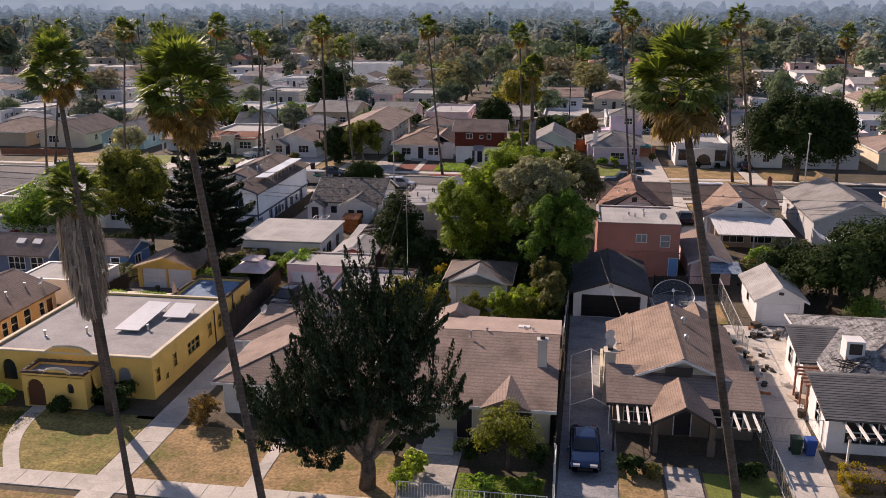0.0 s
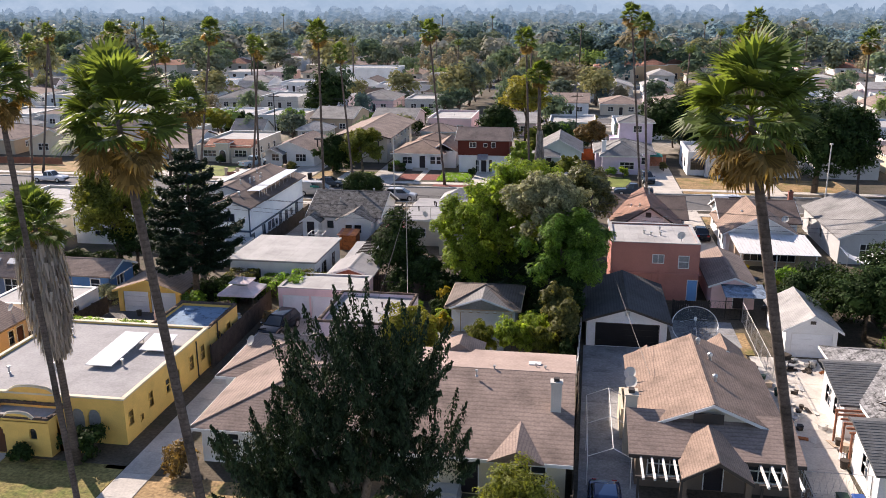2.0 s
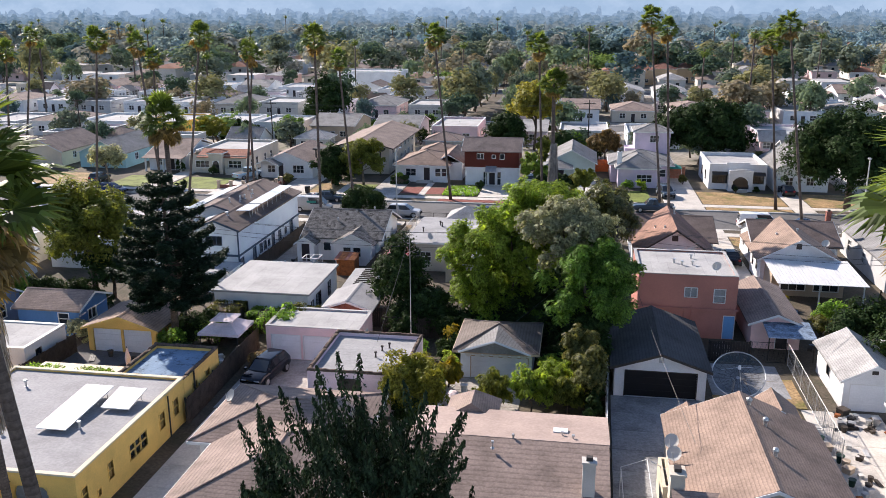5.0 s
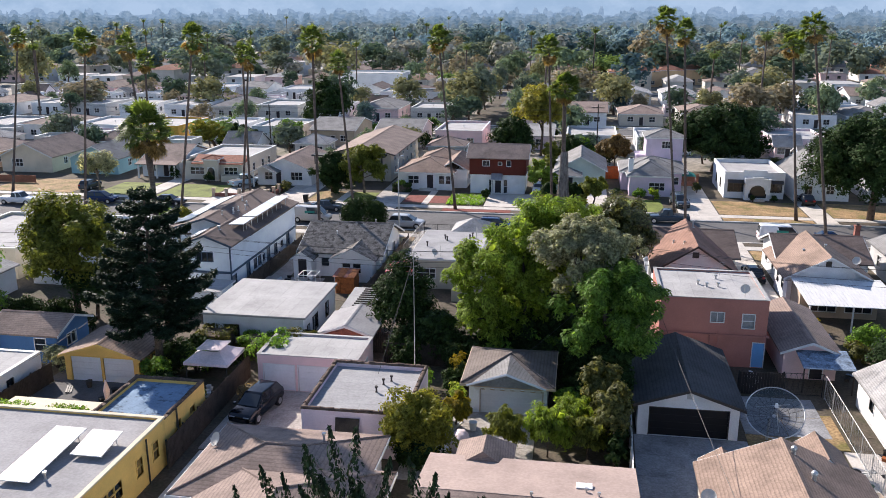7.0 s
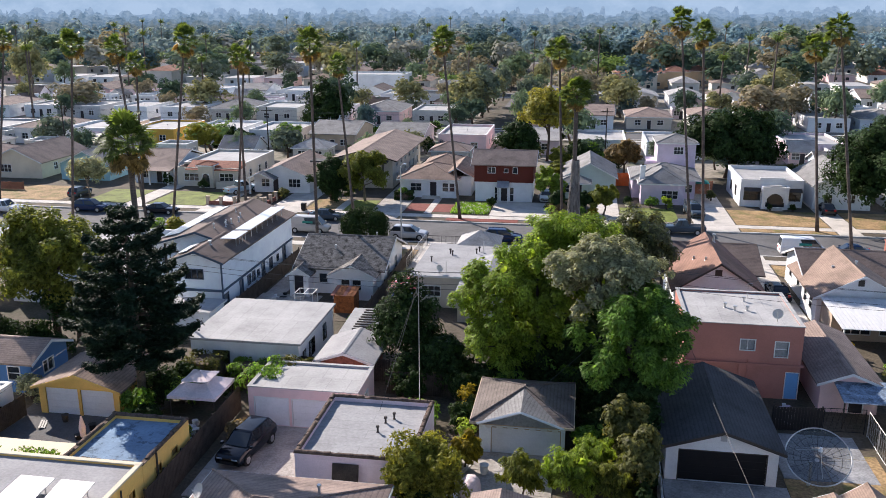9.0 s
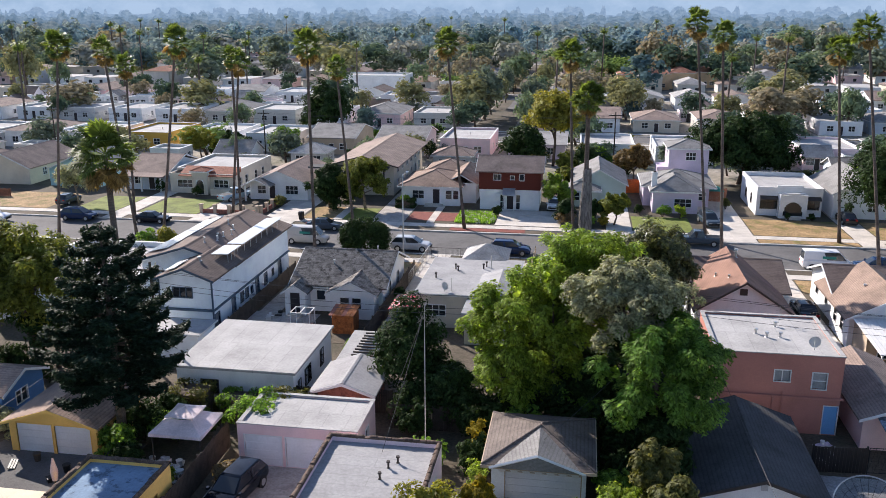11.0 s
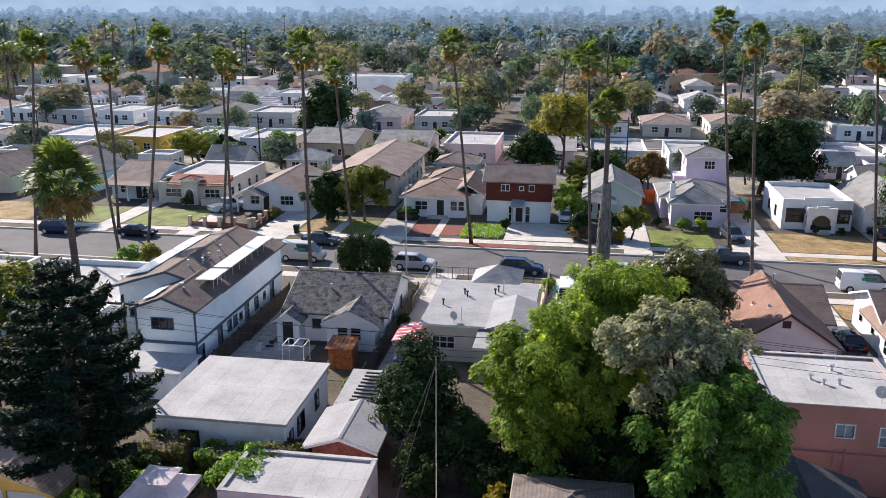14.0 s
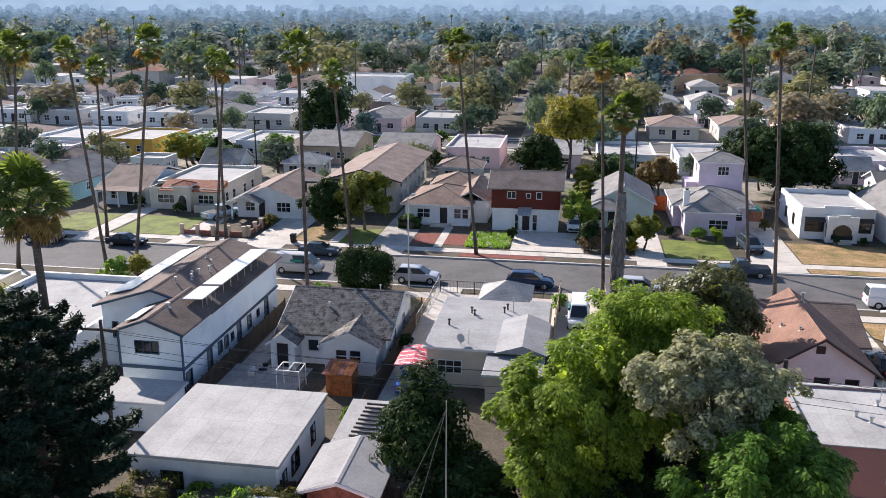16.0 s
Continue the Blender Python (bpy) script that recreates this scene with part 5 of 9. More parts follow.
def flat_house():
    h = house_of(-15.8, 86, -7, 101, "beige house with a broad pale grey flat roof")
    walls(h, -15.6, 89.6, -7.2, 100.6, 3.05, "beige", [("S", "wide", 1.7, 1.7, 1.1, 0.95), ("W", "win", 3, 1, 1, 1), ("W", "win", 7, 1, 1, 1)])
    flat_roof(h, -15.6, 89.6, -7.2, 100.6, 3.05, "f_grey", "beige", 0, "trim")
    walls(h, -10.9, 86.0, -7.2, 89.58, 2.75, "beige", [("S", "win", 1.6, 0.8, 1.0, 0.9)])
    flat_roof(h, -10.9, 86.0, -7.2, 89.58, 2.75, "f_grey", "beige", 0, "trim")
    bm = bmnew()
    v = [bm.verts.new(p) for p in ((-13.2, 100.2, 3.06), (-8.6, 100.2, 3.06), (-8.6, 105.4, 3.0), (-13.2, 105.4, 3.0), (-10.9, 102.6, 4.25))]
    for f in ((0, 1, 4), (1, 2, 4), (2, 3, 4), (3, 0, 4), (3, 2, 1, 0)):
        bm.faces.new([v[i] for i in f])
    part("front_roof", bm, "r_pale", h)
    walls(h, -13.0, 100.62, -8.8, 105.2, 3.0, "beige")
    bm = bmnew()
    prism(bm, [(-10.6, 3.1), (-8.6, 3.75), (-6.8, 3.1)], 89.0, 95.8, "y")
    part("low_gable", bm, "f_grey", h)
    for x, y in ((-13.2, 97.0), (-12.9, 96.4), (-10.6, 97.4), (-10.4, 98.2), (-14.6, 94)):
        vent(h, x, y, 3.05, 0.5, 0.07, "darktrim")
    bm = bmnew()
    tube(bm, [(-12.6, 90.4, 3.0), (-12.6, 90.4, 4.3)], [0.03, 0.03], 5)
    tube(bm, [(-9.9, 97.6, 3.0), (-9.9, 97.6, 4.4)], [0.05, 0.05], 5)
    part("pole", bm, "metal", h)
    dish(h, -13.2, 90.2, 3.05, 0.35, (0.6, -0.5, 0.5))


def gabled_pair():
    h = house_of(8.3, 90.4, 15.5, 105, "white bungalow with a rust-brown gable roof")
    walls(h, 8.3, 90.4, 15.5, 96.0, 2.85, "white", [("S", "win", 2.0, 0.9, 1.5, 0.7), ("S", "win", 3.8, 0.9, 1.5, 0.7), ("S", "win", 5.8, 0.8, 1.5, 0.7), ("E", "win", 3, 1, 1, 1.1)], gable="y", rise=2.35, trim="darktrim")
    gable_roof(h, 8.3, 90.4, 15.5, 100.6, 2.85, 2.35, "r_rust", "y", 0.5, "darktrim")
    walls(h, 8.0, 96.02, 16.4, 105.2, 2.7, "white", [("E", "win", 3, 1, 1, 1.1), ("E", "win", 6.5, 1, 1, 1.1), ("W", "win", 4, 1, 1, 1.1)], gable="x", rise=1.55)
    gable_roof(h, 8.0, 96.0, 16.4, 105.2, 2.7, 1.58, "r_cocoa", "x", 0.45, "darktrim", name="cross_roof")
    bm = bmnew()
    box(bm, 11.5, 90.32, 4.05, 12.1, 90.38, 4.6)
    part("gable_vent", bm, "darktrim", h)
    vent(h, 12.4, 98.6, 5.0, 0.7, 0.1), vent(h, 10.2, 95, 4.2, 0.2, 0.06), vent(h, 11.0, 93, 4.7, 0.2, 0.06)
    h = house_of(20.2, 90.2, 28.8, 104, "white bungalow with a tan gable roof and a white patio cover")
    walls(h, 20.2, 90.2, 27.3, 95.4, 2.8, "white", [("W", "win", 1.4, 0.8, 1, 1.1), ("W", "win", 3.4, 0.8, 1, 1.1), ("S", "wide", 3, 1.8, 0.9, 1.3)], gable="y", rise=1.9)
    gable_roof(h, 20.2, 90.2, 27.3, 99.2, 2.8, 1.9, "r_tanbrown", "y", 0.5)
    walls(h, 20.6, 95.42, 28.8, 103.8, 2.8, "white", [("W", "win", 2.2, 0.8, 1, 1.1), ("W", "win", 5.4, 0.8, 1, 1.1)], gable="x", rise=1.5)
    gable_roof(h, 20.6, 95.4, 28.8, 103.8, 2.8, 1.55, "r_cocoa", "x", 0.42, name="cross_roof")
    bm = bmnew()
    box(bm, 23.4, 90.12, 3.75, 23.9, 90.18, 4.3)
    part("gable_vent", bm, "darktrim", h)
    chimney(h, 28.9, 100.4, 2.5, 5.3, 0.5, 0.5, "brick")
    vent(h, 22.4, 94.4, 4.0, 0.2, 0.08), vent(h, 24.4, 94.6, 4.4, 0.3, 0.08)
    for k in range(24):
        bm = bmnew()
        x = 20.3 + k * 0.33
        prism(bm, [(82.8, 2.45), (89.9, 2.8), (89.9, 2.75), (82.8, 2.40)], x, x + 0.3, "x")
        part("patio_cover_rib", bm, "steel", h)
    for x in (20.5, 24, 27.8):
        bm = bmnew()
        box(bm, x, 83.1, 0, x + 0.12, 83.22, 2.4)
        part("patio_post", bm, "trim", h)
    walls(h, 20.6, 86.8, 27.2, 90.18, 2.4, "tan", [("S", "wide", 2, 2.2, 0.6, 1.4), ("S", "wide", 5, 2.2, 0.6, 1.4)])
    dish(h, 26.6, 92, 3.4, 0.4, (-0.4, -0.7, 0.5))
    simple(31.6, 89, 41, 104, 2.9, "grey bungalow with a broad grey gable roof", "grey", "r_grey", "gable", 2.0, [("W", "win", 3, 1, 1, 1.1), ("W", "win", 8, 1, 1, 1.1), ("S", "wide", 3, 1.8, 0.9, 1.3)])
    simple(44, 90, 53, 105, 2.9, "tan bungalow with a brown hipped roof", "tan", "r_brown", "hip", 1.8, [("S", "win", 3, 1.5, 0.9, 1.3)])


def left_block():
    h = simple(-53.6, 85, -41.4, 100.4, 3.0, "low white house with a white parapet roof", "white", "f_pale", "flat", ops=[("E", "win", 3, 1.2, 1.0, 1.2), ("E", "win", 7, 1.0, 1.0, 1.2), ("S", "win", 3, 1.2, 1, 1.2), ("S", "win", 8, 1.2, 1, 1.2)], para=0.45, cope="trim")
    for x, y in ((-50, 90), (-47, 92), (-44.5, 96)):
        vent(h, x, y, 3.0, 0.5, 0.08)
    bm = bmnew()
    prism(bm, [(101.0, 2.2), (103.2, 2.9), (105.4, 2.2)], -44.4, -41.2, "x")
    part("tile_porch", bm, "tile", h)
    simple(-67, 86, -56, 101, 3.0, "low pale house with a flat roof", "cream", "f_pale", "flat", ops=[("E", "win", 3, 1.2, 1.0, 1.2), ("S", "win", 3, 1.2, 1, 1.2)], para=0.3)
    simple(-82, 86, -70, 101, 2.9, "pale grey house with a grey hipped roof", "grey", "r_grey", "hip", 1.8, [("E", "win", 3, 1.2, 1.0, 1.2), ("S", "win", 3, 1.2, 1, 1.2)])
    simple(-62, 76, -54, 83, 2.5, "small white garage with a pale roof", "white", "r_pale", "gable", 1.2, [("S", "garage", 3, 3, 0.03, 2.0, "garagedoor")], cat="garage", name="garage")
    simple(-75, 64, -66, 76, 2.6, "pale bungalow with a brown hipped roof", "cream", "r_brown", "hip", 1.7, [("E", "win", 3, 1.2, 1.0, 1.2)])


white_two_storey(), shingle_house(), flat_house(), gabled_pair(), left_block()

# ---- far side of the street ----


def far_row():
    h = house_of(-15.8, 136, -7.2, 142.4, "two-storey house clad in dark red boards above white stucco")
    walls(h, -15.6, 136.2, -7.4, 142.4, 2.85, "white", [("S", "door", 4.2, 0.9, 0.1, 2.05), ("S", "win", 3.1, 0.5, 0.1, 2.0), ("S", "win", 5.3, 0.5, 0.1, 2.0)])
    walls(h, -15.75, 136.05, -7.25, 142.5, 5.5, "redwood", [("S", "win", 2.5, 1.0, 4.2, 0.8), ("S", "win", 4.6, 0.5, 4.3, 0.5), ("S", "win", 5.9, 0.6, 4.2, 0.8)], z0=2.87)
    gable_roof(h, -15.75, 136.05, -7.25, 142.5, 5.5, 1.5, "r_brown", "x", 0.45)
    bm = bmnew()
    prism(bm, [(134.9, 2.3), (136.0, 3.1), (136.0, 3.04), (134.9, 2.24)], -12.4, -10.7, "x")
    part("entrance_awning", bm, "metal", h)
    bm = bmnew()
    for x in (-12.3, -10.85):
        box(bm, x, 135.0, 0.05, x + 0.08, 135.1, 2.3)
    part("awning_posts", bm, "trim", h)
    h = house_of(-27.4, 137, -17, 150, "white cottage with blue-framed windows and a brown hipped roof")
    walls(h, -27.0, 137.3, -18.6, 147, 2.7, "white", [("S", "door", 5.0, 0.95, 0.3, 2.05), ("S", "win", 2.4, 1.6, 1.0, 1.1), ("S", "win", 6.8, 0.8, 1.0, 1.2), ("S", "win", 7.8, 0.7, 1.0, 1.2), ("W", "win", 3, 1, 1, 1), ("E", "win", 3, 0.9, 1, 1.2)])
    hip_roof(h, -27.0, 137.3, -18.6, 147, 2.7, 1.7, "r_tanbrown", 0.45)
    walls(h, -18.58, 139.5, -16.6, 150, 2.9, "white", [("E", "win", 3, 1, 1, 1.1)])
    gable_roof(h, -21.0, 139.5, -16.6, 150, 2.9, 1.2, "r_tanbrown", "y", 0.3)
    walls(h, -25.5, 148.6, -19, 156, 2.7, "white")
    hip_roof(h, -25.5, 148.6, -19, 156, 2.7, 1.5, "r_tanbrown", 0.4)
    bm = bmnew()
    for k in range(3):
        box(bm, -23.6, 136.2 + 0.32 * k, 0, -21.0, 137.28, 0.1 * (k + 1))
    part("steps", bm, "concrete", h)
    h = house_of(-50.4, 137, -40, 151, "white bungalow with a brown gable roof and a fenced porch")
    walls(h, -49.8, 137.4, -41.0, 151, 2.5, "white", [("S", "door", 3.4, 0.9, 0.1, 2.0), ("S", "win", 1.8, 1.2, 0.9, 1.1), ("S", "wide", 6.4, 1.8, 0.9, 1.2), ("E", "win", 3, 0.9, 1, 1), ("E", "win", 6, 0.9, 1, 1), ("E", "win", 9, 0.9, 1, 1)], gable="y", rise=1.7)
    gable_roof(h, -49.8, 137.4, -41.0, 151, 2.5, 1.7, "r_brown", "y", 0.45)
    walls(h, -40.98, 142, -39.8, 151, 2.2, "peach")
    gable_roof(h, -50.2, 135.6, -46.2, 141, 2.35, 0.9, "r_grey", "y", 0.3)
    for x in (-50.0, -46.4):
        bm = bmnew()
        box(bm, x, 135.7, 0, x + 0.2, 135.9, 2.3)
        part("porch_post", bm, "trim", h)
    h = house_of(-64, 138.5, -53, 156, "beige mission-style house with a red tile porch roof")
    walls(h, -63.6, 140, -53.4, 156, 3.0, "beige", [("E", "win", 2.5, 0.9, 0.9, 1.2), ("E", "win", 5, 0.9, 0.9, 1.2), ("E", "win", 9, 0.9, 0.9, 1.2), ("E", "win", 12, 0.9, 0.9, 1.2), ("S", "wide", 2.4, 2.4, 0.9, 1.1), ("S", "arch", 5.4, 1.3, 0.05, 2.2), ("S", "wide", 8.2, 2.2, 0.9, 1.2)])
    flat_roof(h, -63.6, 142.6, -53.4, 156, 3.0, "f_pale", "beige", 0.35, "trim", steps=False)
    bm = bmnew()
    prism(bm, [(139.5, 2.75), (142.6, 3.75), (142.6, 3.0), (139.5, 2.65)], -62.0, -53.2, "x")
    part("tile_roof", bm, "tile", h)
    walls(h, -59.6, 139.0, -57.2, 139.98, 3.5, "beige", [("S", "arch", 1.2, 1.2, 0.05, 2.2)])
    hip_roof(h, -59.6, 138.9, -57.2, 141, 3.5, 0.6, "tile", 0.15)
    walls(h, -56.6, 138.6, -53.4, 139.98, 1.0, "beige")
    h = house_of(-72.4, 139.6, -64.4, 154, "pale blue-grey house with a brown gable roof and a porch")
    walls(h, -71.6, 141.4, -65.0, 154, 2.6, "paleblue", [("S", "win", 2.0, 1.2, 0.9, 1.1), ("S", "door", 4.2, 0.9, 0.1, 2.0), ("E", "win", 3, 0.8, 1, 1.2), ("E", "win", 6, 0.8, 1, 1.2)], gable="x", rise=1.6)
    gable_roof(h, -71.6, 141.4, -65.0, 154, 2.6, 1.9, "r_brown", "x", 0.45)
    for x in (-71.6, -68.4, -65.3):
        bm = bmnew()
        box(bm, x, 139.7, 0, x + 0.24, 139.94, 2.35)
        part("porch_column", bm, "trim", h)
    bm = bmnew()
    prism(bm, [(139.4, 2.4), (141.6, 2.75), (141.6, 2.65), (139.4, 2.3)], -72, -64.6, "x")
    part("porch_roof", bm, "r_brown", h)
    simple(-85, 142, -76.4, 155, 2.7, "teal-blue house with a grey gable roof", "teal", "r_grey", "gable", 2.0, [("S", "win", 2, 1.2, 1, 1.1), ("S", "door", 4.5, 0.9, 0.1, 2), ("S", "win", 6.6, 1.2, 1, 1.1), ("E", "win", 4, 1, 1, 1.1)])
    simple(-98, 142, -88.5, 156, 2.7, "cream house with a dark brown roof", "cream", "r_brown", "gable", 2.2, [("S", "wide", 3, 2, 1, 1.2), ("E", "win", 4, 1, 1, 1.1)])
    simple(-111, 142, -101, 156, 2.8, "pale house with a brown hipped roof", "tan", "r_brown", "hip", 1.9, [("S", "wide", 3, 2, 1, 1.2), ("E", "win", 4, 1, 1, 1.1)])
    h = house_of(-41, 142, -29, 166, "long two-storey grey apartment house with a low brown roof")
    walls(h, -38.6, 143, -29.4, 166, 4.6, "beige", [("E", "win", 3 + 3.4 * k, 1.2, 3.0, 1.0) for k in range(6)] + [("E", "win", 3 + 3.4 * k, 1.0, 0.7, 1.3) for k in range(6)] + [("S", "wide", 3, 2.2, 2.8, 1.1)], gable="y", rise=1.2)
    gable_roof(h, -38.6, 143, -29.4, 166, 4.6, 1.3, "r_brown", "y", 0.9, "darktrim")
    bm = bmnew()
    box(bm, -42.0, 141.0, 4.15, -30, 143.2, 4.4)
    part("porch_roof", bm, "r_dark", h)
    for x in (-41.6, -36, -30.6):
        bm = bmnew()
        box(bm, x, 141.2, 0, x + 0.2, 141.4, 4.15)
        part("porch_post", bm, "darktrim", h)
    h = house_of(7.6, 137, 15.4, 150, "lavender stucco house with a grey hipped roof")
    walls(h, 8.0, 137.6, 14.0, 142, 3.0, "lavender", [("S", "wide", 4.0, 2.2, 0.9, 1.1), ("W", "win", 2, 0.8, 1, 1.1)])
    walls(h, 7.0, 142.02, 16.0, 150, 3.0, "lavender", [("W", "win", 2, 0.8, 1, 1.1), ("W", "win", 5, 0.8, 1, 1.1), ("S", "win", 8.1, 0.9, 1, 1.1)])
    hip_roof(h, 8.0, 137.6, 14.0, 146, 3.0, 1.75, "r_grey", 0.45)
    hip_roof(h, 7.0, 141, 16.4, 150, 3.0, 1.75, "r_grey", 0.4)
    chimney(h, 8.2, 139.4, 3.0, 5.2, 0.7, 0.6, "white")
    h = simple(11.2, 152.0, 17.0, 158.2, 6.7, "square pink two-storey back house with a grey roof", "lavender", "r_grey", "hip", 1.1, [("S", "wide", 3.2, 1.4, 5.0, 1.1), ("W", "win", 3, 0.8, 5.0, 1)])
    bm = bmnew()
    box(bm, 9.6, 152.6, 0, 11.18, 156.6, 3.8)
    part("side_terrace", bm, "lavender", h)
    h = house_of(21.6, 136.8, 30, 150, "white mission-style house with an arched porch and a stepped parapet")
    walls(h, 21.7, 138.3, 30.1, 150, 3.35, "white", [("S", "wide", 1.7, 2.3, 1.0, 1.5), ("S", "wide", 7.2, 1.7, 1.0, 1.5), ("W", "win", 4, 0.9, 1, 1.3), ("W", "win", 8, 0.9, 1, 1.3)], trim="darktrim")
    flat_roof(h, 21.7, 138.3, 30.1, 150, 3.35, "f_pale", "white", 0.5, "trim")
    # porch with one broad round arch between piers
    walls(h, 24.4, 136.8, 27.9, 138.28, 2.7, "white", [("S", "arch", 1.75, 2.5, 0.35, 1.9), ("W", "arch", 0.74, 0.8, 0.5, 1.8)])
    flat_roof(h, 24.4, 136.8, 27.9, 138.28, 2.7, "f_pale", "white", 0.4, "trim", th=0.15)
    for x, w in ((22.1, 2.5), (28.0, 1.9)):
        bm = bmnew()
        prism(bm, [(137.6, 2.35), (138.28, 2.75), (138.28, 2.68), (137.6, 2.28)], x, x + w, "x")
        part("awning", bm, "darktrim", h)
    bm = bmnew()
    for k in range(3):
        box(bm, 25.2, 135.9 + 0.3 * k, 0, 27.1, 136.79, 0.1 * (k + 1))
    part("porch_steps", bm, "concrete", h)
    h = simple(-3.0, 142.6, 4.6, 154, 2.8, "pale green cottage with a white roof panel on a grey gable", "mint", "r_grey", "gable", 2.0, [("S", "win", 2, 1.0, 1, 1.1), ("E", "win", 3, 0.9, 1, 1)])
    walls(h, -3.8, 139.8, 0.6, 142.58, 2.3, "mint", [("S", "win", 1.4, 0.9, 0.9, 1.1), ("S", "door", 3, 0.9, 0.1, 2.0)])
    hip_roof(h, -3.8, 139.6, 0.8, 144, 2.3, 1.0, "r_grey", 0.3)
    simple(31.4, 138, 39, 150, 3.4, "white cottage with a steep grey gable roof", "white", "r_grey", "gable", 2.2, [("S", "win", 2, 1.0, 1, 1.1), ("S", "win", 5, 1.0, 1, 1.1), ("W", "win", 4, 0.9, 1, 1.1)])
    simple(41.5, 138, 51, 152, 3.0, "pale house with a grey hipped roof", "grey", "r_grey", "hip", 1.8, [("S", "win", 2, 1.0, 1, 1.1), ("W", "win", 4, 0.9, 1, 1.1)])
    simple(54, 138, 64, 152, 3.0, "cream house with a brown roof", "cream", "r_brown", "hip", 1.8, [("S", "win", 2, 1.0, 1, 1.1)])


far_row()

# ---- plants ----


def leaf_quads(r, p, nrm, size, ratio=0.45, rise=None):
    """Leaves at p, facing nrm, as pointed four-cornered blades."""
    n = len(p)
    nrm = nrm / np.maximum(np.linalg.norm(nrm, axis=1, keepdims=True), 1e-6)
    t = np.cross(nrm, r.normal(size=(n, 3))) if rise is None else rise - nrm * (rise * nrm).sum(1, keepdims=True)
    t /= np.maximum(np.linalg.norm(t, axis=1, keepdims=True), 1e-6)
    b = np.cross(nrm, t)
    s = (size * r.uniform(0.65, 1.35, n))[:, None]
    return np.stack([p - t * s, p - b * s * ratio, p + t * s, p + b * s * ratio], 1)


def crown_points(r, radii, n, clumps, csize, flat=1.0, inner=0.4, low=-0.5, reach=0.9):
    """Points and outward ways of leaves on many clumps that fill an uneven crown about the origin."""
    radii = np.array(radii, float)
    d = r.normal(size=(clumps, 3))
    d /= np.linalg.norm(d, axis=1, keepdims=True)
    d[:, 2] = np.where(d[:, 2] < low, -d[:, 2] * 0.6, d[:, 2])
    c = d * radii * r.uniform(inner, reach, clumps)[:, None]
    cr = csize * radii.min() * r.uniform(0.65, 1.35, clumps)
    w = cr**2 / (cr**2).sum()
    # every clump carries smaller sprays on its skin, each a rounded tuft of leaves
    sprays = 13
    u = r.normal(size=(clumps, sprays, 3))
    u /= np.linalg.norm(u, axis=2, keepdims=True)
    u[..., 2] = np.abs(u[..., 2]) * np.where(r.random((clumps, sprays)) < 0.75, 1, -1)
    sc = c[:, None] + u * (cr * 0.8)[:, None, None] * np.array([1, 1, flat])
    sr = cr[:, None] * r.uniform(0.26, 0.5, (clumps, sprays))
    k, q = r.choice(clumps, n, p=w), r.integers(0, sprays, n)
    e = r.normal(size=(n, 3))
    e /= np.linalg.norm(e, axis=1, keepdims=True)
    e[:, 2] = np.abs(e[:, 2]) * np.where(r.random(n) < 0.8, 1, -1)
    rad = sr[k, q] * (1.1 - 0.4 * r.random(n) ** 1.7)
    p = sc[k, q] + e * rad[:, None] * np.array([1, 1, flat])
    e = e + 0.5 * u[k, q]
    return p, e + 0.5 * p / radii, c


def limb_mesh(bm, base, top, centres, r0, r, count):
    tube(bm, [base, tuple(Vector(base).lerp(Vector(top), 0.5) + Vector((0.12, -0.1, 0))), top], [r0, r0 * 0.75, r0 * 0.5], 8)
    for c in centres[:count]:
        a = Vector(base).lerp(Vector(top), float(r.uniform(0.45, 0.95)))
        b = Vector(c)
        mid = a.lerp(b, 0.5) + Vector((0, 0, 0.25 * (b - a).length * 0.4))
        tube(bm, [tuple(a), tuple(mid), tuple(b)], [r0 * 0.4, r0 * 0.26, r0 * 0.1], 6)


def tree(x, y, z, radii, mat, label, n=8000, leaf=0.2, clumps=36, csize=0.34, seed=1, bark="bark", ratio=0.45, flat=1.0, trunk=0.25, limbs=7, name="tree", cat="tree", inner=0.4, droop=0.0, core=9, level=0.0, low=-0.5):
    """A broad-leaved tree: tapered trunk, limbs into the clumps, a crown of single leaves about height z."""
    r = np.random.default_rng(seed)
    t = thing(name, (x, y, 0), label, cat)
    p, e, c = crown_points(r, radii, n, clumps, csize, flat, inner, low, 0.9 + 0.22 * level)
    off = np.array([0, 0, z])
    rise = e * np.array([1, 1, 0]) + np.array([0, 0, -droop]) + r.normal(scale=0.35, size=e.shape) if droop else None
    outer = leaf_quads(r, p + off, e * (1 - 0.5 * level) + np.array([0, 0, 0.35 + 0.6 * level]) + r.normal(scale=0.4, size=e.shape), leaf, ratio, rise)
    # the dense inside: larger sprays deep in every clump
    k, m = r.integers(0, len(c), n // core), n // core
    w = r.normal(size=(m, 3))
    w /= np.linalg.norm(w, axis=1, keepdims=True)
    deep = c[k] * r.uniform(0.55, 1.0, m)[:, None] + w * csize * min(radii) * r.uniform(0.0, 0.6, m)[:, None]
    inside = leaf_quads(r, deep + off, w, max(leaf * 2.0, csize * min(radii) * 0.34), 0.7)
    ob = quads("crown", np.concatenate([outer, inside]), mat)
    ob.parent = t
    bm = bmnew()
    limb_mesh(bm, (0, 0, -0.1), (0.15 * radii[0] * float(r.uniform(-1, 1)), 0, z), c + off, trunk, r, limbs)
    part("trunk", bm, bark, t, local=True, smooth=True)
    return t


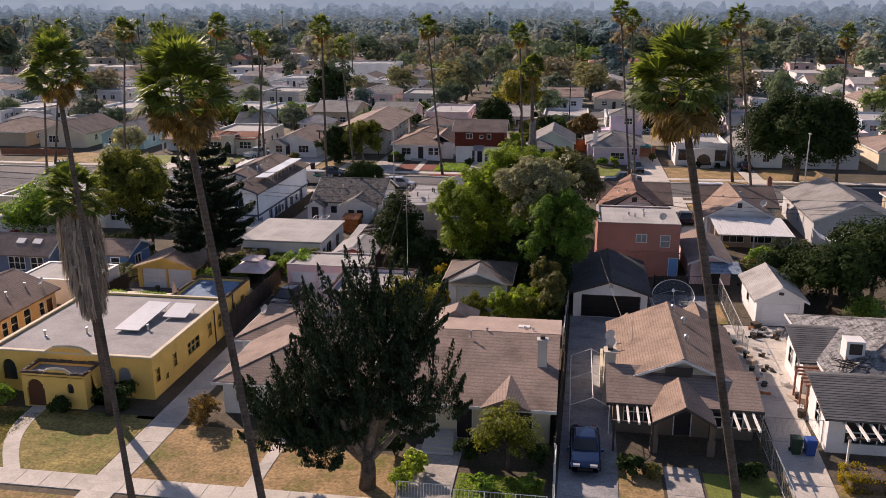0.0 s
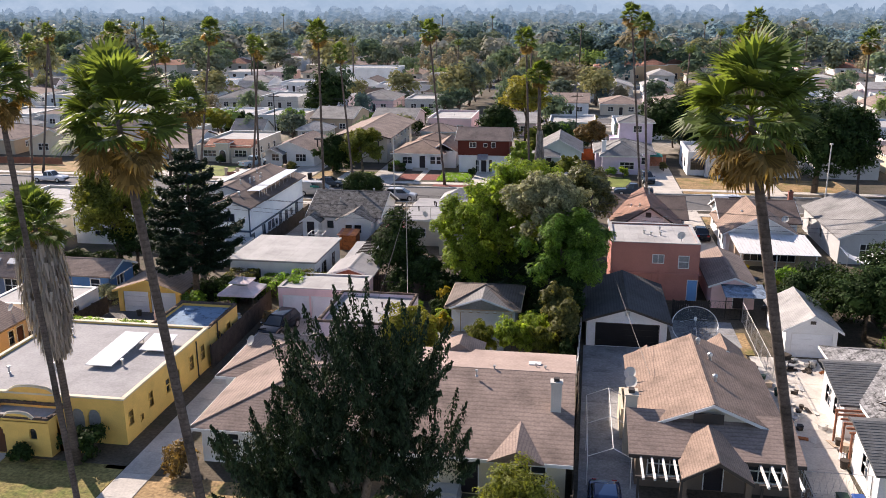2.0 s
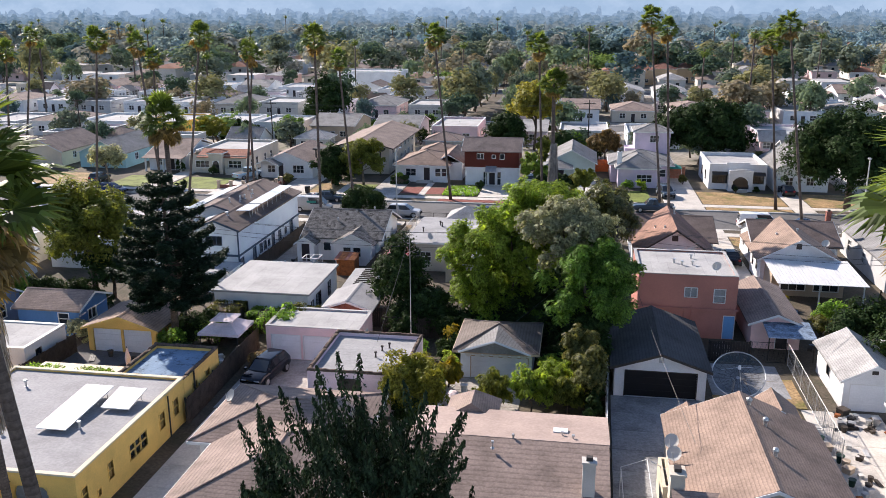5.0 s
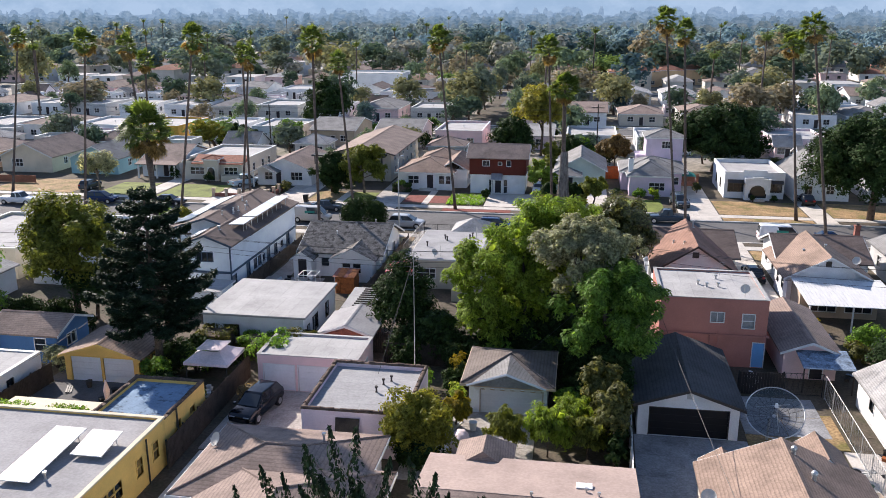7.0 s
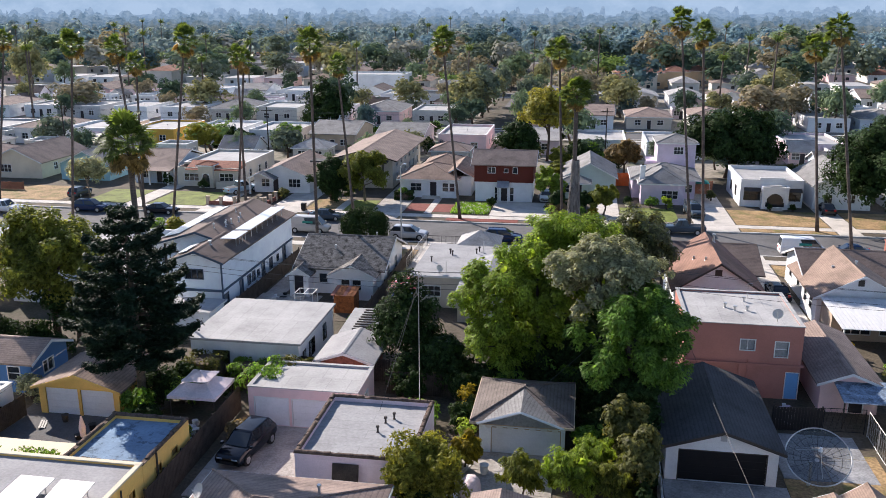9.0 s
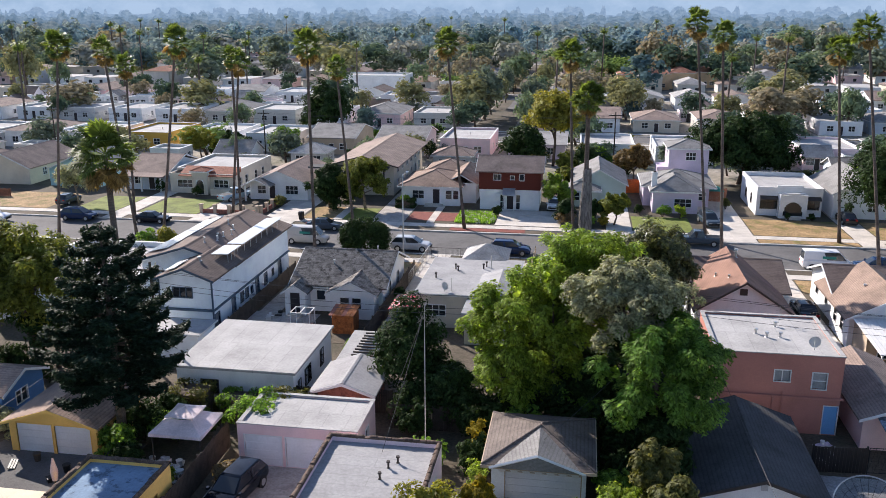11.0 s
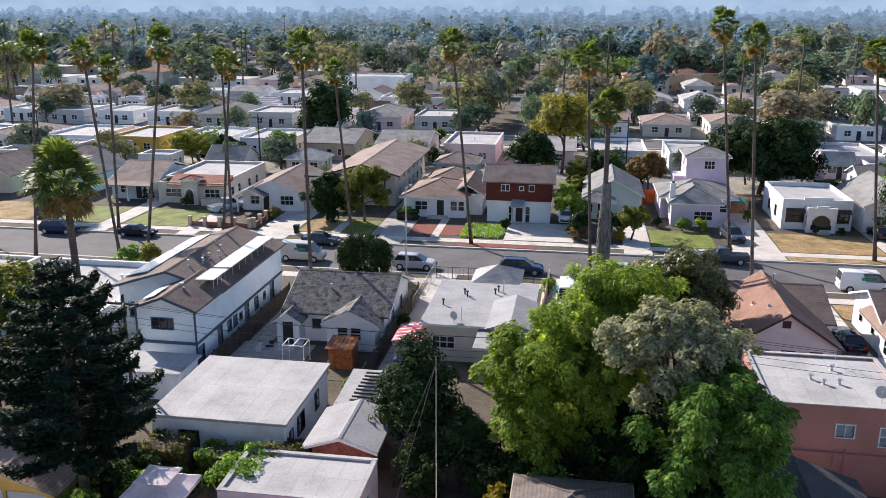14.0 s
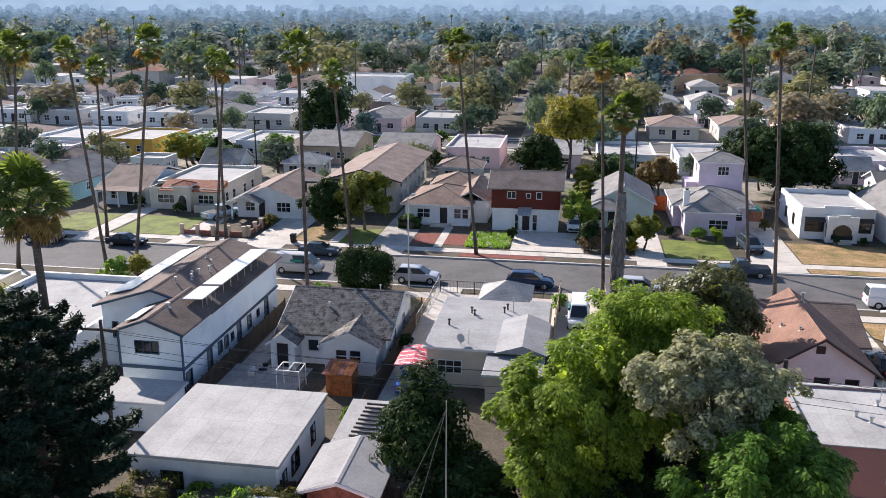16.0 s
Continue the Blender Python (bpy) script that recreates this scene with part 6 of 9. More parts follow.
def shrub(x, y, radii, mat, label, n=1500, leaf=0.13, seed=1, clumps=14, csize=0.5, cat="shrub", name="shrub", inner=0.3, low=-0.5):
    r = np.random.default_rng(seed)
    t = thing(name, (x, y, 0), label, cat)
    p, e, c = crown_points(r, radii, n, clumps, csize, 1.0, inner, low)
    p[:, 2] += radii[2] * 0.78
    p[:, 2] = np.maximum(p[:, 2], 0.03)
    quads("foliage", leaf_quads(r, p, e + r.normal(scale=0.6, size=e.shape), leaf), mat).parent = t
    bm = bmnew()
    for k in range(5):
        a = k * 1.3
        tube(bm, [(0.05 * math.cos(a), 0.05 * math.sin(a), -0.05), (radii[0] * 0.4 * math.cos(a), radii[1] * 0.4 * math.sin(a), radii[2])], [0.04, 0.015], 5)
    part("stem", bm, "bark", t, local=True)
    return t


def hedge(x0, y0, x1, y1, h, mat, label, n=3000, leaf=0.1, seed=1, dome=0.0):
    """A clipped hedge: leaves on a rounded block over a woody core."""
    r = np.random.default_rng(seed)
    t = thing("hedge", ((x0 + x1) / 2, (y0 + y1) / 2, 0), label, "hedge")
    hx, hy = (x1 - x0) / 2, (y1 - y0) / 2
    e = r.normal(size=(n, 3))
    e /= np.linalg.norm(e, axis=1, keepdims=True)
    pw = 0.45
    q = np.sign(e) * np.abs(e) ** pw
    q /= np.maximum(np.abs(q).max(1, keepdims=True), 1e-6) * (1 + 0.15 * (np.linalg.norm(q, axis=1, keepdims=True) - 1))
    p = q * np.array([hx, hy, h / 2]) * r.uniform(0.9, 1.03, n)[:, None] + np.array([0, 0, h / 2])
    quads("foliage", leaf_quads(r, p, e + r.normal(scale=0.5, size=e.shape), leaf), mat).parent = t
    bm = bmnew()
    box(bm, -hx * 0.8, -hy * 0.8, 0, hx * 0.8, hy * 0.8, h * 0.85)
    part("core", bm, "bark", t, local=True)
    return t


def tufted_tree():
    """The big dark conifer in a front garden: one broad mass of short upright tufts on forked grey limbs."""
    r = np.random.default_rng(5)
    t = thing("conifer", (-6.3, 32.3, 0), "tall broad dark green conifer with upright tufts on a forked trunk", "tree")
    lumps = [(-0.1, 0, 9.0, 3.0, 2.7, 3.0), (2.3, 0.3, 9.4, 1.7, 1.8, 2.6), (-4.3, -0.2, 5.4, 2.6, 2.2, 2.1), (-2.4, -0.6, 2.8, 1.5, 1.3, 1.7), (-5.1, 0.0, 3.5, 2.0, 1.8, 1.7), (0.5, -0.5, 5.9, 2.3, 2.0, 1.7), (-0.6, 0.4, 4.6, 1.9, 1.7, 1.4), (3.7, 0.0, 5.8, 2.0, 1.8, 1.5), (-1.6, -0.3, 7.0, 2.4, 2.3, 1.9), (-1.7, -0.6, 3.6, 1.7, 1.4, 1.4), (2.0, 0.2, 7.4, 1.6, 1.7, 1.6), (0.4, 0.6, 10.9, 1.7, 1.5, 1.6), (3.1, 0.3, 10.0, 1.1, 1.2, 1.7), (-3.4, 0.0, 3.0, 1.6, 1.4, 1.2), (2.9, -0.3, 4.6, 1.3, 1.2, 1.2), (-2.5, 0.0, 9.3, 1.1, 1.1, 1.7)]
    pts, tip, lean = [], [], []
    for cx, cy, cz, rx, ry, rz in lumps:
        size = np.array([rx, ry, rz])
        # outer tufts: cones that curve upwards and outwards
        m = int(6.5 * (rx * ry * rz) ** 0.667)
        d = r.normal(size=(m, 3))
        d /= np.linalg.norm(d, axis=1, keepdims=True)
        c = np.array([cx, cy, cz]) + d * size * r.uniform(0.68, 1.0, m)[:, None]
        up = 0.6 * d + np.array([0, 0, 0.8])
        high = r.uniform(1.2, 2.2, m) * np.where(d[:, 2] > 0.25, 1.15, 0.85)
        wide = r.uniform(0.28, 0.5, m)
        k = np.repeat(np.arange(m), 300)
        h, a = r.random(len(k)) ** 1.05, r.uniform(0, math.tau, len(k))
        w = wide[k] * (1 - h) ** 0.65 * np.clip(0.5 + 3 * h, 0, 1) * (1 + 0.55 * np.sin(h * 13 + 3 * a + k)) * np.sqrt(r.uniform(0.45, 1.0, len(k)))
        ring = np.stack([np.cos(a), np.sin(a), 0 * a], 1)
        pts.append(c[k] + ring * w[:, None] + up[k] * ((h - 0.25) * high[k])[:, None])
        tip.append(ring + np.array([0, 0, 0.35]) + r.normal(scale=0.22, size=(len(k), 3)))
        lean.append(0.8 * ring + np.array([0, 0, 1.0]) + r.normal(scale=0.3, size=(len(k), 3)))
        # the dense dark inside
        n = int(450 * (rx * ry * rz) ** 0.667)
        e = r.normal(size=(n, 3))
        e /= np.linalg.norm(e, axis=1, keepdims=True)
        pts.append(np.array([cx, cy, cz]) + e * size * r.uniform(0.3, 0.7, n)[:, None])
        tip.append(e + r.normal(scale=0.4, size=e.shape))
        lean.append(np.array([0, 0, 1.0]) + r.normal(scale=0.4, size=e.shape))
    quads("crown", leaf_quads(r, np.concatenate(pts), np.concatenate(tip), 0.092, 0.42, np.concatenate(lean)), "l_dark").parent = t
    bm = bmnew()
    tube(bm, [(0, 0, -0.1), (0.1, 0, 1.2), (0.0, 0.1, 2.4)], [0.5, 0.42, 0.38], 10)
    part("trunk", bm, "bark", t, local=True, smooth=True)
    for d in ((-1.2, 0.2, 7.5), (1.0, -0.2, 7.8), (0.2, 0.9, 9.5), (2.8, 0.3, 4.9), (-3.8, 0, 5.2), (-1.8, -1.2, 6.5), (1.0, 1.2, 7.5)):
        bm = bmnew()
        tube(bm, [(0, 0.05, 1.5), (d[0] * 0.45, d[1] * 0.5, 1.6 + (d[2] - 1.6) * 0.4), d], [0.24, 0.17, 0.06], 7)
        part("limb", bm, "palebark", t, local=True, smooth=True)


def tiered_pine():
    """A tall pine with spreading whorls of branches."""
    r = np.random.default_rng(9)
    t = thing("pine", (-29.6, 65.0, 0), "tall dark tiered pine with spreading branches", "tree")
    bm = bmnew()
    tube(bm, [(0, 0, -0.1), (0.05, 0, 5), (0, 0, 10), (0, 0, 14.6)], [0.32, 0.26, 0.16, 0.03], 9)
    pts, ways = [], []
    z = 4.3
    while z < 14.3:
        f = (z - 2.6) / 12.0
        reach = 6.0 * (1 - f) ** 0.68 * r.uniform(0.82, 1.12) * (0.62 if z < 6.0 else 1.0) + 0.35
        m = int(8 - 2 * f)
        a0 = r.uniform(0, math.tau)
        for k in range(m):
            a, L = a0 + k * math.tau / m + r.uniform(-0.25, 0.25), reach * r.uniform(0.7, 1.12)
            d = np.array([math.cos(a), math.sin(a), 0])
            def along(s):
                return np.outer(s * L, d) + np.stack([0 * s, 0 * s, z + L * (0.06 * s - 0.14 * s**2 + 0.24 * s**4)], 1)
            q = along(np.array([0, 0.5, 1.0]))
            tube(bm, [tuple(v) for v in q], [0.07, 0.05, 0.015], 5)
            n = int(400 * L)
            s = r.uniform(0.22, 1.03, n) ** 0.85
            side = np.cross(d, [0, 0, 1])
            spread = r.normal(scale=1, size=n) * (0.34 - 0.12 * s) * (0.6 + 0.1 * L)
            p = along(s) + np.outer(spread, side) + np.stack([0 * s, 0 * s, r.normal(0.08, 0.14, n)], 1)
            pts.append(p)
            ways.append(np.stack([r.normal(scale=0.5, size=n), r.normal(scale=0.5, size=n), np.ones(n)], 1))
        z += r.uniform(0.85, 1.2)
    p, w = np.concatenate(pts), np.concatenate(ways)
    quads("needles", leaf_quads(r, p, w, 0.16, 0.32), "l_pine").parent = t
    part("trunk", bm, "bark", t, local=True, smooth=True)


def frond(r, stalk=1.0, fan=1.02, blades=30, droop=0.42):
    """One fan leaf along +x: a stalk and blades that part at their tips."""
    qs = [[(0, -0.03, 0), (stalk, -0.018, 0.0), (stalk, 0.018, 0.0), (0, 0.03, 0)], [(0, 0, -0.03), (stalk, 0, -0.018), (stalk, 0, 0.018), (0, 0, 0.03)]]
    for k in range(blades):
        a = radians(-105 + 210 * (k + 0.5) / blades) + r.uniform(-0.04, 0.04)
        ln = fan * (0.8 + 0.2 * math.cos(a)) * r.uniform(0.9, 1.06)
        d, s = np.array([math.cos(a), math.sin(a)]), np.array([-math.sin(a), math.cos(a)])
        w = fan * 0.07
        c = np.array([stalk, 0])
        fold = 0.05 * (1 if k % 2 else -1) + 0.12 * abs(math.sin(a))
        m = c + d * ln * 0.62
        tip = c + d * ln
        z1, z2 = fold * fan, fold * fan - droop * fan * r.uniform(0.6, 1.3) * 0.5
        qs.append([(*c, 0), (*(m - s * w), z1 - 0.02), (*m, z1 + 0.01), (*(m + s * w), z1 - 0.02)])
        qs.append([(*(m - s * w), z1 - 0.02), (*(m + (tip - m) * 0.55 - s * w * 0.4), (z1 + z2) / 2), (*tip, z2), (*m, z1 + 0.01)])
        qs.append([(*m, z1 + 0.01), (*tip, z2), (*(m + (tip - m) * 0.55 + s * w * 0.4), (z1 + z2) / 2), (*(m + s * w), z1 - 0.02)])
    return np.array(qs)


FR = np.random.default_rng(21)
FRONDS = [frond(FR) for _ in range(3)]
FROND_MESH = {}


def frond_ob(kind, i):
    if (kind, i) not in FROND_MESH:
        ob = quads("frond", FRONDS[i], kind)
        FROND_MESH[kind, i] = ob.data
        bpy.data.objects.remove(ob)
    return new("frond", FROND_MESH[kind, i])


def frond_turns(seed, live=21, dead=9):
    r = np.random.default_rng(seed)
    out = []
    for k in range(live + dead):
        f = k / (live + dead)
        el = math.degrees(math.asin(0.99 - 1.93 * f)) + r.uniform(-9, 9) - (10 if k >= live else 0)
        out.append((k * 137.5 + r.uniform(-18, 18), el, r.uniform(-32, 32), r.uniform(0.84, 1.14) * (0.9 if f > 0.8 else 1), k >= live + (-4 if r.random() < 0.3 else 0)))
    return out


def palm_trunk(t, base, top, r0, lean=0.0):
    bm = bmnew()
    d = Vector(top) - Vector(base)
    pts = [Vector(base) + d * f + Vector((lean * math.sin(f * math.pi), 0, 0)) for f in [k / 10 for k in range(11)]]
    rad = [r0 * 1.5, r0 * 1.08] + [r0 * (1.02 - 0.28 * k / 10) for k in range(2, 10)] + [r0 * 0.42]
    tube(bm, [tuple(p) for p in pts], rad, 10)
    part("trunk", bm, "palmbark", t, smooth=True)


def palm(base, top, label, near=False, seed=1, r0=0.22, size=1.0, skirt=0.0, lean=0.0, live=38, dead=8, group="street palms"):
    """A tall fan palm: slim trunk, round head of fan fronds, dead ones hanging below."""
    t = thing("palm", (base[0], base[1], 0), label, "palm", group)
    palm_trunk(t, (base[0], base[1], -0.05), top, r0, lean)
    loc = Vector(top) - Vector((base[0], base[1], 0))
    turns = frond_turns(seed, live, dead)
    if near:
        for k, (az, el, roll, s, is_dead) in enumerate(turns):
            ob = frond_ob("l_dead" if is_dead else "l_palm", k % 3)
            s *= 0.85 if is_dead else 1.0
            ob.parent = t
            drop = Vector((0, 0, -0.9 * (k / len(turns)) + 0.25))
            ob.matrix_basis = Matrix.Translation(loc + drop) @ pose(0, 0, 0, 0, 0, az) @ pose(0, 0, 0, 0, -el, 0) @ pose(0, 0, 0, roll) @ Matrix.Scale(s * size, 4)
    else:
        live_q, dead_q = [], []
        for k, (az, el, roll, s, is_dead) in enumerate(turns):
            m = pose(0, 0, 0, 0, 0, az) @ pose(0, 0, 0, 0, -el, 0) @ pose(0, 0, 0, roll) @ Matrix.Scale(s * size, 4)
            a = np.array(m.to_3x3())
            q = FRONDS[k % 3] @ a.T + np.array(loc) + np.array([0, 0, -0.9 * (k / len(turns)) + 0.25])
            (dead_q if is_dead else live_q).append(q)
        quads("crown", np.concatenate(live_q), "l_palm").parent = t
        quads("dead_fronds", np.concatenate(dead_q), "l_dead").parent = t
    if skirt:
        r = np.random.default_rng(seed + 50)
        n = 4200
        f = r.random(n)
        z = top[2] - 0.6 - skirt * f
        u = (z - 0) / top[2]
        cx, cy = (top[0] - base[0]) * u, (top[1] - base[1]) * u
        a = r.uniform(0, math.tau, n)
        rad = r0 + r.uniform(0.15, 1.0, n) * (0.85 + 0.4 * np.sin(f * 3.6) - 0.2 * f)
        p = np.stack([cx + rad * np.cos(a), cy + rad * np.sin(a), z], 1)
        hang = np.stack([0.25 * np.cos(a) * r.uniform(-0.3, 1, n), 0.25 * np.sin(a) * r.uniform(-0.3, 1, n), -r.uniform(0.5, 1.2, n)], 1)
        side = np.stack([-np.sin(a), np.cos(a), 0 * a], 1) * r.uniform(0.03, 0.11, n)[:, None]
        quads("dead_skirt", np.stack([p - side, p + side, p + hang + side * 0.3, p + hang - side * 0.3], 1), "l_skirt").parent = t
    return t


# near palms
palm((-18.2, 28.2), (-19.6, 28.2, 23.4), "very tall slim fan palm by the kerb", True, 11, 0.155, 0.84, live=29, dead=14)
palm((-25.3, 38.5), (-26.0, 38.5, 14.9), "fan palm with a long grey skirt of dead fronds", True, 12, 0.24, 1.04, 6.6, live=30, dead=12)
palm((-5.3, 17.2), (-8.2, 17.2, 23.5), "tall fan palm with a full green head", True, 13, 0.16, 0.9, live=29, dead=13)
palm((12.5, 17.8), (7.6, 17.8, 23.8), "tall leaning fan palm with yellowing lower fronds", True, 14, 0.17, 0.9, live=27, dead=17)
palm((-29.8, 67.2), (-30.3, 67.6, 18.3), "fan palm with a broad open head behind a dark pine", True, 15, 0.24, 1.1, live=32, dead=11)
# palms along the far street
palm((-1.2, 111.0), (-1.4, 110.2, 18.0), "fan palm with a thick shaggy grey trunk", True, 16, 0.3, 1.0)
far_palms = [((-2.3, 111.6), (-3.5, 113.6, 22.3)), ((13.4, 124.6), (10.8, 126.6, 25.4)), ((13.4, 111.4), (11.7, 112.4, 24.4)), ((28.9, 124.8), (26.0, 123.8, 22.6)),
             ((29.3, 111.4), (25.8, 113.6, 24.8)), ((-84, 124.8), (-82, 128, 22.9)), ((-64, 111.5), (-62.3, 113.2, 23.0)), ((-53.6, 111.4), (-57.0, 113.8, 22.4)),
             ((-61.5, 125.0), (-60.3, 124.4, 20.0)), ((-50.6, 111.6), (-47.4, 112.6, 23.4)), ((-46.2, 125.0), (-44.9, 122.0, 21.2)), ((-47.6, 125.4), (-45.6, 126.0, 20.4)),
             ((-29.2, 103.6), (-28.5, 101.6, 23.5)), ((-30.8, 124.8), (-32.4, 124.8, 19.9)), ((-16.2, 124.7), (-18.5, 124.6, 23.0)), ((44, 124.8), (43, 124.6, 22)), ((-77, 111.5), (-75, 112, 21.5))]
for i, (b, c) in enumerate(far_palms):
    palm(b, c, "very tall slim fan palm in the parkway", False, 30 + i, 0.17, 0.84 + 0.1 * math.sin(i * 2.3), live=24, dead=6)
# the shaggy trunk
r9 = np.random.default_rng(77)
q9 = r9.random(1600)
a9 = r9.uniform(0, math.tau, 1600)
w9 = 0.4 + 0.26 * np.sin(np.clip(q9 * 1.1, 0, 1) * math.pi) * r9.uniform(0.4, 1, 1600)
p9 = np.stack([w9 * np.cos(a9), w9 * np.sin(a9) - 0.4 * q9, 0.3 + 10.4 * q9], 1)
s9 = np.stack([-np.sin(a9), np.cos(a9), 0 * a9], 1) * 0.1
h9 = np.stack([0.1 * np.cos(a9), 0.1 * np.sin(a9), -r9.uniform(0.5, 1.1, 1600)], 1)
sk = quads("shaggy_bark", np.stack([p9 - s9, p9 + s9, p9 + h9 + s9 * 0.4, p9 + h9 - s9 * 0.4], 1), "l_shag")
sk.parent = [o for o in bpy.data.objects if o.name.startswith("palm") and abs(o.location.x + 1.2) < 0.01 and abs(o.location.y - 111) < 0.01][0]

tufted_tree()
tiered_pine()
tree(-1.1, 76.2, 8.3, (3.8, 3.3, 3.9), "l_bright", "broad bright green feathery-leaved tree", 48000, 0.13, 85, 0.27, 101, trunk=0.35, limbs=14, inner=0.6, ratio=0.42, droop=0.15, core=40, level=1.0)
tree(-5.6, 72.6, 6.2, (3.0, 2.8, 4.4), "l_bright", "second bright green feathery-leaved tree", 46000, 0.13, 74, 0.27, 102, trunk=0.25, inner=0.6, ratio=0.42, droop=0.15, core=40, level=1.0, low=-0.95)
tree(1.3, 70.0, 9.1, (3.8, 2.6, 3.7), "l_grey", "silvery grey-green dense tree", 36000, 0.12, 75, 0.28, 103, trunk=0.3, limbs=10, inner=0.55, core=40, level=0.5)
tree(2.8, 66.0, 6.7, (3.2, 2.4, 3.0), "l_green", "dense green ash-leaved tree over a garage", 40000, 0.13, 55, 0.31, 104, trunk=0.28, inner=0.5, ratio=0.42, droop=0.15, core=40, level=1.0, low=-0.8)
tree(3.9, 68.6, 6.9, (3.2, 1.8, 2.2), "l_green", "green branch-heavy tree beside a dark garage roof", 18000, 0.13, 34, 0.34, 105, trunk=0.15, ratio=0.42, droop=0.15, inner=0.5, level=1.0)
tree(4.6, 93.4, 5.6, (3.7, 3.5, 3.4), "l_gloss", "round glossy dark evergreen tree", 24000, 0.15, 60, 0.3, 106, trunk=0.28, inner=0.55)
# dark filler crowns stand in for the black shade under the taller trees
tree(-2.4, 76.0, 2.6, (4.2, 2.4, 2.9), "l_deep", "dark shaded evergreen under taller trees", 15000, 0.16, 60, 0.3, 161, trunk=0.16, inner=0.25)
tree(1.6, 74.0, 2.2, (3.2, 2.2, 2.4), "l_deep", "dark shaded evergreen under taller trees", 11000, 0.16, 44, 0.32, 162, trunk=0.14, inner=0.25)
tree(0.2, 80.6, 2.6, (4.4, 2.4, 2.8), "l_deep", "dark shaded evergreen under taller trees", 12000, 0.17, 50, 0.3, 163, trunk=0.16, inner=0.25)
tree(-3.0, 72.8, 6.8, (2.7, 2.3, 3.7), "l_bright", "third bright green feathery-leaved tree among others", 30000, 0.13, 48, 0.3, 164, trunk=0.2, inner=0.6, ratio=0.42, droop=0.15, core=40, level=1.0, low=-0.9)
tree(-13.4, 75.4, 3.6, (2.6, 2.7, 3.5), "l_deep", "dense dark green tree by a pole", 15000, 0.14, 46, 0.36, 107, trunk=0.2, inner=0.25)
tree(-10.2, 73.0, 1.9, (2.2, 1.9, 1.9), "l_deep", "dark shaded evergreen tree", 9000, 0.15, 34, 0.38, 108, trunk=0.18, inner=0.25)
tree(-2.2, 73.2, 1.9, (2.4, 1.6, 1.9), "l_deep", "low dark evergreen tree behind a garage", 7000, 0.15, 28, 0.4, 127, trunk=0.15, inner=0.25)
tree(0.4, 90.0, 3.6, (4.4, 3.2, 3.4), "l_green", "green tree beside a driveway", 12000, 0.16, 44, 0.36, 128, trunk=0.2, inner=0.25)
tree(-43.0, 76.0, 6.7, (5.1, 4.2, 4.9), "l_leafy", "broad olive-green tree with sunlit top", 26000, 0.17, 70, 0.28, 109, trunk=0.32, inner=0.55)
tree(-54, 76, 4.2, (3.8, 3.6, 3.8), "l_green", "green leafy tree in a rear yard", 11000, 0.17, 40, 0.36, 110, trunk=0.22)
tree(-41.5, 76.4, 3.0, (3.4, 2.4, 2.8), "l_deep", "dark shaded tree behind a garage", 9000, 0.16, 34, 0.38, 129, trunk=0.2, inner=0.25)
shrub(-8.4, 56.2, (2.7, 2.0, 2.7), "l_lime", "tall dense yellow-green rounded bush", 30000, 0.11, 111, 110, 0.3)
shrub(-8.2, 55.2, (1.6, 1.2, 1.2), "l_deep", "dark shaded bush below a taller one", 7000, 0.11, 191, 40, 0.4)
tree(2.6, 61.4, 3.2, (1.6, 1.4, 2.3), "l_olive", "slender olive-green tree with pale thin trunks", 9000, 0.12, 60, 0.28, 192, "palebark", trunk=0.09, inner=0.3)
tree(27.4, 66.0, 3.6, (3.7, 3.4, 3.6), "l_deep", "dark glossy citrus tree in a rear yard", 15000, 0.14, 50, 0.35, 112, trunk=0.2, inner=0.3)
tree(32.0, 70.0, 3.9, (4.3, 3.8, 3.8), "l_deep", "dark green rear-yard tree", 14000, 0.16, 48, 0.35, 113, trunk=0.22, inner=0.3)
tree(24.6, 72.2, 2.3, (2.5, 2.2, 2.2), "l_deep", "small green rear-yard tree", 8000, 0.14, 32, 0.38, 114, trunk=0.14)
tree(1.4, 35.2, 2.2, (2.0, 1.8, 1.7), "l_leafy", "small round green tree in a front garden", 7000, 0.09, 36, 0.36, 115, trunk=0.12)
tree(38.5, 126.5, 7.2, (9.4, 7.2, 7.0), "l_deep", "very large dark green spreading tree", 60000, 0.21, 150, 0.24, 116, trunk=0.5, limbs=10, inner=0.5, core=16)
tree(23.0, 160, 5.6, (9.0, 6.4, 6.2), "l_deep", "large dark green rounded tree behind a white house", 40000, 0.24, 110, 0.25, 117, trunk=0.4, inner=0.45, core=14)
tree(-6.8, 172, 8.4, (5.4, 4.8, 5.6), "l_gold", "tall yellow-green autumn tree", 16000, 0.25, 90, 0.24, 119, trunk=0.3)
tree(-11.0, 160, 5.2, (4.5, 3.6, 4.2), "l_deep", "dark tree below a yellow one", 7000, 0.24, 36, 0.36, 120, trunk=0.25)
tree(-36.6, 133.6, 2.9, (3.5, 2.4, 3.4), "l_deep", "dark green front-garden tree", 16000, 0.17, 44, 0.34, 121, trunk=0.2, inner=0.3, low=-0.95)
tree(-31.4, 133.4, 4.3, (3.9, 2.8, 3.7), "l_leafy", "leafy green front-garden tree with a pale trunk", 20000, 0.16, 54, 0.3, 122, "palebark", trunk=0.22, inner=0.45, low=-0.8)
tree(-72.4, 129.4, 3.7, (3.1, 2.7, 2.4), "l_grey", "small pale green street tree", 6000, 0.17, 32, 0.36, 123, "palebark", trunk=0.14)
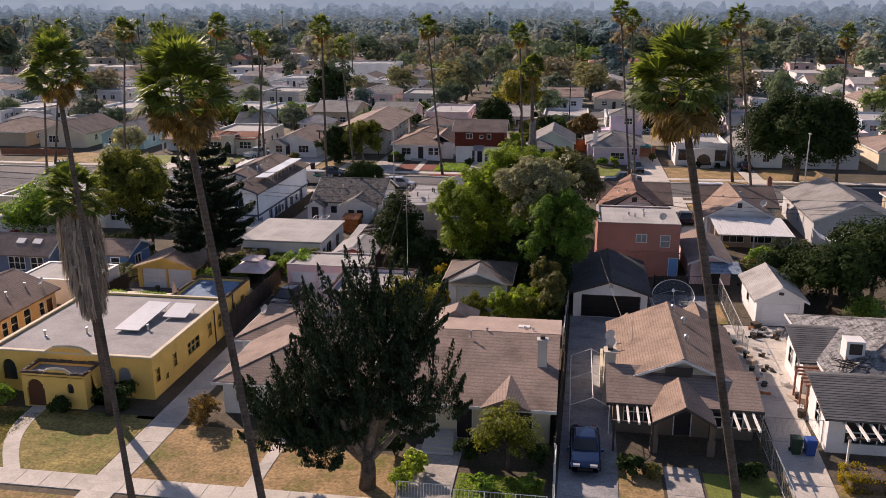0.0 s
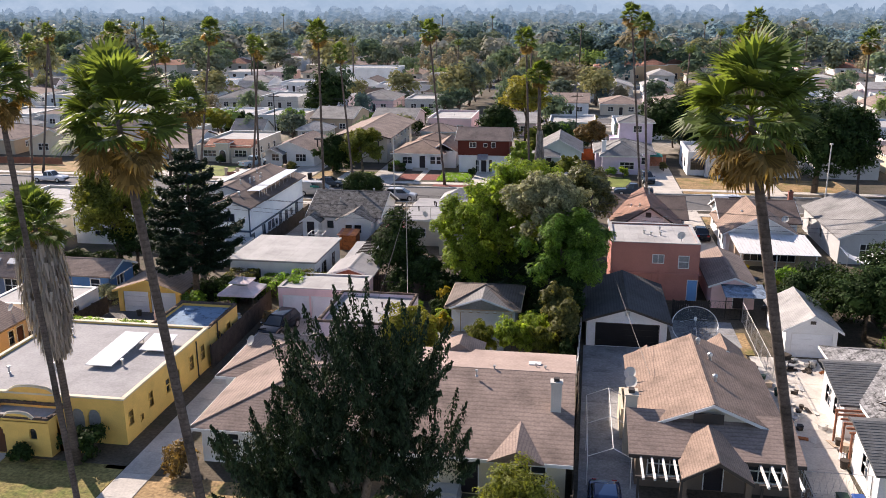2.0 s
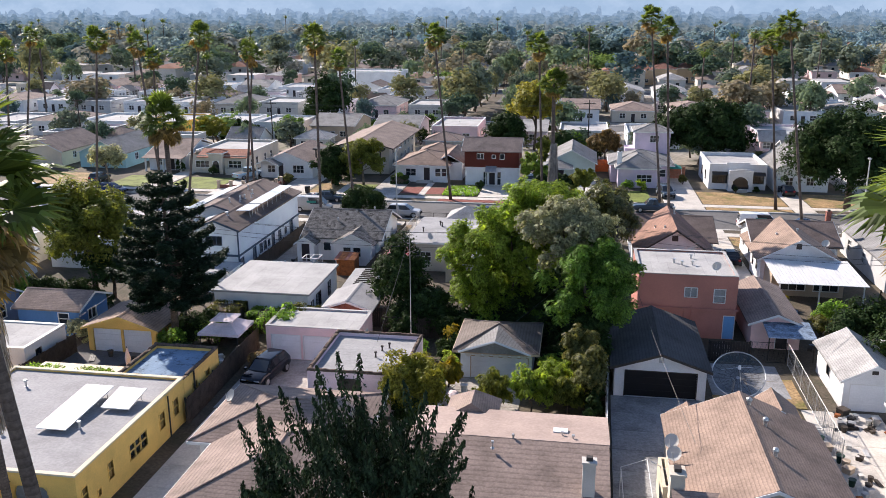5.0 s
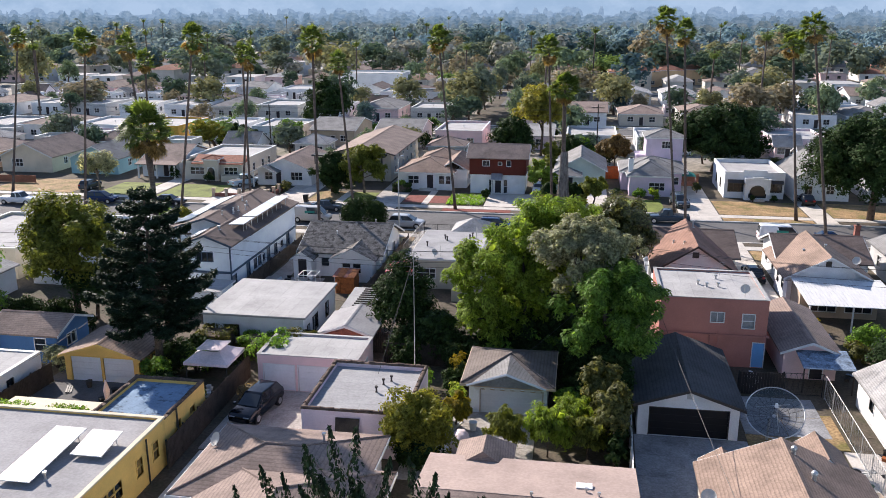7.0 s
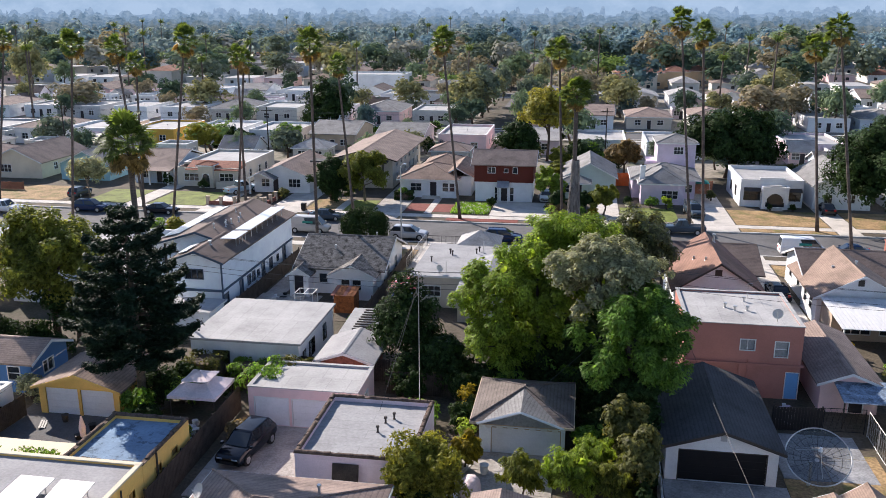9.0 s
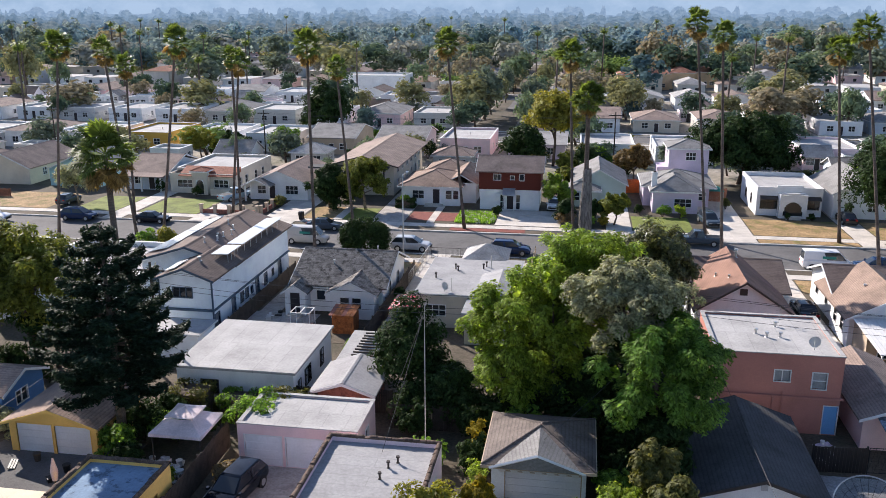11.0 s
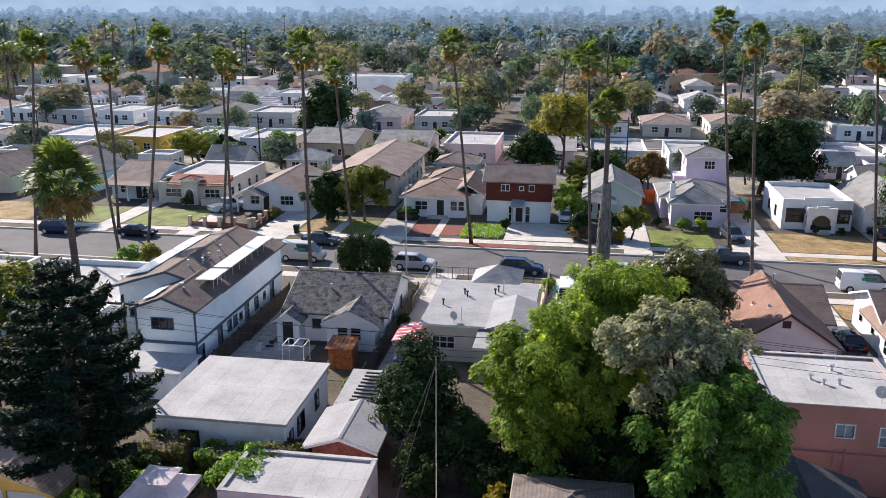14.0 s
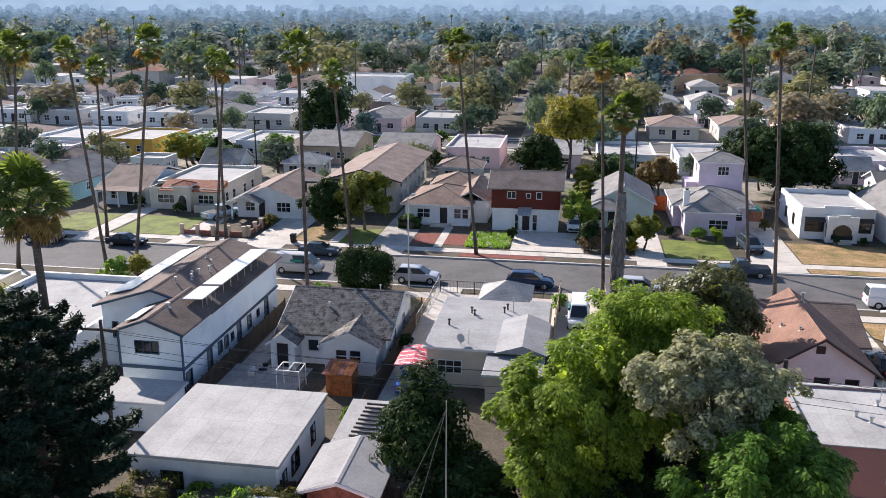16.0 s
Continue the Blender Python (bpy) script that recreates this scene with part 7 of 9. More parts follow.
tree(2.6, 129.4, 2.2, (2.3, 1.7, 2.4), "l_leafy", "tall bushy green shrub beside a driveway", 12000, 0.14, 46, 0.28, 124, trunk=0.14, inner=0.25)
tree(0.2, 130.6, 1.7, (2.0, 1.6, 1.8), "l_deep", "dark green bush in a front garden", 8000, 0.14, 36, 0.32, 171, trunk=0.12, inner=0.25)
tree(-3.6, 129.6, 1.5, (1.5, 1.3, 1.6), "l_deep", "dark green bush in a front garden", 6000, 0.14, 30, 0.34, 172, trunk=0.1, inner=0.25)
tree(6.6, 158.4, 3.4, (3.4, 2.8, 3.2), "l_rusty", "reddish-green leafy tree behind a cottage", 10000, 0.2, 46, 0.28, 173, trunk=0.18, inner=0.3)
tree(-0.8, 160.5, 2.8, (3.2, 2.4, 2.7), "l_deep", "dense dark green tree behind a cottage", 9000, 0.2, 44, 0.3, 174, trunk=0.18, inner=0.25)
tree(-4.2, 158.0, 2.6, (1.7, 1.6, 3.0), "l_leafy", "narrow olive green tree beside a house", 6000, 0.18, 34, 0.32, 175, trunk=0.14, inner=0.25)
tree(-4.2, 148.5, 2.6, (1.1, 2.6, 2.7), "l_leafy", "tall climbing greenery between two houses", 7000, 0.16, 34, 0.34, 176, trunk=0.12, inner=0.25)
tree(-72.3, 170.0, 3.0, (4.6, 2.6, 3.2), "l_lime", "wispy pale green tree behind houses", 9000, 0.22, 50, 0.26, 177, trunk=0.16, inner=0.3, ratio=0.25)
tree(-66.5, 172.0, 2.6, (3.6, 2.2, 2.8), "l_deep", "dark leafy tree behind houses", 8000, 0.2, 40, 0.3, 178, trunk=0.16, inner=0.3)
tree(-56.7, 174.0, 3.2, (2.6, 2.2, 3.3), "l_green", "dense green fruit tree behind houses", 8000, 0.18, 40, 0.3, 179, trunk=0.16, inner=0.3)
shrub(-52.0, 110.0, (1.7, 1.2, 1.1), "l_green", "rounded green shrub beside the pavement", 3000, 0.12, 180)
shrub(-49.4, 110.2, (1.3, 1.1, 1.3), "l_lime", "spiky pale green shrub beside the pavement", 2400, 0.14, 181)
hedge(-27.4, 134.6, -24.6, 136.2, 1.3, "l_deep", "low dark hedge below a white porch", 2600, 0.11, 182)
tree(-4.8, 134.8, 2.9, (2.2, 1.8, 3.1), "l_bright", "tall bright climbing shrub", 11000, 0.15, 44, 0.3, 125, trunk=0.12)
tree(-56, 196, 6.2, (5.8, 5, 6.2), "l_deep", "dense dark green round tree", 8000, 0.34, 44, 0.32, 126, trunk=0.35)
for k, (x, y, a, m) in enumerate(((-3.2, 58.2, 1.9, "l_leafy"), (-0.6, 58.0, 2.2, "l_bright"), (1.8, 58.2, 2.0, "l_leafy"), (3.2, 61.0, 1.7, "l_olive"), (-6.8, 61.2, 1.3, "l_yellow"), (0.6, 60.6, 1.9, "l_bright"), (2.6, 64.5, 1.9, "l_deep"))):
    tree(x, y, 0.5 + a * 0.55, (a * 0.85, a * 0.8, a * 0.95), m, "wispy feathery green shrub-tree in a rear yard", 6000, 0.15, 60, 0.2, 130 + k, trunk=0.07, ratio=0.2, droop=0.5, inner=0.3)
# some fill in for black shade; shrubs at x 3.5-3.8 shade the drive
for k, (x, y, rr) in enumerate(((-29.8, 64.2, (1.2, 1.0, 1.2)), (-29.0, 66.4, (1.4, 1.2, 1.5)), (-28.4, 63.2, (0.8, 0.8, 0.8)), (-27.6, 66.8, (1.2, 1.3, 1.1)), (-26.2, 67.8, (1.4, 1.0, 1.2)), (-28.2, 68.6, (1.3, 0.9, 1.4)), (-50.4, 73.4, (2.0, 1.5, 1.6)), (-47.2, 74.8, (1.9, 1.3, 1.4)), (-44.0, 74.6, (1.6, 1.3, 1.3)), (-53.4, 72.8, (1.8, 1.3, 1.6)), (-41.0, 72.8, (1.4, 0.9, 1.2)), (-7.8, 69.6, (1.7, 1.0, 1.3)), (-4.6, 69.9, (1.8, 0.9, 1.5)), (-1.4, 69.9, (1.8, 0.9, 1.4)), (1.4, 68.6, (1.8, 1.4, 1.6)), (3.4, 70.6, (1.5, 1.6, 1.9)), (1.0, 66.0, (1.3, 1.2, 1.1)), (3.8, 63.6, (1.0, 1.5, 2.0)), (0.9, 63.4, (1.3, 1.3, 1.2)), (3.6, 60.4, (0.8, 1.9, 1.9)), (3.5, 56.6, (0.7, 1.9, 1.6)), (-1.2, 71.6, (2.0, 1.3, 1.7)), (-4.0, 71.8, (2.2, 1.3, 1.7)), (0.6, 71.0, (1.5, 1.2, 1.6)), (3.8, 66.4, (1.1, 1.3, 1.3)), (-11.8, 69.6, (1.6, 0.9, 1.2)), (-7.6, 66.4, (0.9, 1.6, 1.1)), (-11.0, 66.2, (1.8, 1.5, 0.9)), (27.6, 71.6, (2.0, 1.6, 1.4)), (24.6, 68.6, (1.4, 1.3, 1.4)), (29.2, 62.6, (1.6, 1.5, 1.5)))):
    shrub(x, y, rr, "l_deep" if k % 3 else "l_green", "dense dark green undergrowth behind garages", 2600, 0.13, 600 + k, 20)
shrub(-25.4, 110.0, (2.75, 2.4, 2.45), "l_deep", "large round clipped dark green bush", 28000, 0.11, 140, 240, 0.27, inner=0.82, low=-0.95)
hedge(-28.8, 69.0, -26.0, 71.4, 2.3, "l_olive", "clipped rounded hedge against a back house", 3500, 0.1, 141)
hedge(-25.4, 69.4, -22.4, 71.4, 1.9, "l_green", "loose green hedge against a back house", 2500, 0.12, 142)
hedge(20.1, 35.4, 23.6, 37.2, 1.15, "l_yellow", "clipped yellow-green hedge in front of a house", 2600, 0.08, 143)
for k, (x, y, rr, m, lb) in enumerate((
        (-25.0, 39.6, (1.3, 1.0, 1.1), "l_deep", "dark bush against a yellow wall"), (-26.9, 39.9, (0.9, 0.7, 0.8), "l_deep", "dark bush against a yellow wall"), (-28.7, 38.2, (1.0, 0.6, 0.6), "l_deep", "low dark shrub below a porch"),
        (-33.4, 38.6, (1.3, 0.9, 1.0), "l_green", "flowering shrubs beside a porch"), (-35.2, 39.4, (1.3, 1.0, 1.2), "l_green", "green shrubs beside a porch"), (-18.7, 38.3, (1.0, 1.0, 1.1), "l_rusty", "rounded ochre-green shrub beside a house wall"),
        (-3.9, 34.0, (0.7, 1.2, 0.8), "l_bright", "bright green shrub beside a path"), (-4.4, 32.6, (0.6, 0.8, 0.6), "l_bright", "bright green shrub beside a path"), (0.2, 33.0, (0.8, 0.5, 0.5), "l_green", "low flowering shrub beside a garden fence"), (2.8, 33.2, (0.6, 0.5, 0.5), "l_green", "low flowering shrub beside a garden fence"),
        (-5.4, 36.0, (1.0, 0.6, 0.8), "l_deep", "dark shrub in a shaded front bed"), (-0.8, 35.9, (1.2, 0.6, 0.9), "l_deep", "dark shrub in a shaded front bed"), (3.0, 35.9, (0.9, 0.6, 0.9), "l_deep", "dark shrub in a shaded front bed"),
        (8.4, 36.0, (1.0, 0.6, 0.7), "l_deep", "dark shrub under a pergola"), (15.0, 36.2, (1.0, 0.6, 0.6), "l_deep", "dark shrub under a pergola"), (9.6, 35.6, (0.5, 0.5, 0.5), "l_olive", "small grey shrub beside porch steps"),
        (-21.6, 67.6, (1.4, 1.9, 2.0), "l_green", "climbing plant over a pink garage"), (-20.4, 69.6, (1.6, 1.4, 1.7), "l_olive", "straggling climber on a flat roof"), (-38.6, 65.8, (1.3, 1.1, 1.0), "l_grey", "spiky grey-green shrub in a rear yard"),
        (-21.4, 61.8, (0.8, 1.2, 0.9), "l_brown", "reddish spiky shrub by a fence"), (-25.2, 61.8, (0.5, 0.4, 0.7), "l_bright", "bright green shrub in a pot"), (-7.4, 60.0, (0.7, 0.8, 0.8), "l_bright", "bright green shrub beside a garage"),
        (-7.4, 67.6, (0.6, 1.3, 1.4), "l_yellow", "orange-yellow climber beside a garage"), (-7.2, 64.4, (0.7, 1.0, 0.9), "l_bright", "lime green shrub beside a garage wall"), (-55.8, 73.8, (1.6, 1.2, 1.4), "l_red", "red bougainvillea on a roof edge"), (-18.4, 95.4, (0.7, 1.2, 1.1), "l_deep", "dark shrub in a side passage"),
        (-6.4, 107, (0.7, 1.4, 1.0), "l_green", "green climber on a fence"), (-28.6, 106, (1.2, 1.6, 1.0), "l_green", "green shrub beside a white house"), (-44.4, 108.4, (1.4, 1.0, 1.0), "l_bright", "bright green shrub in a front garden"), (-40.6, 108.8, (1.6, 1.0, 0.9), "l_olive", "wispy olive shrub in a front garden"),
        (-3.4, 128.4, (1.4, 1.0, 1.0), "l_brown", "dry brown rounded shrub"), (-0.6, 129, (1.0, 0.8, 0.7), "l_green", "low green shrub on a front lawn"), (1.2, 128.6, (0.8, 0.8, 0.8), "l_yellow", "small yellow shrub on a front lawn"), (-12.9, 131.6, (0.6, 0.6, 0.9), "l_deep", "small clipped dark shrub"),
        (9.2, 135.2, (1.2, 0.7, 0.9), "l_green", "shrub below a window"), (11.4, 134.4, (0.8, 0.7, 1.1), "l_bright", "spiky green shrub below a window"), (6.2, 136.4, (0.6, 0.7, 0.7), "l_deep", "dark shrub by a wall"), (25.4, 135.8, (0.4, 0.4, 0.6), "l_deep", "clipped dark shrub by a porch"),
        (28.4, 135.8, (0.4, 0.4, 0.6), "l_deep", "clipped dark shrub by a porch"), (18.2, 141, (0.6, 1.0, 1.0), "l_olive", "shrub beside a white wall"), (-58.2, 137.4, (0.9, 0.7, 0.9), "l_deep", "rounded dark green shrub by a porch"), (-65.4, 140, (0.8, 0.8, 1.2), "l_deep", "dark shrub by a wall"),
        (-44.2, 133.2, (1.3, 0.8, 0.9), "l_olive", "wispy shrub behind a fence"), (-26.2, 135.6, (0.8, 0.6, 1.2), "l_green", "small tree against a white wall"), (20.4, 83.4, (1.0, 0.8, 0.8), "l_yellow", "small yellow-green shrub in a rear yard"), (24.0, 79.0, (1.4, 1.2, 1.2), "l_green", "untrimmed green shrub in a rear yard"),
        (28.6, 77, (1.6, 1.4, 1.4), "l_deep", "untrimmed green shrub in a rear yard"), (22.6, 76.4, (1.0, 0.9, 0.9), "l_olive", "dry olive shrub in a rear yard"), (-19.2, 82.4, (0.8, 0.8, 0.9), "l_green", "broad-leaved plant beside a shed"))):
    shrub(x, y, rr, m, lb, int(700 + 900 * rr[0] * rr[2]), 0.12, 200 + k)
# shrubs between the houses beyond the street
rs = np.random.default_rng(31)
for k in range(64):
    x, y = rs.uniform(-105, 48), (157.5, 159.5, 173.5, 176.0, 197.5)[k % 5] + rs.uniform(-1, 1)
    w = rs.uniform(0.9, 2.2)
    m, lb = (("l_deep", "dark green shrub in a back yard"), ("l_olive", "olive green shrub in a back yard"), ("l_deep", "dense dark hedge plant behind a house"), ("l_green", "leafy green shrub in a back yard"))[k % 4]
    shrub(x, y, (w, w * 0.8, w * rs.uniform(0.7, 1.1)), m, lb, 900, 0.2, 700 + k, 12)
# dark filler growth for the shade below the tall trees, and beside the garage drive
tree(3.3, 58.4, 2.9, (1.3, 1.7, 2.3), "l_olive", "tall olive-green bush beside a driveway", 8000, 0.12, 30, 0.34, 193, "palebark", trunk=0.08, inner=0.35)
tree(3.6, 65.0, 3.4, (1.5, 1.8, 2.9), "l_deep", "tall dark evergreen beside a garage", 8000, 0.13, 30, 0.34, 194, trunk=0.12, inner=0.35)
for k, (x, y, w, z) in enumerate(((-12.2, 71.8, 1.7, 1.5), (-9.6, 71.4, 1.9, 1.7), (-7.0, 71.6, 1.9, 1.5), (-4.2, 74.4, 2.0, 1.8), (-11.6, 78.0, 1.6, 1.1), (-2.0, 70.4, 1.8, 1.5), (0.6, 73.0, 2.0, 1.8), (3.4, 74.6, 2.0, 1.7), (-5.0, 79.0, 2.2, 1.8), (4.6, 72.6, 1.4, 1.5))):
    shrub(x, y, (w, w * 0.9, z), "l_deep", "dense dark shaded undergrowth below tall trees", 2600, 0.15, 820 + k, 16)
# loose pale rocks in a planted bed
r = np.random.default_rng(6)
bm = bmnew()
for k in range(120):
    x, y, s = r.uniform(-17.8, -12.8), r.uniform(127.6, 134), r.uniform(0.1, 0.28)
    bmesh.ops.create_icosphere(bm, subdivisions=1, radius=s, matrix=pose(x, y, s * 0.4, *r.uniform(0, 180, 3)))
solo("rocks", bm, "rock", "pale rocks scattered in a planted bed", "rocks", "stuff")
blades("ground_cover", -18, 127.5, -12.8, 134, 3000, "l_green", "low green planting between rocks", 0.3, 8)

# ---- vehicles ----


def loft(bm, stations, cap=True):
    """Joins rings of equal length into a hull."""
    rings = [[bm.verts.new(p) for p in ring] for ring in stations]
    n = len(rings[0])
    for a, b in zip(rings, rings[1:]):
        for k in range(n):
            bm.faces.new([a[k], a[(k + 1) % n], b[(k + 1) % n], b[k]])
    if cap:
        bm.faces.new(rings[0][::-1])
        bm.faces.new(rings[-1])


SHAPES = {  # length, width, stations of (x share, bottom, shoulder), cabin: (x share at belt, x share at roof) front and back, roof height, belt
    "sedan": (4.7, 1.8, [(-0.5, 0.42, 0.82), (-0.46, 0.25, 0.95), (-0.3, 0.22, 0.97), (0.15, 0.22, 0.93), (0.4, 0.24, 0.8), (0.48, 0.28, 0.66), (0.5, 0.4, 0.6)], (0.2, 0.06), (-0.37, -0.24), 1.45, 0.93),
    "suv": (4.7, 1.88, [(-0.5, 0.5, 0.95), (-0.485, 0.34, 1.06), (-0.4, 0.28, 1.1), (-0.1, 0.27, 1.08), (0.22, 0.27, 1.04), (0.36, 0.28, 0.98), (0.45, 0.3, 0.88), (0.487, 0.34, 0.76), (0.5, 0.45, 0.66)], (0.27, 0.08), (-0.485, -0.38), 1.68, 1.04),
    "hatch": (4.2, 1.78, [(-0.5, 0.42, 0.9), (-0.47, 0.26, 1.0), (-0.3, 0.24, 1.0), (0.18, 0.24, 0.96), (0.42, 0.26, 0.82), (0.49, 0.3, 0.66), (0.5, 0.42, 0.6)], (0.24, 0.06), (-0.47, -0.38), 1.5, 0.97),
    "pickup": (5.6, 1.95, [(-0.5, 0.5, 1.02), (-0.49, 0.4, 1.06), (-0.3, 0.36, 1.08), (0.2, 0.36, 1.08), (0.42, 0.36, 1.0), (0.49, 0.38, 0.86), (0.5, 0.5, 0.78)], (0.2, 0.1), (-0.13, -0.1), 1.82, 1.06),
    "van": (5.2, 1.95, [(-0.5, 0.4, 1.1), (-0.49, 0.3, 1.2), (-0.3, 0.28, 1.2), (0.25, 0.28, 1.15), (0.44, 0.3, 1.0), (0.49, 0.34, 0.85), (0.5, 0.45, 0.78)], (0.38, 0.22), (-0.49, -0.47), 2.1, 1.15),
}


def round_off(ob, width):
    """Rounds the panel edges of a car's shell."""
    for f in ob.data.polygons:
        f.use_smooth = True
    m = ob.modifiers.new("rounding", "BEVEL")
    m.width, m.segments, m.limit_method, m.angle_limit = width, 3, "ANGLE", radians(14)
    return ob


def car(kind, paint, x, y, heading, label, z=0.0, group="parked vehicles"):
    ln, wd, st, fr, bk, top, belt = SHAPES[kind]
    t = thing("pickup_truck" if kind == "pickup" else "van" if kind == "van" else "car", (x, y, z), label, "van" if kind == "van" else "truck" if kind == "pickup" else "car", group)
    t.rotation_euler = (0, 0, radians(heading))
    hw = wd / 2
    bm = bmnew()
    rings = []
    for f, lo, hi in st:
        w = hw * (0.78 if abs(f) > 0.49 else 0.9 if abs(f) > 0.47 else 0.97 if abs(f) > 0.35 else 1.0)
        rings.append([(f * ln, -w * 0.9, lo), (f * ln, -w, lo + 0.18), (f * ln, -w, hi - 0.16), (f * ln, -w * 0.9, hi), (f * ln, w * 0.9, hi), (f * ln, w, hi - 0.16), (f * ln, w, lo + 0.18), (f * ln, w * 0.9, lo)])
    loft(bm, rings)
    body = round_off(part("body", bm, paint, t, local=True), 0.17)
    bm = bmnew()
    c = hw * 0.86
    tw = hw * 0.7
    a0, a1, b0, b1 = fr[0] * ln, fr[1] * ln, bk[0] * ln, bk[1] * ln
    loft(bm, [[(b0, -c, belt - 0.03), (b0, c, belt - 0.03), (a0, c, belt - 0.03), (a0, -c, belt - 0.03)], [(b1, -tw, top - 0.06), (b1, tw, top - 0.06), (a1, tw, top - 0.06), (a1, -tw, top - 0.06)],
              [(b1 + 0.12, -tw * 0.9, top), (b1 + 0.12, tw * 0.9, top), (a1 - 0.12, tw * 0.9, top), (a1 - 0.12, -tw * 0.9, top)]])
    cab = round_off(part("cabin", bm, paint, t, local=True), 0.15)

    def pane(name, p):
        bm = bmnew()
        p = [Vector(q) for q in p]
        mid = sum(p, Vector()) / 4
        nrm = (p[1] - p[0]).cross(p[2] - p[0]).normalized()
        if nrm.dot(mid - Vector((0, 0, belt))) < 0:
            nrm = -nrm
        lo, hi = [bm.verts.new(mid + (q - mid) * 0.9) for q in p], [bm.verts.new(mid + (q - mid) * 0.88 + nrm * 0.014) for q in p]
        bm.faces.new(lo), bm.faces.new(hi)
        for i in range(4):
            bm.faces.new([lo[i], lo[(i + 1) % 4], hi[(i + 1) % 4], hi[i]])
        part(name, bm, "glass", cab, local=True)
    h = top - 0.06
    pane("windscreen", [(a0, -c, belt), (a0, c, belt), (a1, tw, h), (a1, -tw, h)])
    pane("rear_window", [(b0, -c, belt), (b0, c, belt), (b1, tw, h), (b1, -tw, h)])
    for s in (-1, 1):
        m0, m1 = (a0 + b0) / 2, (a1 + b1) / 2
        pane("side_window", [(m0 + 0.04, s * c, belt), (a0, s * c, belt), (a1, s * tw, h), (m1 + 0.04, s * tw, h)])
        if kind != "van":
            pane("side_window", [(b0, s * c, belt), (m0 - 0.04, s * c, belt), (m1 - 0.04, s * tw, h), (b1, s * tw, h)])
        bm = bmnew()
        box(bm, ln * 0.455, s * hw * 0.55 - 0.2, 0.62, ln * 0.497, s * hw * 0.55 + 0.2, 0.76)
        part("headlight", bm, "lamp", body, local=True)
        bm = bmnew()
        box(bm, -ln * 0.5 - 0.01, s * hw * 0.62 - 0.13, 0.72, -ln * 0.48, s * hw * 0.62 + 0.13, 0.92)
        part("tail_light", bm, "tail", body, local=True)
        bm = bmnew()
        box(bm, a0 - 0.25, s * (hw + 0.01), belt - 0.02, a0 - 0.05, s * (hw + 0.17), belt + 0.12)
        part("mirror", bm, paint, body, local=True)
        for f in (-0.31, 0.31):
            wr = 0.34 if kind in ("sedan", "hatch") else 0.38
            bm = bmnew()
            bmesh.ops.create_cone(bm, cap_ends=True, segments=16, radius1=wr, radius2=wr, depth=0.22, matrix=pose(f * ln, s * (hw - 0.1), wr, 90))
            w = part("wheel", bm, "rubber", t, local=True)
            bm = bmnew()
            bmesh.ops.create_cone(bm, cap_ends=True, segments=12, radius1=wr * 0.6, radius2=wr * 0.55, depth=0.03, matrix=pose(f * ln, s * (hw + 0.02), wr, 90))
            part("rim", bm, "metal", w, local=True)
    bm = bmnew()
    box(bm, ln * 0.488, -hw * 0.5, 0.42, ln * 0.502, hw * 0.5, 0.6)
    part("grille", bm, "black", body, local=True)
    if kind == "pickup":
        bm = bmnew()
        box(bm, -ln * 0.47, -hw * 0.78, 1.07, -ln * 0.15, hw * 0.78, 1.085)
        part("truck_bed", bm, "black", body, local=True)
    if kind == "van":
        bm = bmnew()
        box(bm, -0.6, -hw * 0.97, 1.35, 0.7, -hw * 0.8, 1.6)
        part("side_stripe", bm, "greentarp", body, local=True)
    return t


R = -0.14
car("sedan", "c_navy", 5.85, 37.4, -90, "dark blue sedan parked in a concrete driveway", 0.05)
car("suv", "c_black", -20.5, 60.9, 261, "glossy black crossover parked in a rear yard", 0.05)
car("suv", "c_navy", -9.5, 114.3, 0, "dark blue sport utility parked at the kerb", R)
car("suv", "c_silver", -21.0, 114.2, 0, "silver wagon with a roof rack parked at the kerb", R)
car("van", "c_beige", -34.0, 115.4, 0, "pale beige delivery van parked at the kerb", R)
car("pickup", "c_slate", 12.2, 121.9, 180, "dark grey pickup truck parked at the kerb", R)
car("sedan", "c_slate", -33.8, 122.2, 0, "dark blue-grey sedan parked at the far kerb", R)
car("sedan", "c_black", -57.4, 122.2, 0, "black sedan parked at the far kerb", R)
car("suv", "c_navy", -67.8, 122.0, 0, "dark blue sport utility parked at the far kerb", R)
car("pickup", "c_white", -79.2, 119.4, 0, "white pickup truck on the street", R)
car("van", "c_white", -4.6, 104.4, -90, "white van parked in a driveway", 0.05)
car("van", "c_white", 24.6, 113.9, 0, "white van parked at the near kerb", R)
car("suv", "c_silver", 1.2, 114.0, 0, "pale silver wagon parked at the near kerb", R)
car("sedan", "c_black", 18.6, 97.6, 90, "black sedan parked between two houses", 0.05)
car("hatch", "c_silver", 17.0, 84.0, 90, "pale small car parked beside a house", 0.02)
car("sedan", "c_blue", -16.6, 89.2, 90, "blue car under a red canopy", 0.05)
car("pickup", "c_paleblue", -51.6, 136.4, 60, "pale blue pickup in a driveway", 0.05)
car("hatch", "c_slate", -74.6, 130.4, 90, "dark car parked in a front yard", 0.05)
car("hatch", "c_white", -5.4, 137.6, -90, "white small car parked beside a house", 0.05)
car("suv", "c_slate", 14.7, 131.4, -80, "dark grey car parked in a driveway", 0.05)
car("sedan", "c_black", 32.6, 135.6, 90, "dark car parked in a driveway", 0.05)
car("sedan", "c_navy", 29.6, 114.0, 180, "blue car parked at the near kerb", R)

# ---- yard things ----


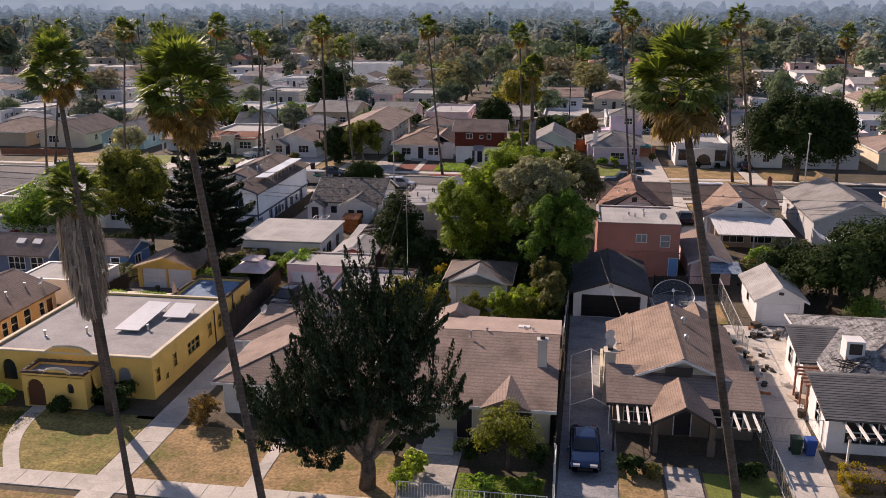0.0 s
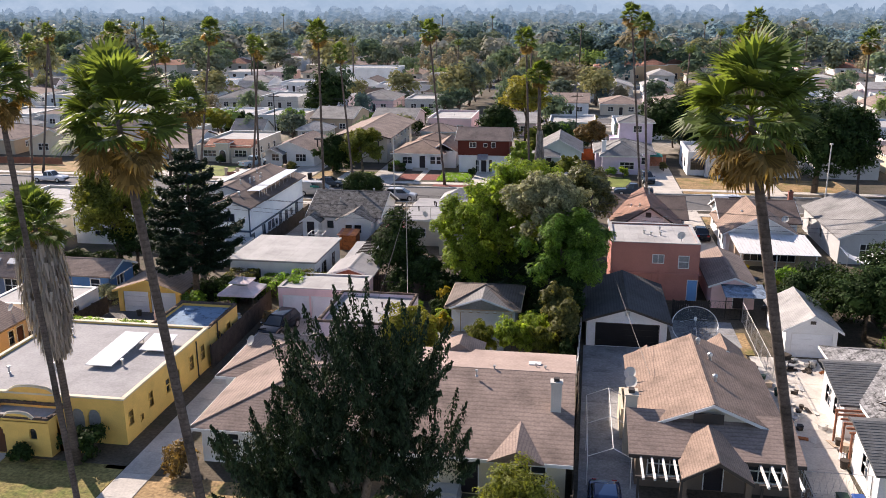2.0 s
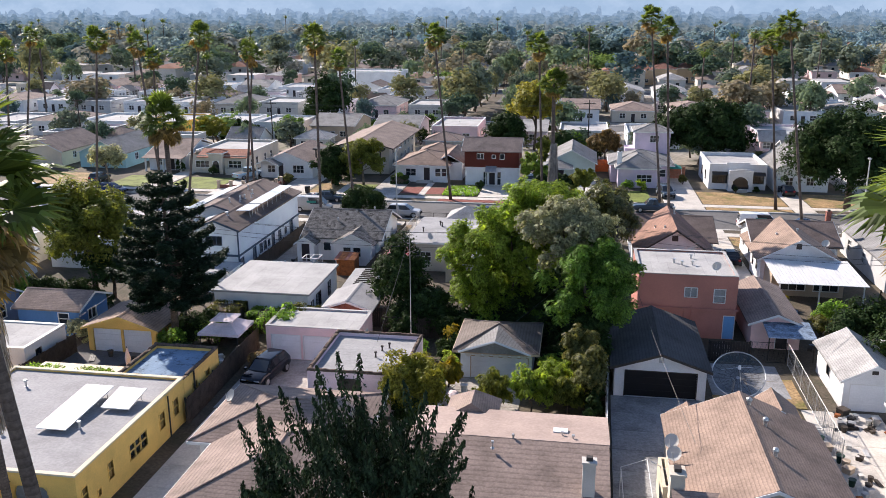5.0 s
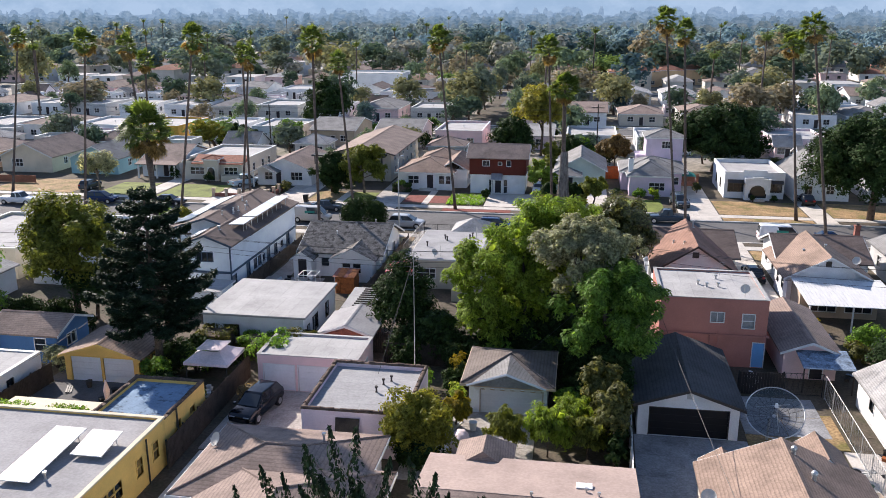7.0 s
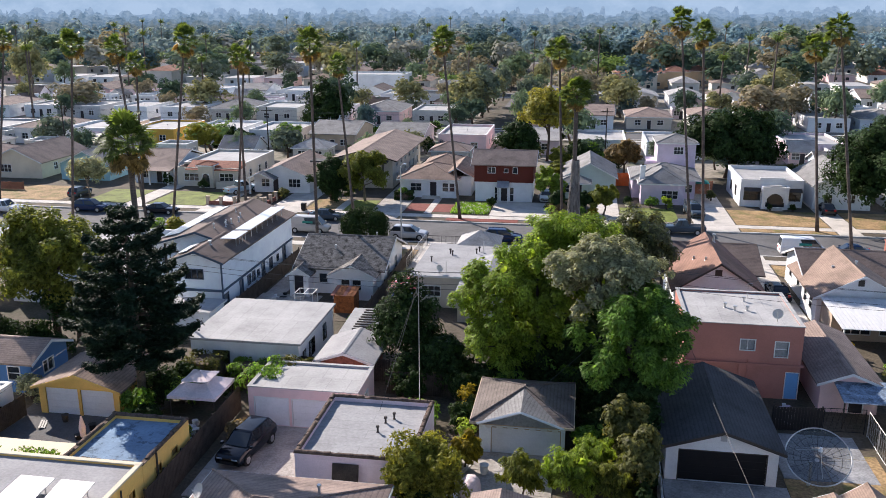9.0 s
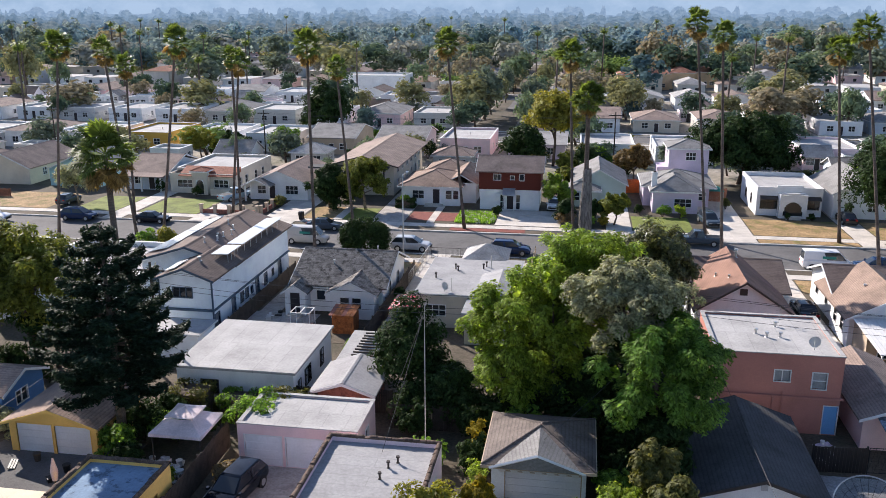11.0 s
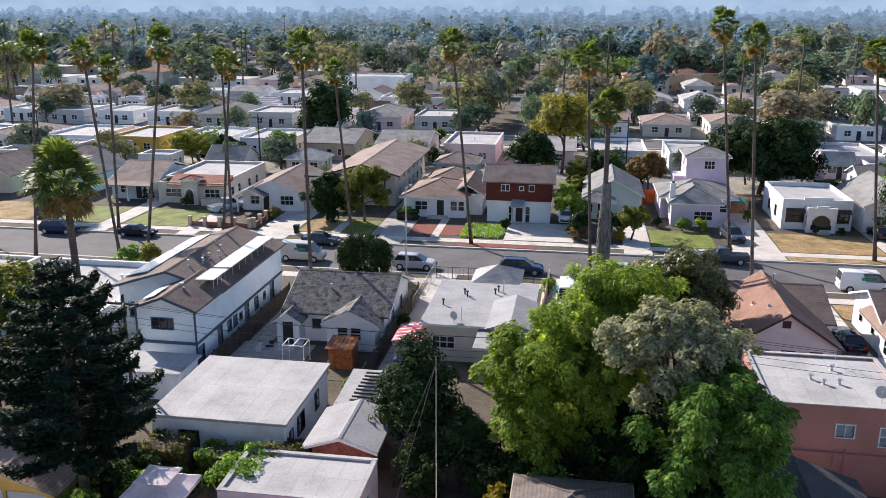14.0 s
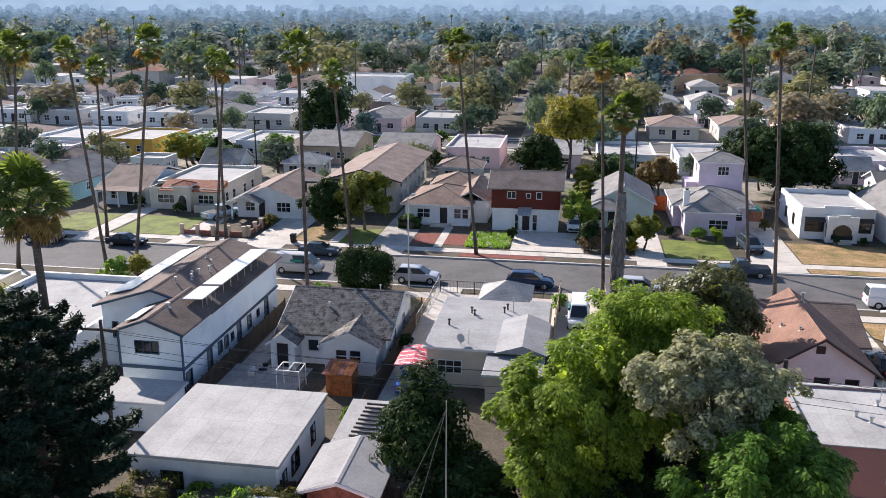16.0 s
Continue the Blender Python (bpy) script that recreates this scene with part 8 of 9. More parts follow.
def bin_at(x, y, mat, label):
    t = thing("wheelie_bin", (x, y, 0.04), label, "bin", "bins beside the gate")
    bm = bmnew()
    loft(bm, [[(-0.24, -0.27, 0.06), (0.24, -0.27, 0.06), (0.24, 0.27, 0.06), (-0.24, 0.27, 0.06)], [(-0.31, -0.36, 1.0), (0.31, -0.36, 1.0), (0.31, 0.36, 1.0), (-0.31, 0.36, 1.0)]])
    part("body", bm, mat, t, local=True)
    bm = bmnew()
    loft(bm, [[(-0.33, -0.38, 1.0), (0.33, -0.38, 1.0), (0.33, 0.4, 1.0), (-0.33, 0.4, 1.0)], [(-0.28, -0.3, 1.1), (0.28, -0.3, 1.1), (0.28, 0.36, 1.08), (-0.28, 0.36, 1.08)]])
    part("lid", bm, mat, t, local=True)
    for s in (-1, 1):
        bm = bmnew()
        bmesh.ops.create_cone(bm, cap_ends=True, segments=10, radius1=0.12, radius2=0.12, depth=0.06, matrix=pose(s * 0.28, 0.3, 0.12, 0, 90))
        part("wheel", bm, "rubber", t, local=True)


bin_at(18.45, 39.7, "bin_green", "dark green plastic wheelie bin beside a gate")
bin_at(19.25, 39.65, "bin_blue", "blue plastic wheelie bin beside a gate")
bin_at(-38.2, 125.9, "black", "black plastic wheelie bin on the parkway")


def fence(a, b, h, mat, label, step=0.16, posts=2.4, name="fence", thick=0.03):
    """Upright boards between posts."""
    t = thing(name, ((a[0] + b[0]) / 2, (a[1] + b[1]) / 2, 0), label, "fence")
    d = Vector((b[0] - a[0], b[1] - a[1]))
    ln = d.length
    d.normalize()
    if step:
        n = max(1, round(ln / step))
        r = random.Random(round(a[0] * 7 + a[1]))
        bm = bmnew()
        for k in range(n):
            obox(bm, a, d, k * ln / n + 0.008, (k + 1) * ln / n - 0.008, 0, thick, 0.05, h + r.uniform(-0.05, 0.03))
        tagged(part("fence_infill", bm, mat, t), kind="stuff")
    m = max(1, round(ln / posts))
    for k in range(m + 1):
        bm = bmnew()
        obox(bm, a, d, k * ln / m - 0.05, k * ln / m + 0.05, -0.11, -0.01, 0, h + 0.05)
        part("post", bm, mat, t)
    for z in (0.35, h - 0.3):
        bm = bmnew()
        obox(bm, a, d, 0, ln, -0.05, -0.002, z, z + 0.09)
        part("rail", bm, mat, t)
    return t


def wire_fence(a, b, h, label, posts=2.5, bars=0.0, mat="metal", name="wire_fence"):
    t = thing(name, ((a[0] + b[0]) / 2, (a[1] + b[1]) / 2, 0), label, "fence")
    A, B = Vector((*a, 0)), Vector((*b, 0))
    n = max(1, round((B - A).length / posts))
    for k in range(n + 1):
        p = A.lerp(B, k / n)
        bm = bmnew()
        tube(bm, [tuple(p), (p.x, p.y, h)], [0.03, 0.03], 6)
        part("post", bm, mat, t)
    for z in (0.12, h):
        bm = bmnew()
        tube(bm, [(A.x, A.y, z), (B.x, B.y, z)], [0.022, 0.022], 5)
        part("rail", bm, mat, t)
    bm = bmnew()
    m = max(2, int((B - A).length / (bars or 0.35)))
    for k in range(m):
        p, q = A.lerp(B, k / m), A.lerp(B, (k + (0 if bars else 1)) / m)
        tube(bm, [(p.x, p.y, 0.1), (q.x, q.y, h)], [0.008, 0.008], 3, False)
        if not bars:
            tube(bm, [(q.x, q.y, 0.1), (p.x, p.y, h)], [0.008, 0.008], 3, False)
    tagged(part("mesh", bm, mat, t), kind="stuff")


fence((-23.0, 53.0), (-23.2, 66.5), 1.9, "wood", "dark weathered board fence beside a driveway")
fence((4.1, 36.5), (4.55, 60.5), 1.7, "wood", "weathered board fence along a driveway")
fence((4.2, 29.5), (4.15, 36.4), 1.3, "trim", "white board fence along a driveway")
fence((4.3, 54), (4.6, 64), 1.9, "trim", "white board fence beside a garage")
fence((-22, 72.2), (-14, 72.6), 1.8, "wood", "dark board fence behind garages")
fence((-13.8, 70.6), (-0.5, 70.8), 1.8, "wood", "dark shaded board fence behind garages")
fence((-18.9, 82), (-18.6, 104), 1.7, "wood", "weathered grey board fence between gardens")
fence((-37.8, 57), (-37.4, 63.4), 1.6, "wood", "dark board fence beside a yard")
fence((-31, 82.6), (-30.8, 102), 1.6, "wood", "dark board fence beside a white house")
fence((29.4, 62), (29.6, 84), 1.8, "wood", "weathered board fence in a rear yard")
fence((15.6, 86), (15.6, 91), 1.7, "wood", "board fence beside a house")
fence((-6.6, 98), (-6.4, 111), 1.8, "tan", "tan plank fence beside a driveway")
fence((-2.3, 100), (-2.2, 110.5), 1.9, "tan", "tall tan plank fence beside a driveway")
fence((16.2, 146), (19, 146), 2.0, "redwoodslat", "red-brown board gate across a driveway")
fence((4.8, 150.4), (6.9, 150.5), 2.1, "orange", "bright orange board fence")
fence((-100, 133), (-86, 133.4), 1.2, "redwoodslat", "low dark red front fence")
wire_fence((16.7, 41.0), (20.25, 41.0), 1.7, "wire gate across a driveway")
wire_fence((16.7, 30), (16.6, 53), 1.5, "chain-link fence along a driveway")
fence((12.5, 69.2), (15.6, 69.4), 1.75, "black", "black board fence across a rear yard", 0.2)
wire_fence((15.7, 69.4), (18.3, 69.5), 1.75, "dark chain-link gate across a rear yard", mat="black")
wire_fence((18.4, 69.2), (18.2, 54.0), 1.75, "chain-link fence between two rear yards", 2.2)
wire_fence((-18.4, 100), (-18.2, 111), 1.5, "chain-link fence in front of a house", 2.2)
wire_fence((-18.0, 110.6), (-8, 110.6), 1.3, "dark metal front fence", 1.8, 0.14, "black")
wire_fence((-4.4, 31.4), (-1.4, 31.4), 1.1, "white picket fence and gate beside a path", 1.4, 0.16, "trim")
wire_fence((-1.2, 31.2), (3.8, 31.2), 1.0, "low white picket fence", 1.6, 0.2, "trim")
for (a, b) in (((-53.0, 127.6), (-45, 127.6)), ((-44.6, 128.0), (-44.4, 134))):
    t = thing("garden_wall", ((a[0] + b[0]) / 2, (a[1] + b[1]) / 2, 0), "low reddish garden wall with square pillars", "wall")
    d = Vector((b[0] - a[0], b[1] - a[1]))
    ln = d.length
    d.normalize()
    bm = bmnew()
    obox(bm, a, d, 0, ln, -0.1, 0.1, 0, 0.6)
    part("wall", bm, "brick", t)
    for k in range(round(ln / 2) + 1):
        bm = bmnew()
        obox(bm, a, d, 2 * k - 0.2, 2 * k + 0.2, -0.2, 0.2, 0, 1.2)
        obox(bm, a, d, 2 * k - 0.26, 2 * k + 0.26, -0.26, 0.26, 1.2, 1.3)
        part("pillar", bm, "tan", t)

# bare tube frame of a carport over the driveway
t = thing("carport_frame", (6.2, 43, 0), "bare white tube frame of a carport over a driveway", "carport")
for y in (40.5, 44.5, 48.5):
    bm = bmnew()
    tube(bm, [(4.9, y, 0.03), (4.9, y, 1.9), (6.3, y, 2.5), (7.35, y, 1.95), (7.35, y, 0.03)], [0.028] * 5, 6)
    part("hoop", bm, "trim", t)
for x, z in ((4.9, 1.9), (6.3, 2.5), (7.35, 1.95)):
    bm = bmnew()
    tube(bm, [(x, 40.5, z), (x, 48.5, z)], [0.025, 0.025], 6)
    part("purlin", bm, "trim", t)


def mesh_dish():
    """A big old mesh dish on a post."""
    t = thing("mesh_dish", (13.2, 62.2, 0), "very large dark mesh satellite dish on a post", "satellite dish")
    f = Vector((-0.1, -0.62, 0.78)).normalized()
    u = f.cross(Vector((0, 0, 1))).normalized()
    w = u.cross(f)
    c = Vector((13.45, 62.2, 1.8))

    def at(rr, a):
        return c + (u * math.cos(a) + w * math.sin(a)) * rr + f * (rr * rr * 0.16)
    n = 24
    for k in range(n):
        bm = bmnew()
        tube(bm, [tuple(at(q, k * math.tau / n)) for q in (0.15, 0.8, 1.3, 1.75)], [0.011] * 4, 4)
        part("rib", bm, "black", t)
    for rr, th in ((0.5, 0.01), (0.9, 0.01), (1.3, 0.01)):
        bm = bmnew()
        tube(bm, [tuple(at(rr, k * math.tau / 36)) for k in range(37)], [th] * 37, 4, False)
        part("ring", bm, "black", t)
    bm = bmnew()
    tube(bm, [tuple(at(1.76, k * math.tau / 36)) for k in range(37)], [0.04] * 37, 5, False)
    part("rim", bm, "metal", t)
    bm = bmnew()
    for i in range(14):
        for k in range(72):
            a0, a1, r0, r1 = k * math.tau / 72, (k + 1) * math.tau / 72, 0.12 + i * 0.117, 0.12 + (i + 1) * 0.117
            bm.faces.new([bm.verts.new(at(r0, a0)), bm.verts.new(at(r0, a1)), bm.verts.new(at(r1, a1)), bm.verts.new(at(r1, a0))])
    bmesh.ops.remove_doubles(bm, verts=bm.verts[:], dist=0.001)
    part("mesh_bowl", bm, "meshcloth", t)
    bm = bmnew()
    tube(bm, [(13.2, 62.4, 0), (13.2, 62.4, 1.6)], [0.09, 0.09], 8)
    part("post", bm, "metal", t)
    for a in (0.3, 2.4, 4.5):
        bm = bmnew()
        tube(bm, [tuple(at(1.2, a)), tuple(c + f * 1.5)], [0.015, 0.015], 4)
        part("strut", bm, "metal", t)
    bm = bmnew()
    bmesh.ops.create_cone(bm, cap_ends=True, segments=10, radius1=0.12, radius2=0.08, depth=0.25, matrix=Matrix.Translation(c + f * 1.5))
    part("feed_horn", bm, "trim", t)


mesh_dish()


def gazebo():
    cx, cy = -25.2, 64.9
    t = thing("gazebo", (cx, cy, 0), "pale faded canvas gazebo with a two-tier top", "gazebo")
    for name, z0, z1, s0, s1, fall in (("canopy", 2.35, 2.92, 1.66, 0.66, 0.22), ("vent_cap", 3.16, 3.5, 0.92, 0.05, 0.1)):
        bm = bmnew()
        rings = []
        for z, q in ((z0 - fall, s0 + 0.02), (z0, s0), (z0 + (z1 - z0) * 0.42, s0 + (s1 - s0) * 0.5), (z1, s1)):
            ring = []
            for k in range(16):
                side, u = k // 4, (k % 4) / 2 - 1
                a, b = ((u, -1), (1, u), (-u, 1), (-1, -u))[side]
                sag = 0.05 * (1 - u * u)
                ring.append(bm.verts.new((cx + a * q, cy + b * q, z - (sag if z != z0 - fall else -sag * 0.3))))
            rings.append(ring)
        for lo, hi in zip(rings, rings[1:]):
            for k in range(16):
                bm.faces.new([lo[k], lo[(k + 1) % 16], hi[(k + 1) % 16], hi[k]])
        if name == "vent_cap":
            bm.faces.new(rings[-1])
        bmesh.ops.solidify(bm, geom=bm.faces[:], thickness=0.02)
        part(name, bm, "canvas", t)
    for a, b in ((-1, -1), (1, -1), (1, 1), (-1, 1)):
        bm = bmnew()
        x, y = cx + a * 1.52, cy + b * 1.52
        tube(bm, [(x, y, 0), (x, y, 2.2)], [0.04, 0.04], 6)
        part("leg", bm, "darktrim", t)
        bm = bmnew()
        tube(bm, [(x, y, 2.2), (cx + a * 0.62, cy + b * 0.62, 2.72)], [0.025, 0.025], 5)
        part("roof_strut", bm, "darktrim", t)


gazebo()


def clutter(x0, y0, x1, y1, n, seed, mats, label, smax=0.6, z=0.04):
    """Separate crates, tubs and boards left about a yard."""
    r = random.Random(seed)
    for k in range(n):
        x, y, s = r.uniform(x0, x1), r.uniform(y0, y1), r.uniform(0.25, smax)
        kind = r.choice(["crate", "tub", "board"])
        bm = bmnew()
        if kind == "crate":
            box(bm, -s / 2, -s / 2, 0, s / 2, s / 2, s * 0.7)
            bmesh.ops.bevel(bm, geom=bm.edges[:], offset=s * 0.06, segments=1)
            box(bm, -s * 0.56, -s * 0.56, s * 0.6, s * 0.56, s * 0.56, s * 0.74)
        elif kind == "tub":
            tube(bm, [(0, 0, 0), (0, 0, s * 0.9), (0, 0, s)], [s * 0.35, s * 0.45, s * 0.5], 12)
        else:
            for i in range(3):
                box(bm, -s * 1.2, -s * 0.4 + i * s * 0.3, i * 0.03, s * 1.2, -s * 0.15 + i * s * 0.3, 0.05 + i * 0.03)
        ob = solo(kind if kind != "board" else "planks", bm, r.choice(mats), label, kind)
        ob.location = (x, y, z)
        ob.rotation_euler = (0, 0, r.uniform(0, 3))


clutter(17.2, 48, 18.6, 60, 16, 1, ["wood", "rust", "stone", "tan", "bin_green"], "odds and ends stacked along a yard fence")
clutter(18.4, 59.4, 23.6, 61.2, 9, 2, ["black", "stone", "metal", "wood"], "stored odds and ends before a white garage")
clutter(19.9, 44.6, 20.6, 50, 8, 3, ["stone", "wood", "trim", "tan"], "odds and ends beside a white wall")
clutter(-8.6, 55.0, -5.4, 62, 12, 4, ["trim", "stone", "cream", "wood", "rust"], "clutter on a concrete rear yard")
clutter(-27.0, 60.4, -23.6, 62.6, 16, 5, ["trim", "cream", "stone", "tarp"], "garden odds and ends before a gazebo", 0.5)
clutter(-27.2, 62.6, -25.0, 64.2, 22, 15, ["trim", "trim", "stone", "canvas"], "white garden chairs and tubs before a gazebo", 0.45)
clutter(-36, 60.6, -29.4, 63.5, 6, 6, ["rust", "black", "wood"], "patio odds and ends")
clutter(-29.6, 88.6, -27.8, 91.0, 5, 7, ["trim", "black", "stone"], "odds and ends in a side yard", 0.5)
clutter(20, 72, 28, 82, 14, 8, ["tarp", "trim", "rust", "wood", "stone"], "odds and ends in a bare rear yard")
clutter(13.0, 70, 15.6, 73.6, 5, 9, ["trim", "lavender", "stone"], "stored household goods in a yard", 0.8)

clutter(19.3, 58.4, 22.4, 61.2, 18, 31, ["black", "metal", "wood", "trim", "rust"], "tools and odds and ends before a white garage", 0.42)
clutter(18.5, 47.5, 20.2, 57.0, 14, 32, ["wood", "stone", "wood", "black", "grey"], "boxes and boards piled along a driveway", 0.45)
clutter(-28.2, 59.6, -24.0, 62.4, 12, 33, ["trim", "rust", "wood", "black"], "pots and garden odds and ends in a rear yard", 0.4)
# covered heap, closed parasol, patio roof
t = thing("covered_heap", (-6.1, 58.4, 0.03), "white sheet draped over a heap in a rear yard", "heap")
bm = bmnew()
bmesh.ops.create_icosphere(bm, subdivisions=4, radius=1.0)
for v in bm.verts:
    n = v.co.copy()
    fold = 0.1 * noise.fractal(n * 1.6 + Vector((3, 1, 0)), 0.8, 2.0, 4) + 0.03 * math.sin(9 * math.atan2(n.y, n.x)) * (1 - abs(n.z))
    v.co = Vector((n.x * 0.62, n.y * 0.95, max(0, (n.z + 0.25) * 0.85))) * (1 + fold)
part("sheet", bm, "canvas", t, local=True, smooth=True)
t = thing("parasol", (-30.9, 59.8, 0.04), "closed pale pink parasol on a base", "parasol")
bm = bmnew()
tube(bm, [(0, 0, 0), (0, 0, 2.3)], [0.025, 0.025], 6)
part("pole", bm, "wood", t, local=True)
bm = bmnew()
tube(bm, [(0, 0, 0.8), (0, 0, 1.4), (0, 0, 2.2)], [0.16, 0.22, 0.05], 8)
part("folded_canopy", bm, "canvas", t, local=True)
bm = bmnew()
tube(bm, [(0, 0, 0), (0, 0, 0.1)], [0.25, 0.2], 10)
part("base", bm, "stone", t, local=True)
bm = bmnew()
prism(bm, [(54.3, 2.35), (56.6, 2.2), (56.6, 2.12), (54.3, 2.27)], -35.4, -28.6, "x")
t = thing("patio_roof", (-32, 55.4, 0), "low cream patio roof behind a yellow house", "patio roof")
part("sheet", bm, "cream", t)
for x in (-35.2, -32, -28.8):
    bm = bmnew()
    box(bm, x, 56.3, 0, x + 0.1, 56.4, 2.15)
    part("post", bm, "trim", t)
hedge(-35, 53.8, -28.6, 54.3, 3.2, "l_green", "creeper along a roof edge", 1600, 0.11, 151)

# corrugated rust shed, wire cage and red canopy behind the cottages
t = thing("shed", (-21.4, 87.4, 0), "small rusty orange shed with a patched roof", "shed")
walls(t, -22.4, 86.6, -20.5, 88.4, 1.75, "rust", [("S", "door", 0.9, 0.8, 0.05, 1.5, "rust")], trim="rust")
for k in range(6):
    bm = bmnew()
    prism(bm, [(86.3, 1.8), (88.7, 2.0), (88.7, 1.96), (86.3, 1.76)], -22.6 + k * 0.37, -22.6 + k * 0.37 + 0.34, "x")
    part("roof_sheet", bm, "rust" if k % 3 else "brick", t)
t = thing("wire_cage", (-25.2, 87.2, 0), "pale wire mesh animal cage", "cage")
for x in (-26.1, -24.4):
    for y in (86.5, 88.0):
        bm = bmnew()
        box(bm, x, y, 0, x + 0.06, y + 0.06, 1.7)
        part("post", bm, "trim", t)
for x0, y0, x1, y1 in ((-26.1, 86.5, -24.34, 86.56), (-26.1, 88.0, -24.34, 88.06), (-26.1, 86.56, -26.04, 88.0), (-24.4, 86.56, -24.34, 88.0), (-25.25, 86.56, -25.19, 88.0)):
    bm = bmnew()
    box(bm, x0, y0, 1.7, x1, y1, 1.76)
    part("top_rail", bm, "trim", t)
bm = bmnew()
for k in range(14):
    for (p, q) in (((-26.07 + k * 0.13, 86.52), (-26.07 + k * 0.13, 86.52)), ((-24.37, 86.52 + k * 0.11), (-24.37, 86.52 + k * 0.11))):
        tube(bm, [(*p, 0.05), (*q, 1.7)], [0.006, 0.006], 3, False)
tagged(part("mesh", bm, "metal", t), kind="stuff")
t = thing("canopy", (-16.5, 90.2, 0), "faded red and white canopy over a parked car", "canopy")
bm = bmnew()
prism(bm, [(-17.8, 1.98), (-16.5, 2.2), (-15.2, 1.98), (-15.2, 1.93), (-16.5, 2.15), (-17.8, 1.93)], 88.2, 92.0, "y")
cloth = part("cloth", bm, "redtarp", t)
for k in range(5):
    for x0, x1, z0, z1 in ((-17.7, -16.6, 2.001, 2.187), (-16.4, -15.3, 2.187, 2.001)):
        bm = bmnew()
        y = 88.45 + 0.74 * k
        prism(bm, [(x0, z0), (x0, z0 + 0.006), (x1, z1 + 0.006), (x1, z1)], y, y + 0.11, "y")
        part("white_stripe", bm, "trim", cloth)
for x in (-17.7, -15.35):
    for y in (88.3, 91.9):
        bm = bmnew()
        tube(bm, [(x, y, 0), (x, y, 1.96)], [0.03, 0.03], 6)
        part("leg", bm, "metal", t)
t = thing("canopy", (13.2, 146.4, 0), "dark green canvas canopy behind a lavender house", "canopy")
bm = bmnew()
v = [bm.verts.new(p) for p in ((14.8, 142.6, 2.2), (18.2, 142.6, 2.2), (18.2, 145.6, 2.2), (14.8, 145.6, 2.2), (16.5, 144.1, 3.0), (16.5, 144.1, 2.9))]
for f in ((0, 1, 4), (1, 2, 4), (2, 3, 4), (3, 0, 4), (1, 0, 5), (2, 1, 5), (3, 2, 5), (0, 3, 5)):
    bm.faces.new([v[i] for i in f])
part("cloth", bm, "greentarp", t)
for x, y in ((14.9, 142.7), (18.1, 142.7)):
    bm = bmnew()
    tube(bm, [(x, y, 0), (x, y, 2.2)], [0.03, 0.03], 6)
    part("leg", bm, "metal", t)
# shade sail behind the grey house
t = thing("shade_sail", (31, 83, 0), "white triangular shade sail in a rear yard", "shade sail")
bm = bmnew()
for i in range(6):
    for j in range(6):
        def sail(a, b):
            return (30.4 + 4.0 * a, 82 + 3 * b, 2.7 - 1.1 * math.sin(a * math.pi) * (0.6 + 0.4 * b) + 0.3 * b)
        bm.faces.new([bm.verts.new(sail(i / 6, j / 6)), bm.verts.new(sail((i + 1) / 6, j / 6)), bm.verts.new(sail((i + 1) / 6, (j + 1) / 6)), bm.verts.new(sail(i / 6, (j + 1) / 6))])
bmesh.ops.remove_doubles(bm, verts=bm.verts, dist=0.001)
bmesh.ops.solidify(bm, geom=bm.faces[:], thickness=0.015)
part("cloth", bm, "trim", t)
for x, y in ((30.4, 82), (34.4, 82), (30.4, 85), (34.4, 85)):
    bm = bmnew()
    tube(bm, [(x, y, 0), (x, y, 3.0)], [0.04, 0.04], 6)
    part("pole", bm, "metal", t)


def pole(x, y, h, label, arm=True, r0=0.13, mat="wood"):
    t = thing("utility_pole", (x, y, 0), label, "pole")
    bm = bmnew()
    tube(bm, [(x, y, -0.1), (x, y, h)], [r0, r0 * 0.72], 8)
    part("shaft", bm, mat, t)
    if arm:
        bm = bmnew()
        box(bm, x - 1.1, y - 0.06, h - 0.7, x + 1.1, y + 0.06, h - 0.56)
        a = part("crossarm", bm, mat, t)
        for k in (-1.0, -0.5, 0.5, 1.0):
            bm = bmnew()
            tube(bm, [(x + k, y, h - 0.56), (x + k, y, h - 0.4)], [0.05, 0.035], 6)
            part("insulator", bm, "stone", a)
    return t


pole(-33.0, 76.4, 8.9, "weathered timber utility pole behind a white house")
pole(5.2, 73.2, 10.4, "dark timber utility pole beside a salmon house", False, 0.15, "darktrim")
pole(-10.4, 65.6, 10.6, "slim grey pole with guy wires", False, 0.035, "metal")
pole(46, 74, 10.0, "weathered timber utility pole")
pole(-78, 76.5, 9.6, "weathered timber utility pole")
pole(-58.5, 167, 9.6, "weathered timber utility pole")
pole(3.5, 166, 10.5, "weathered timber utility pole")
pole(-100, 167, 9.6, "weathered timber utility pole")


def wire(a, b, sag=0.5, label="thin dark overhead cable"):
    bm = bmnew()
    A, B = Vector(a), Vector(b)
    pts = [A.lerp(B, k / 12) - Vector((0, 0, sag * 4 * (k / 12) * (1 - k / 12))) for k in range(13)]
    tube(bm, [tuple(p) for p in pts], [0.014] * 13, 4)
    solo("overhead_cable", bm, "cable", label, "cable")


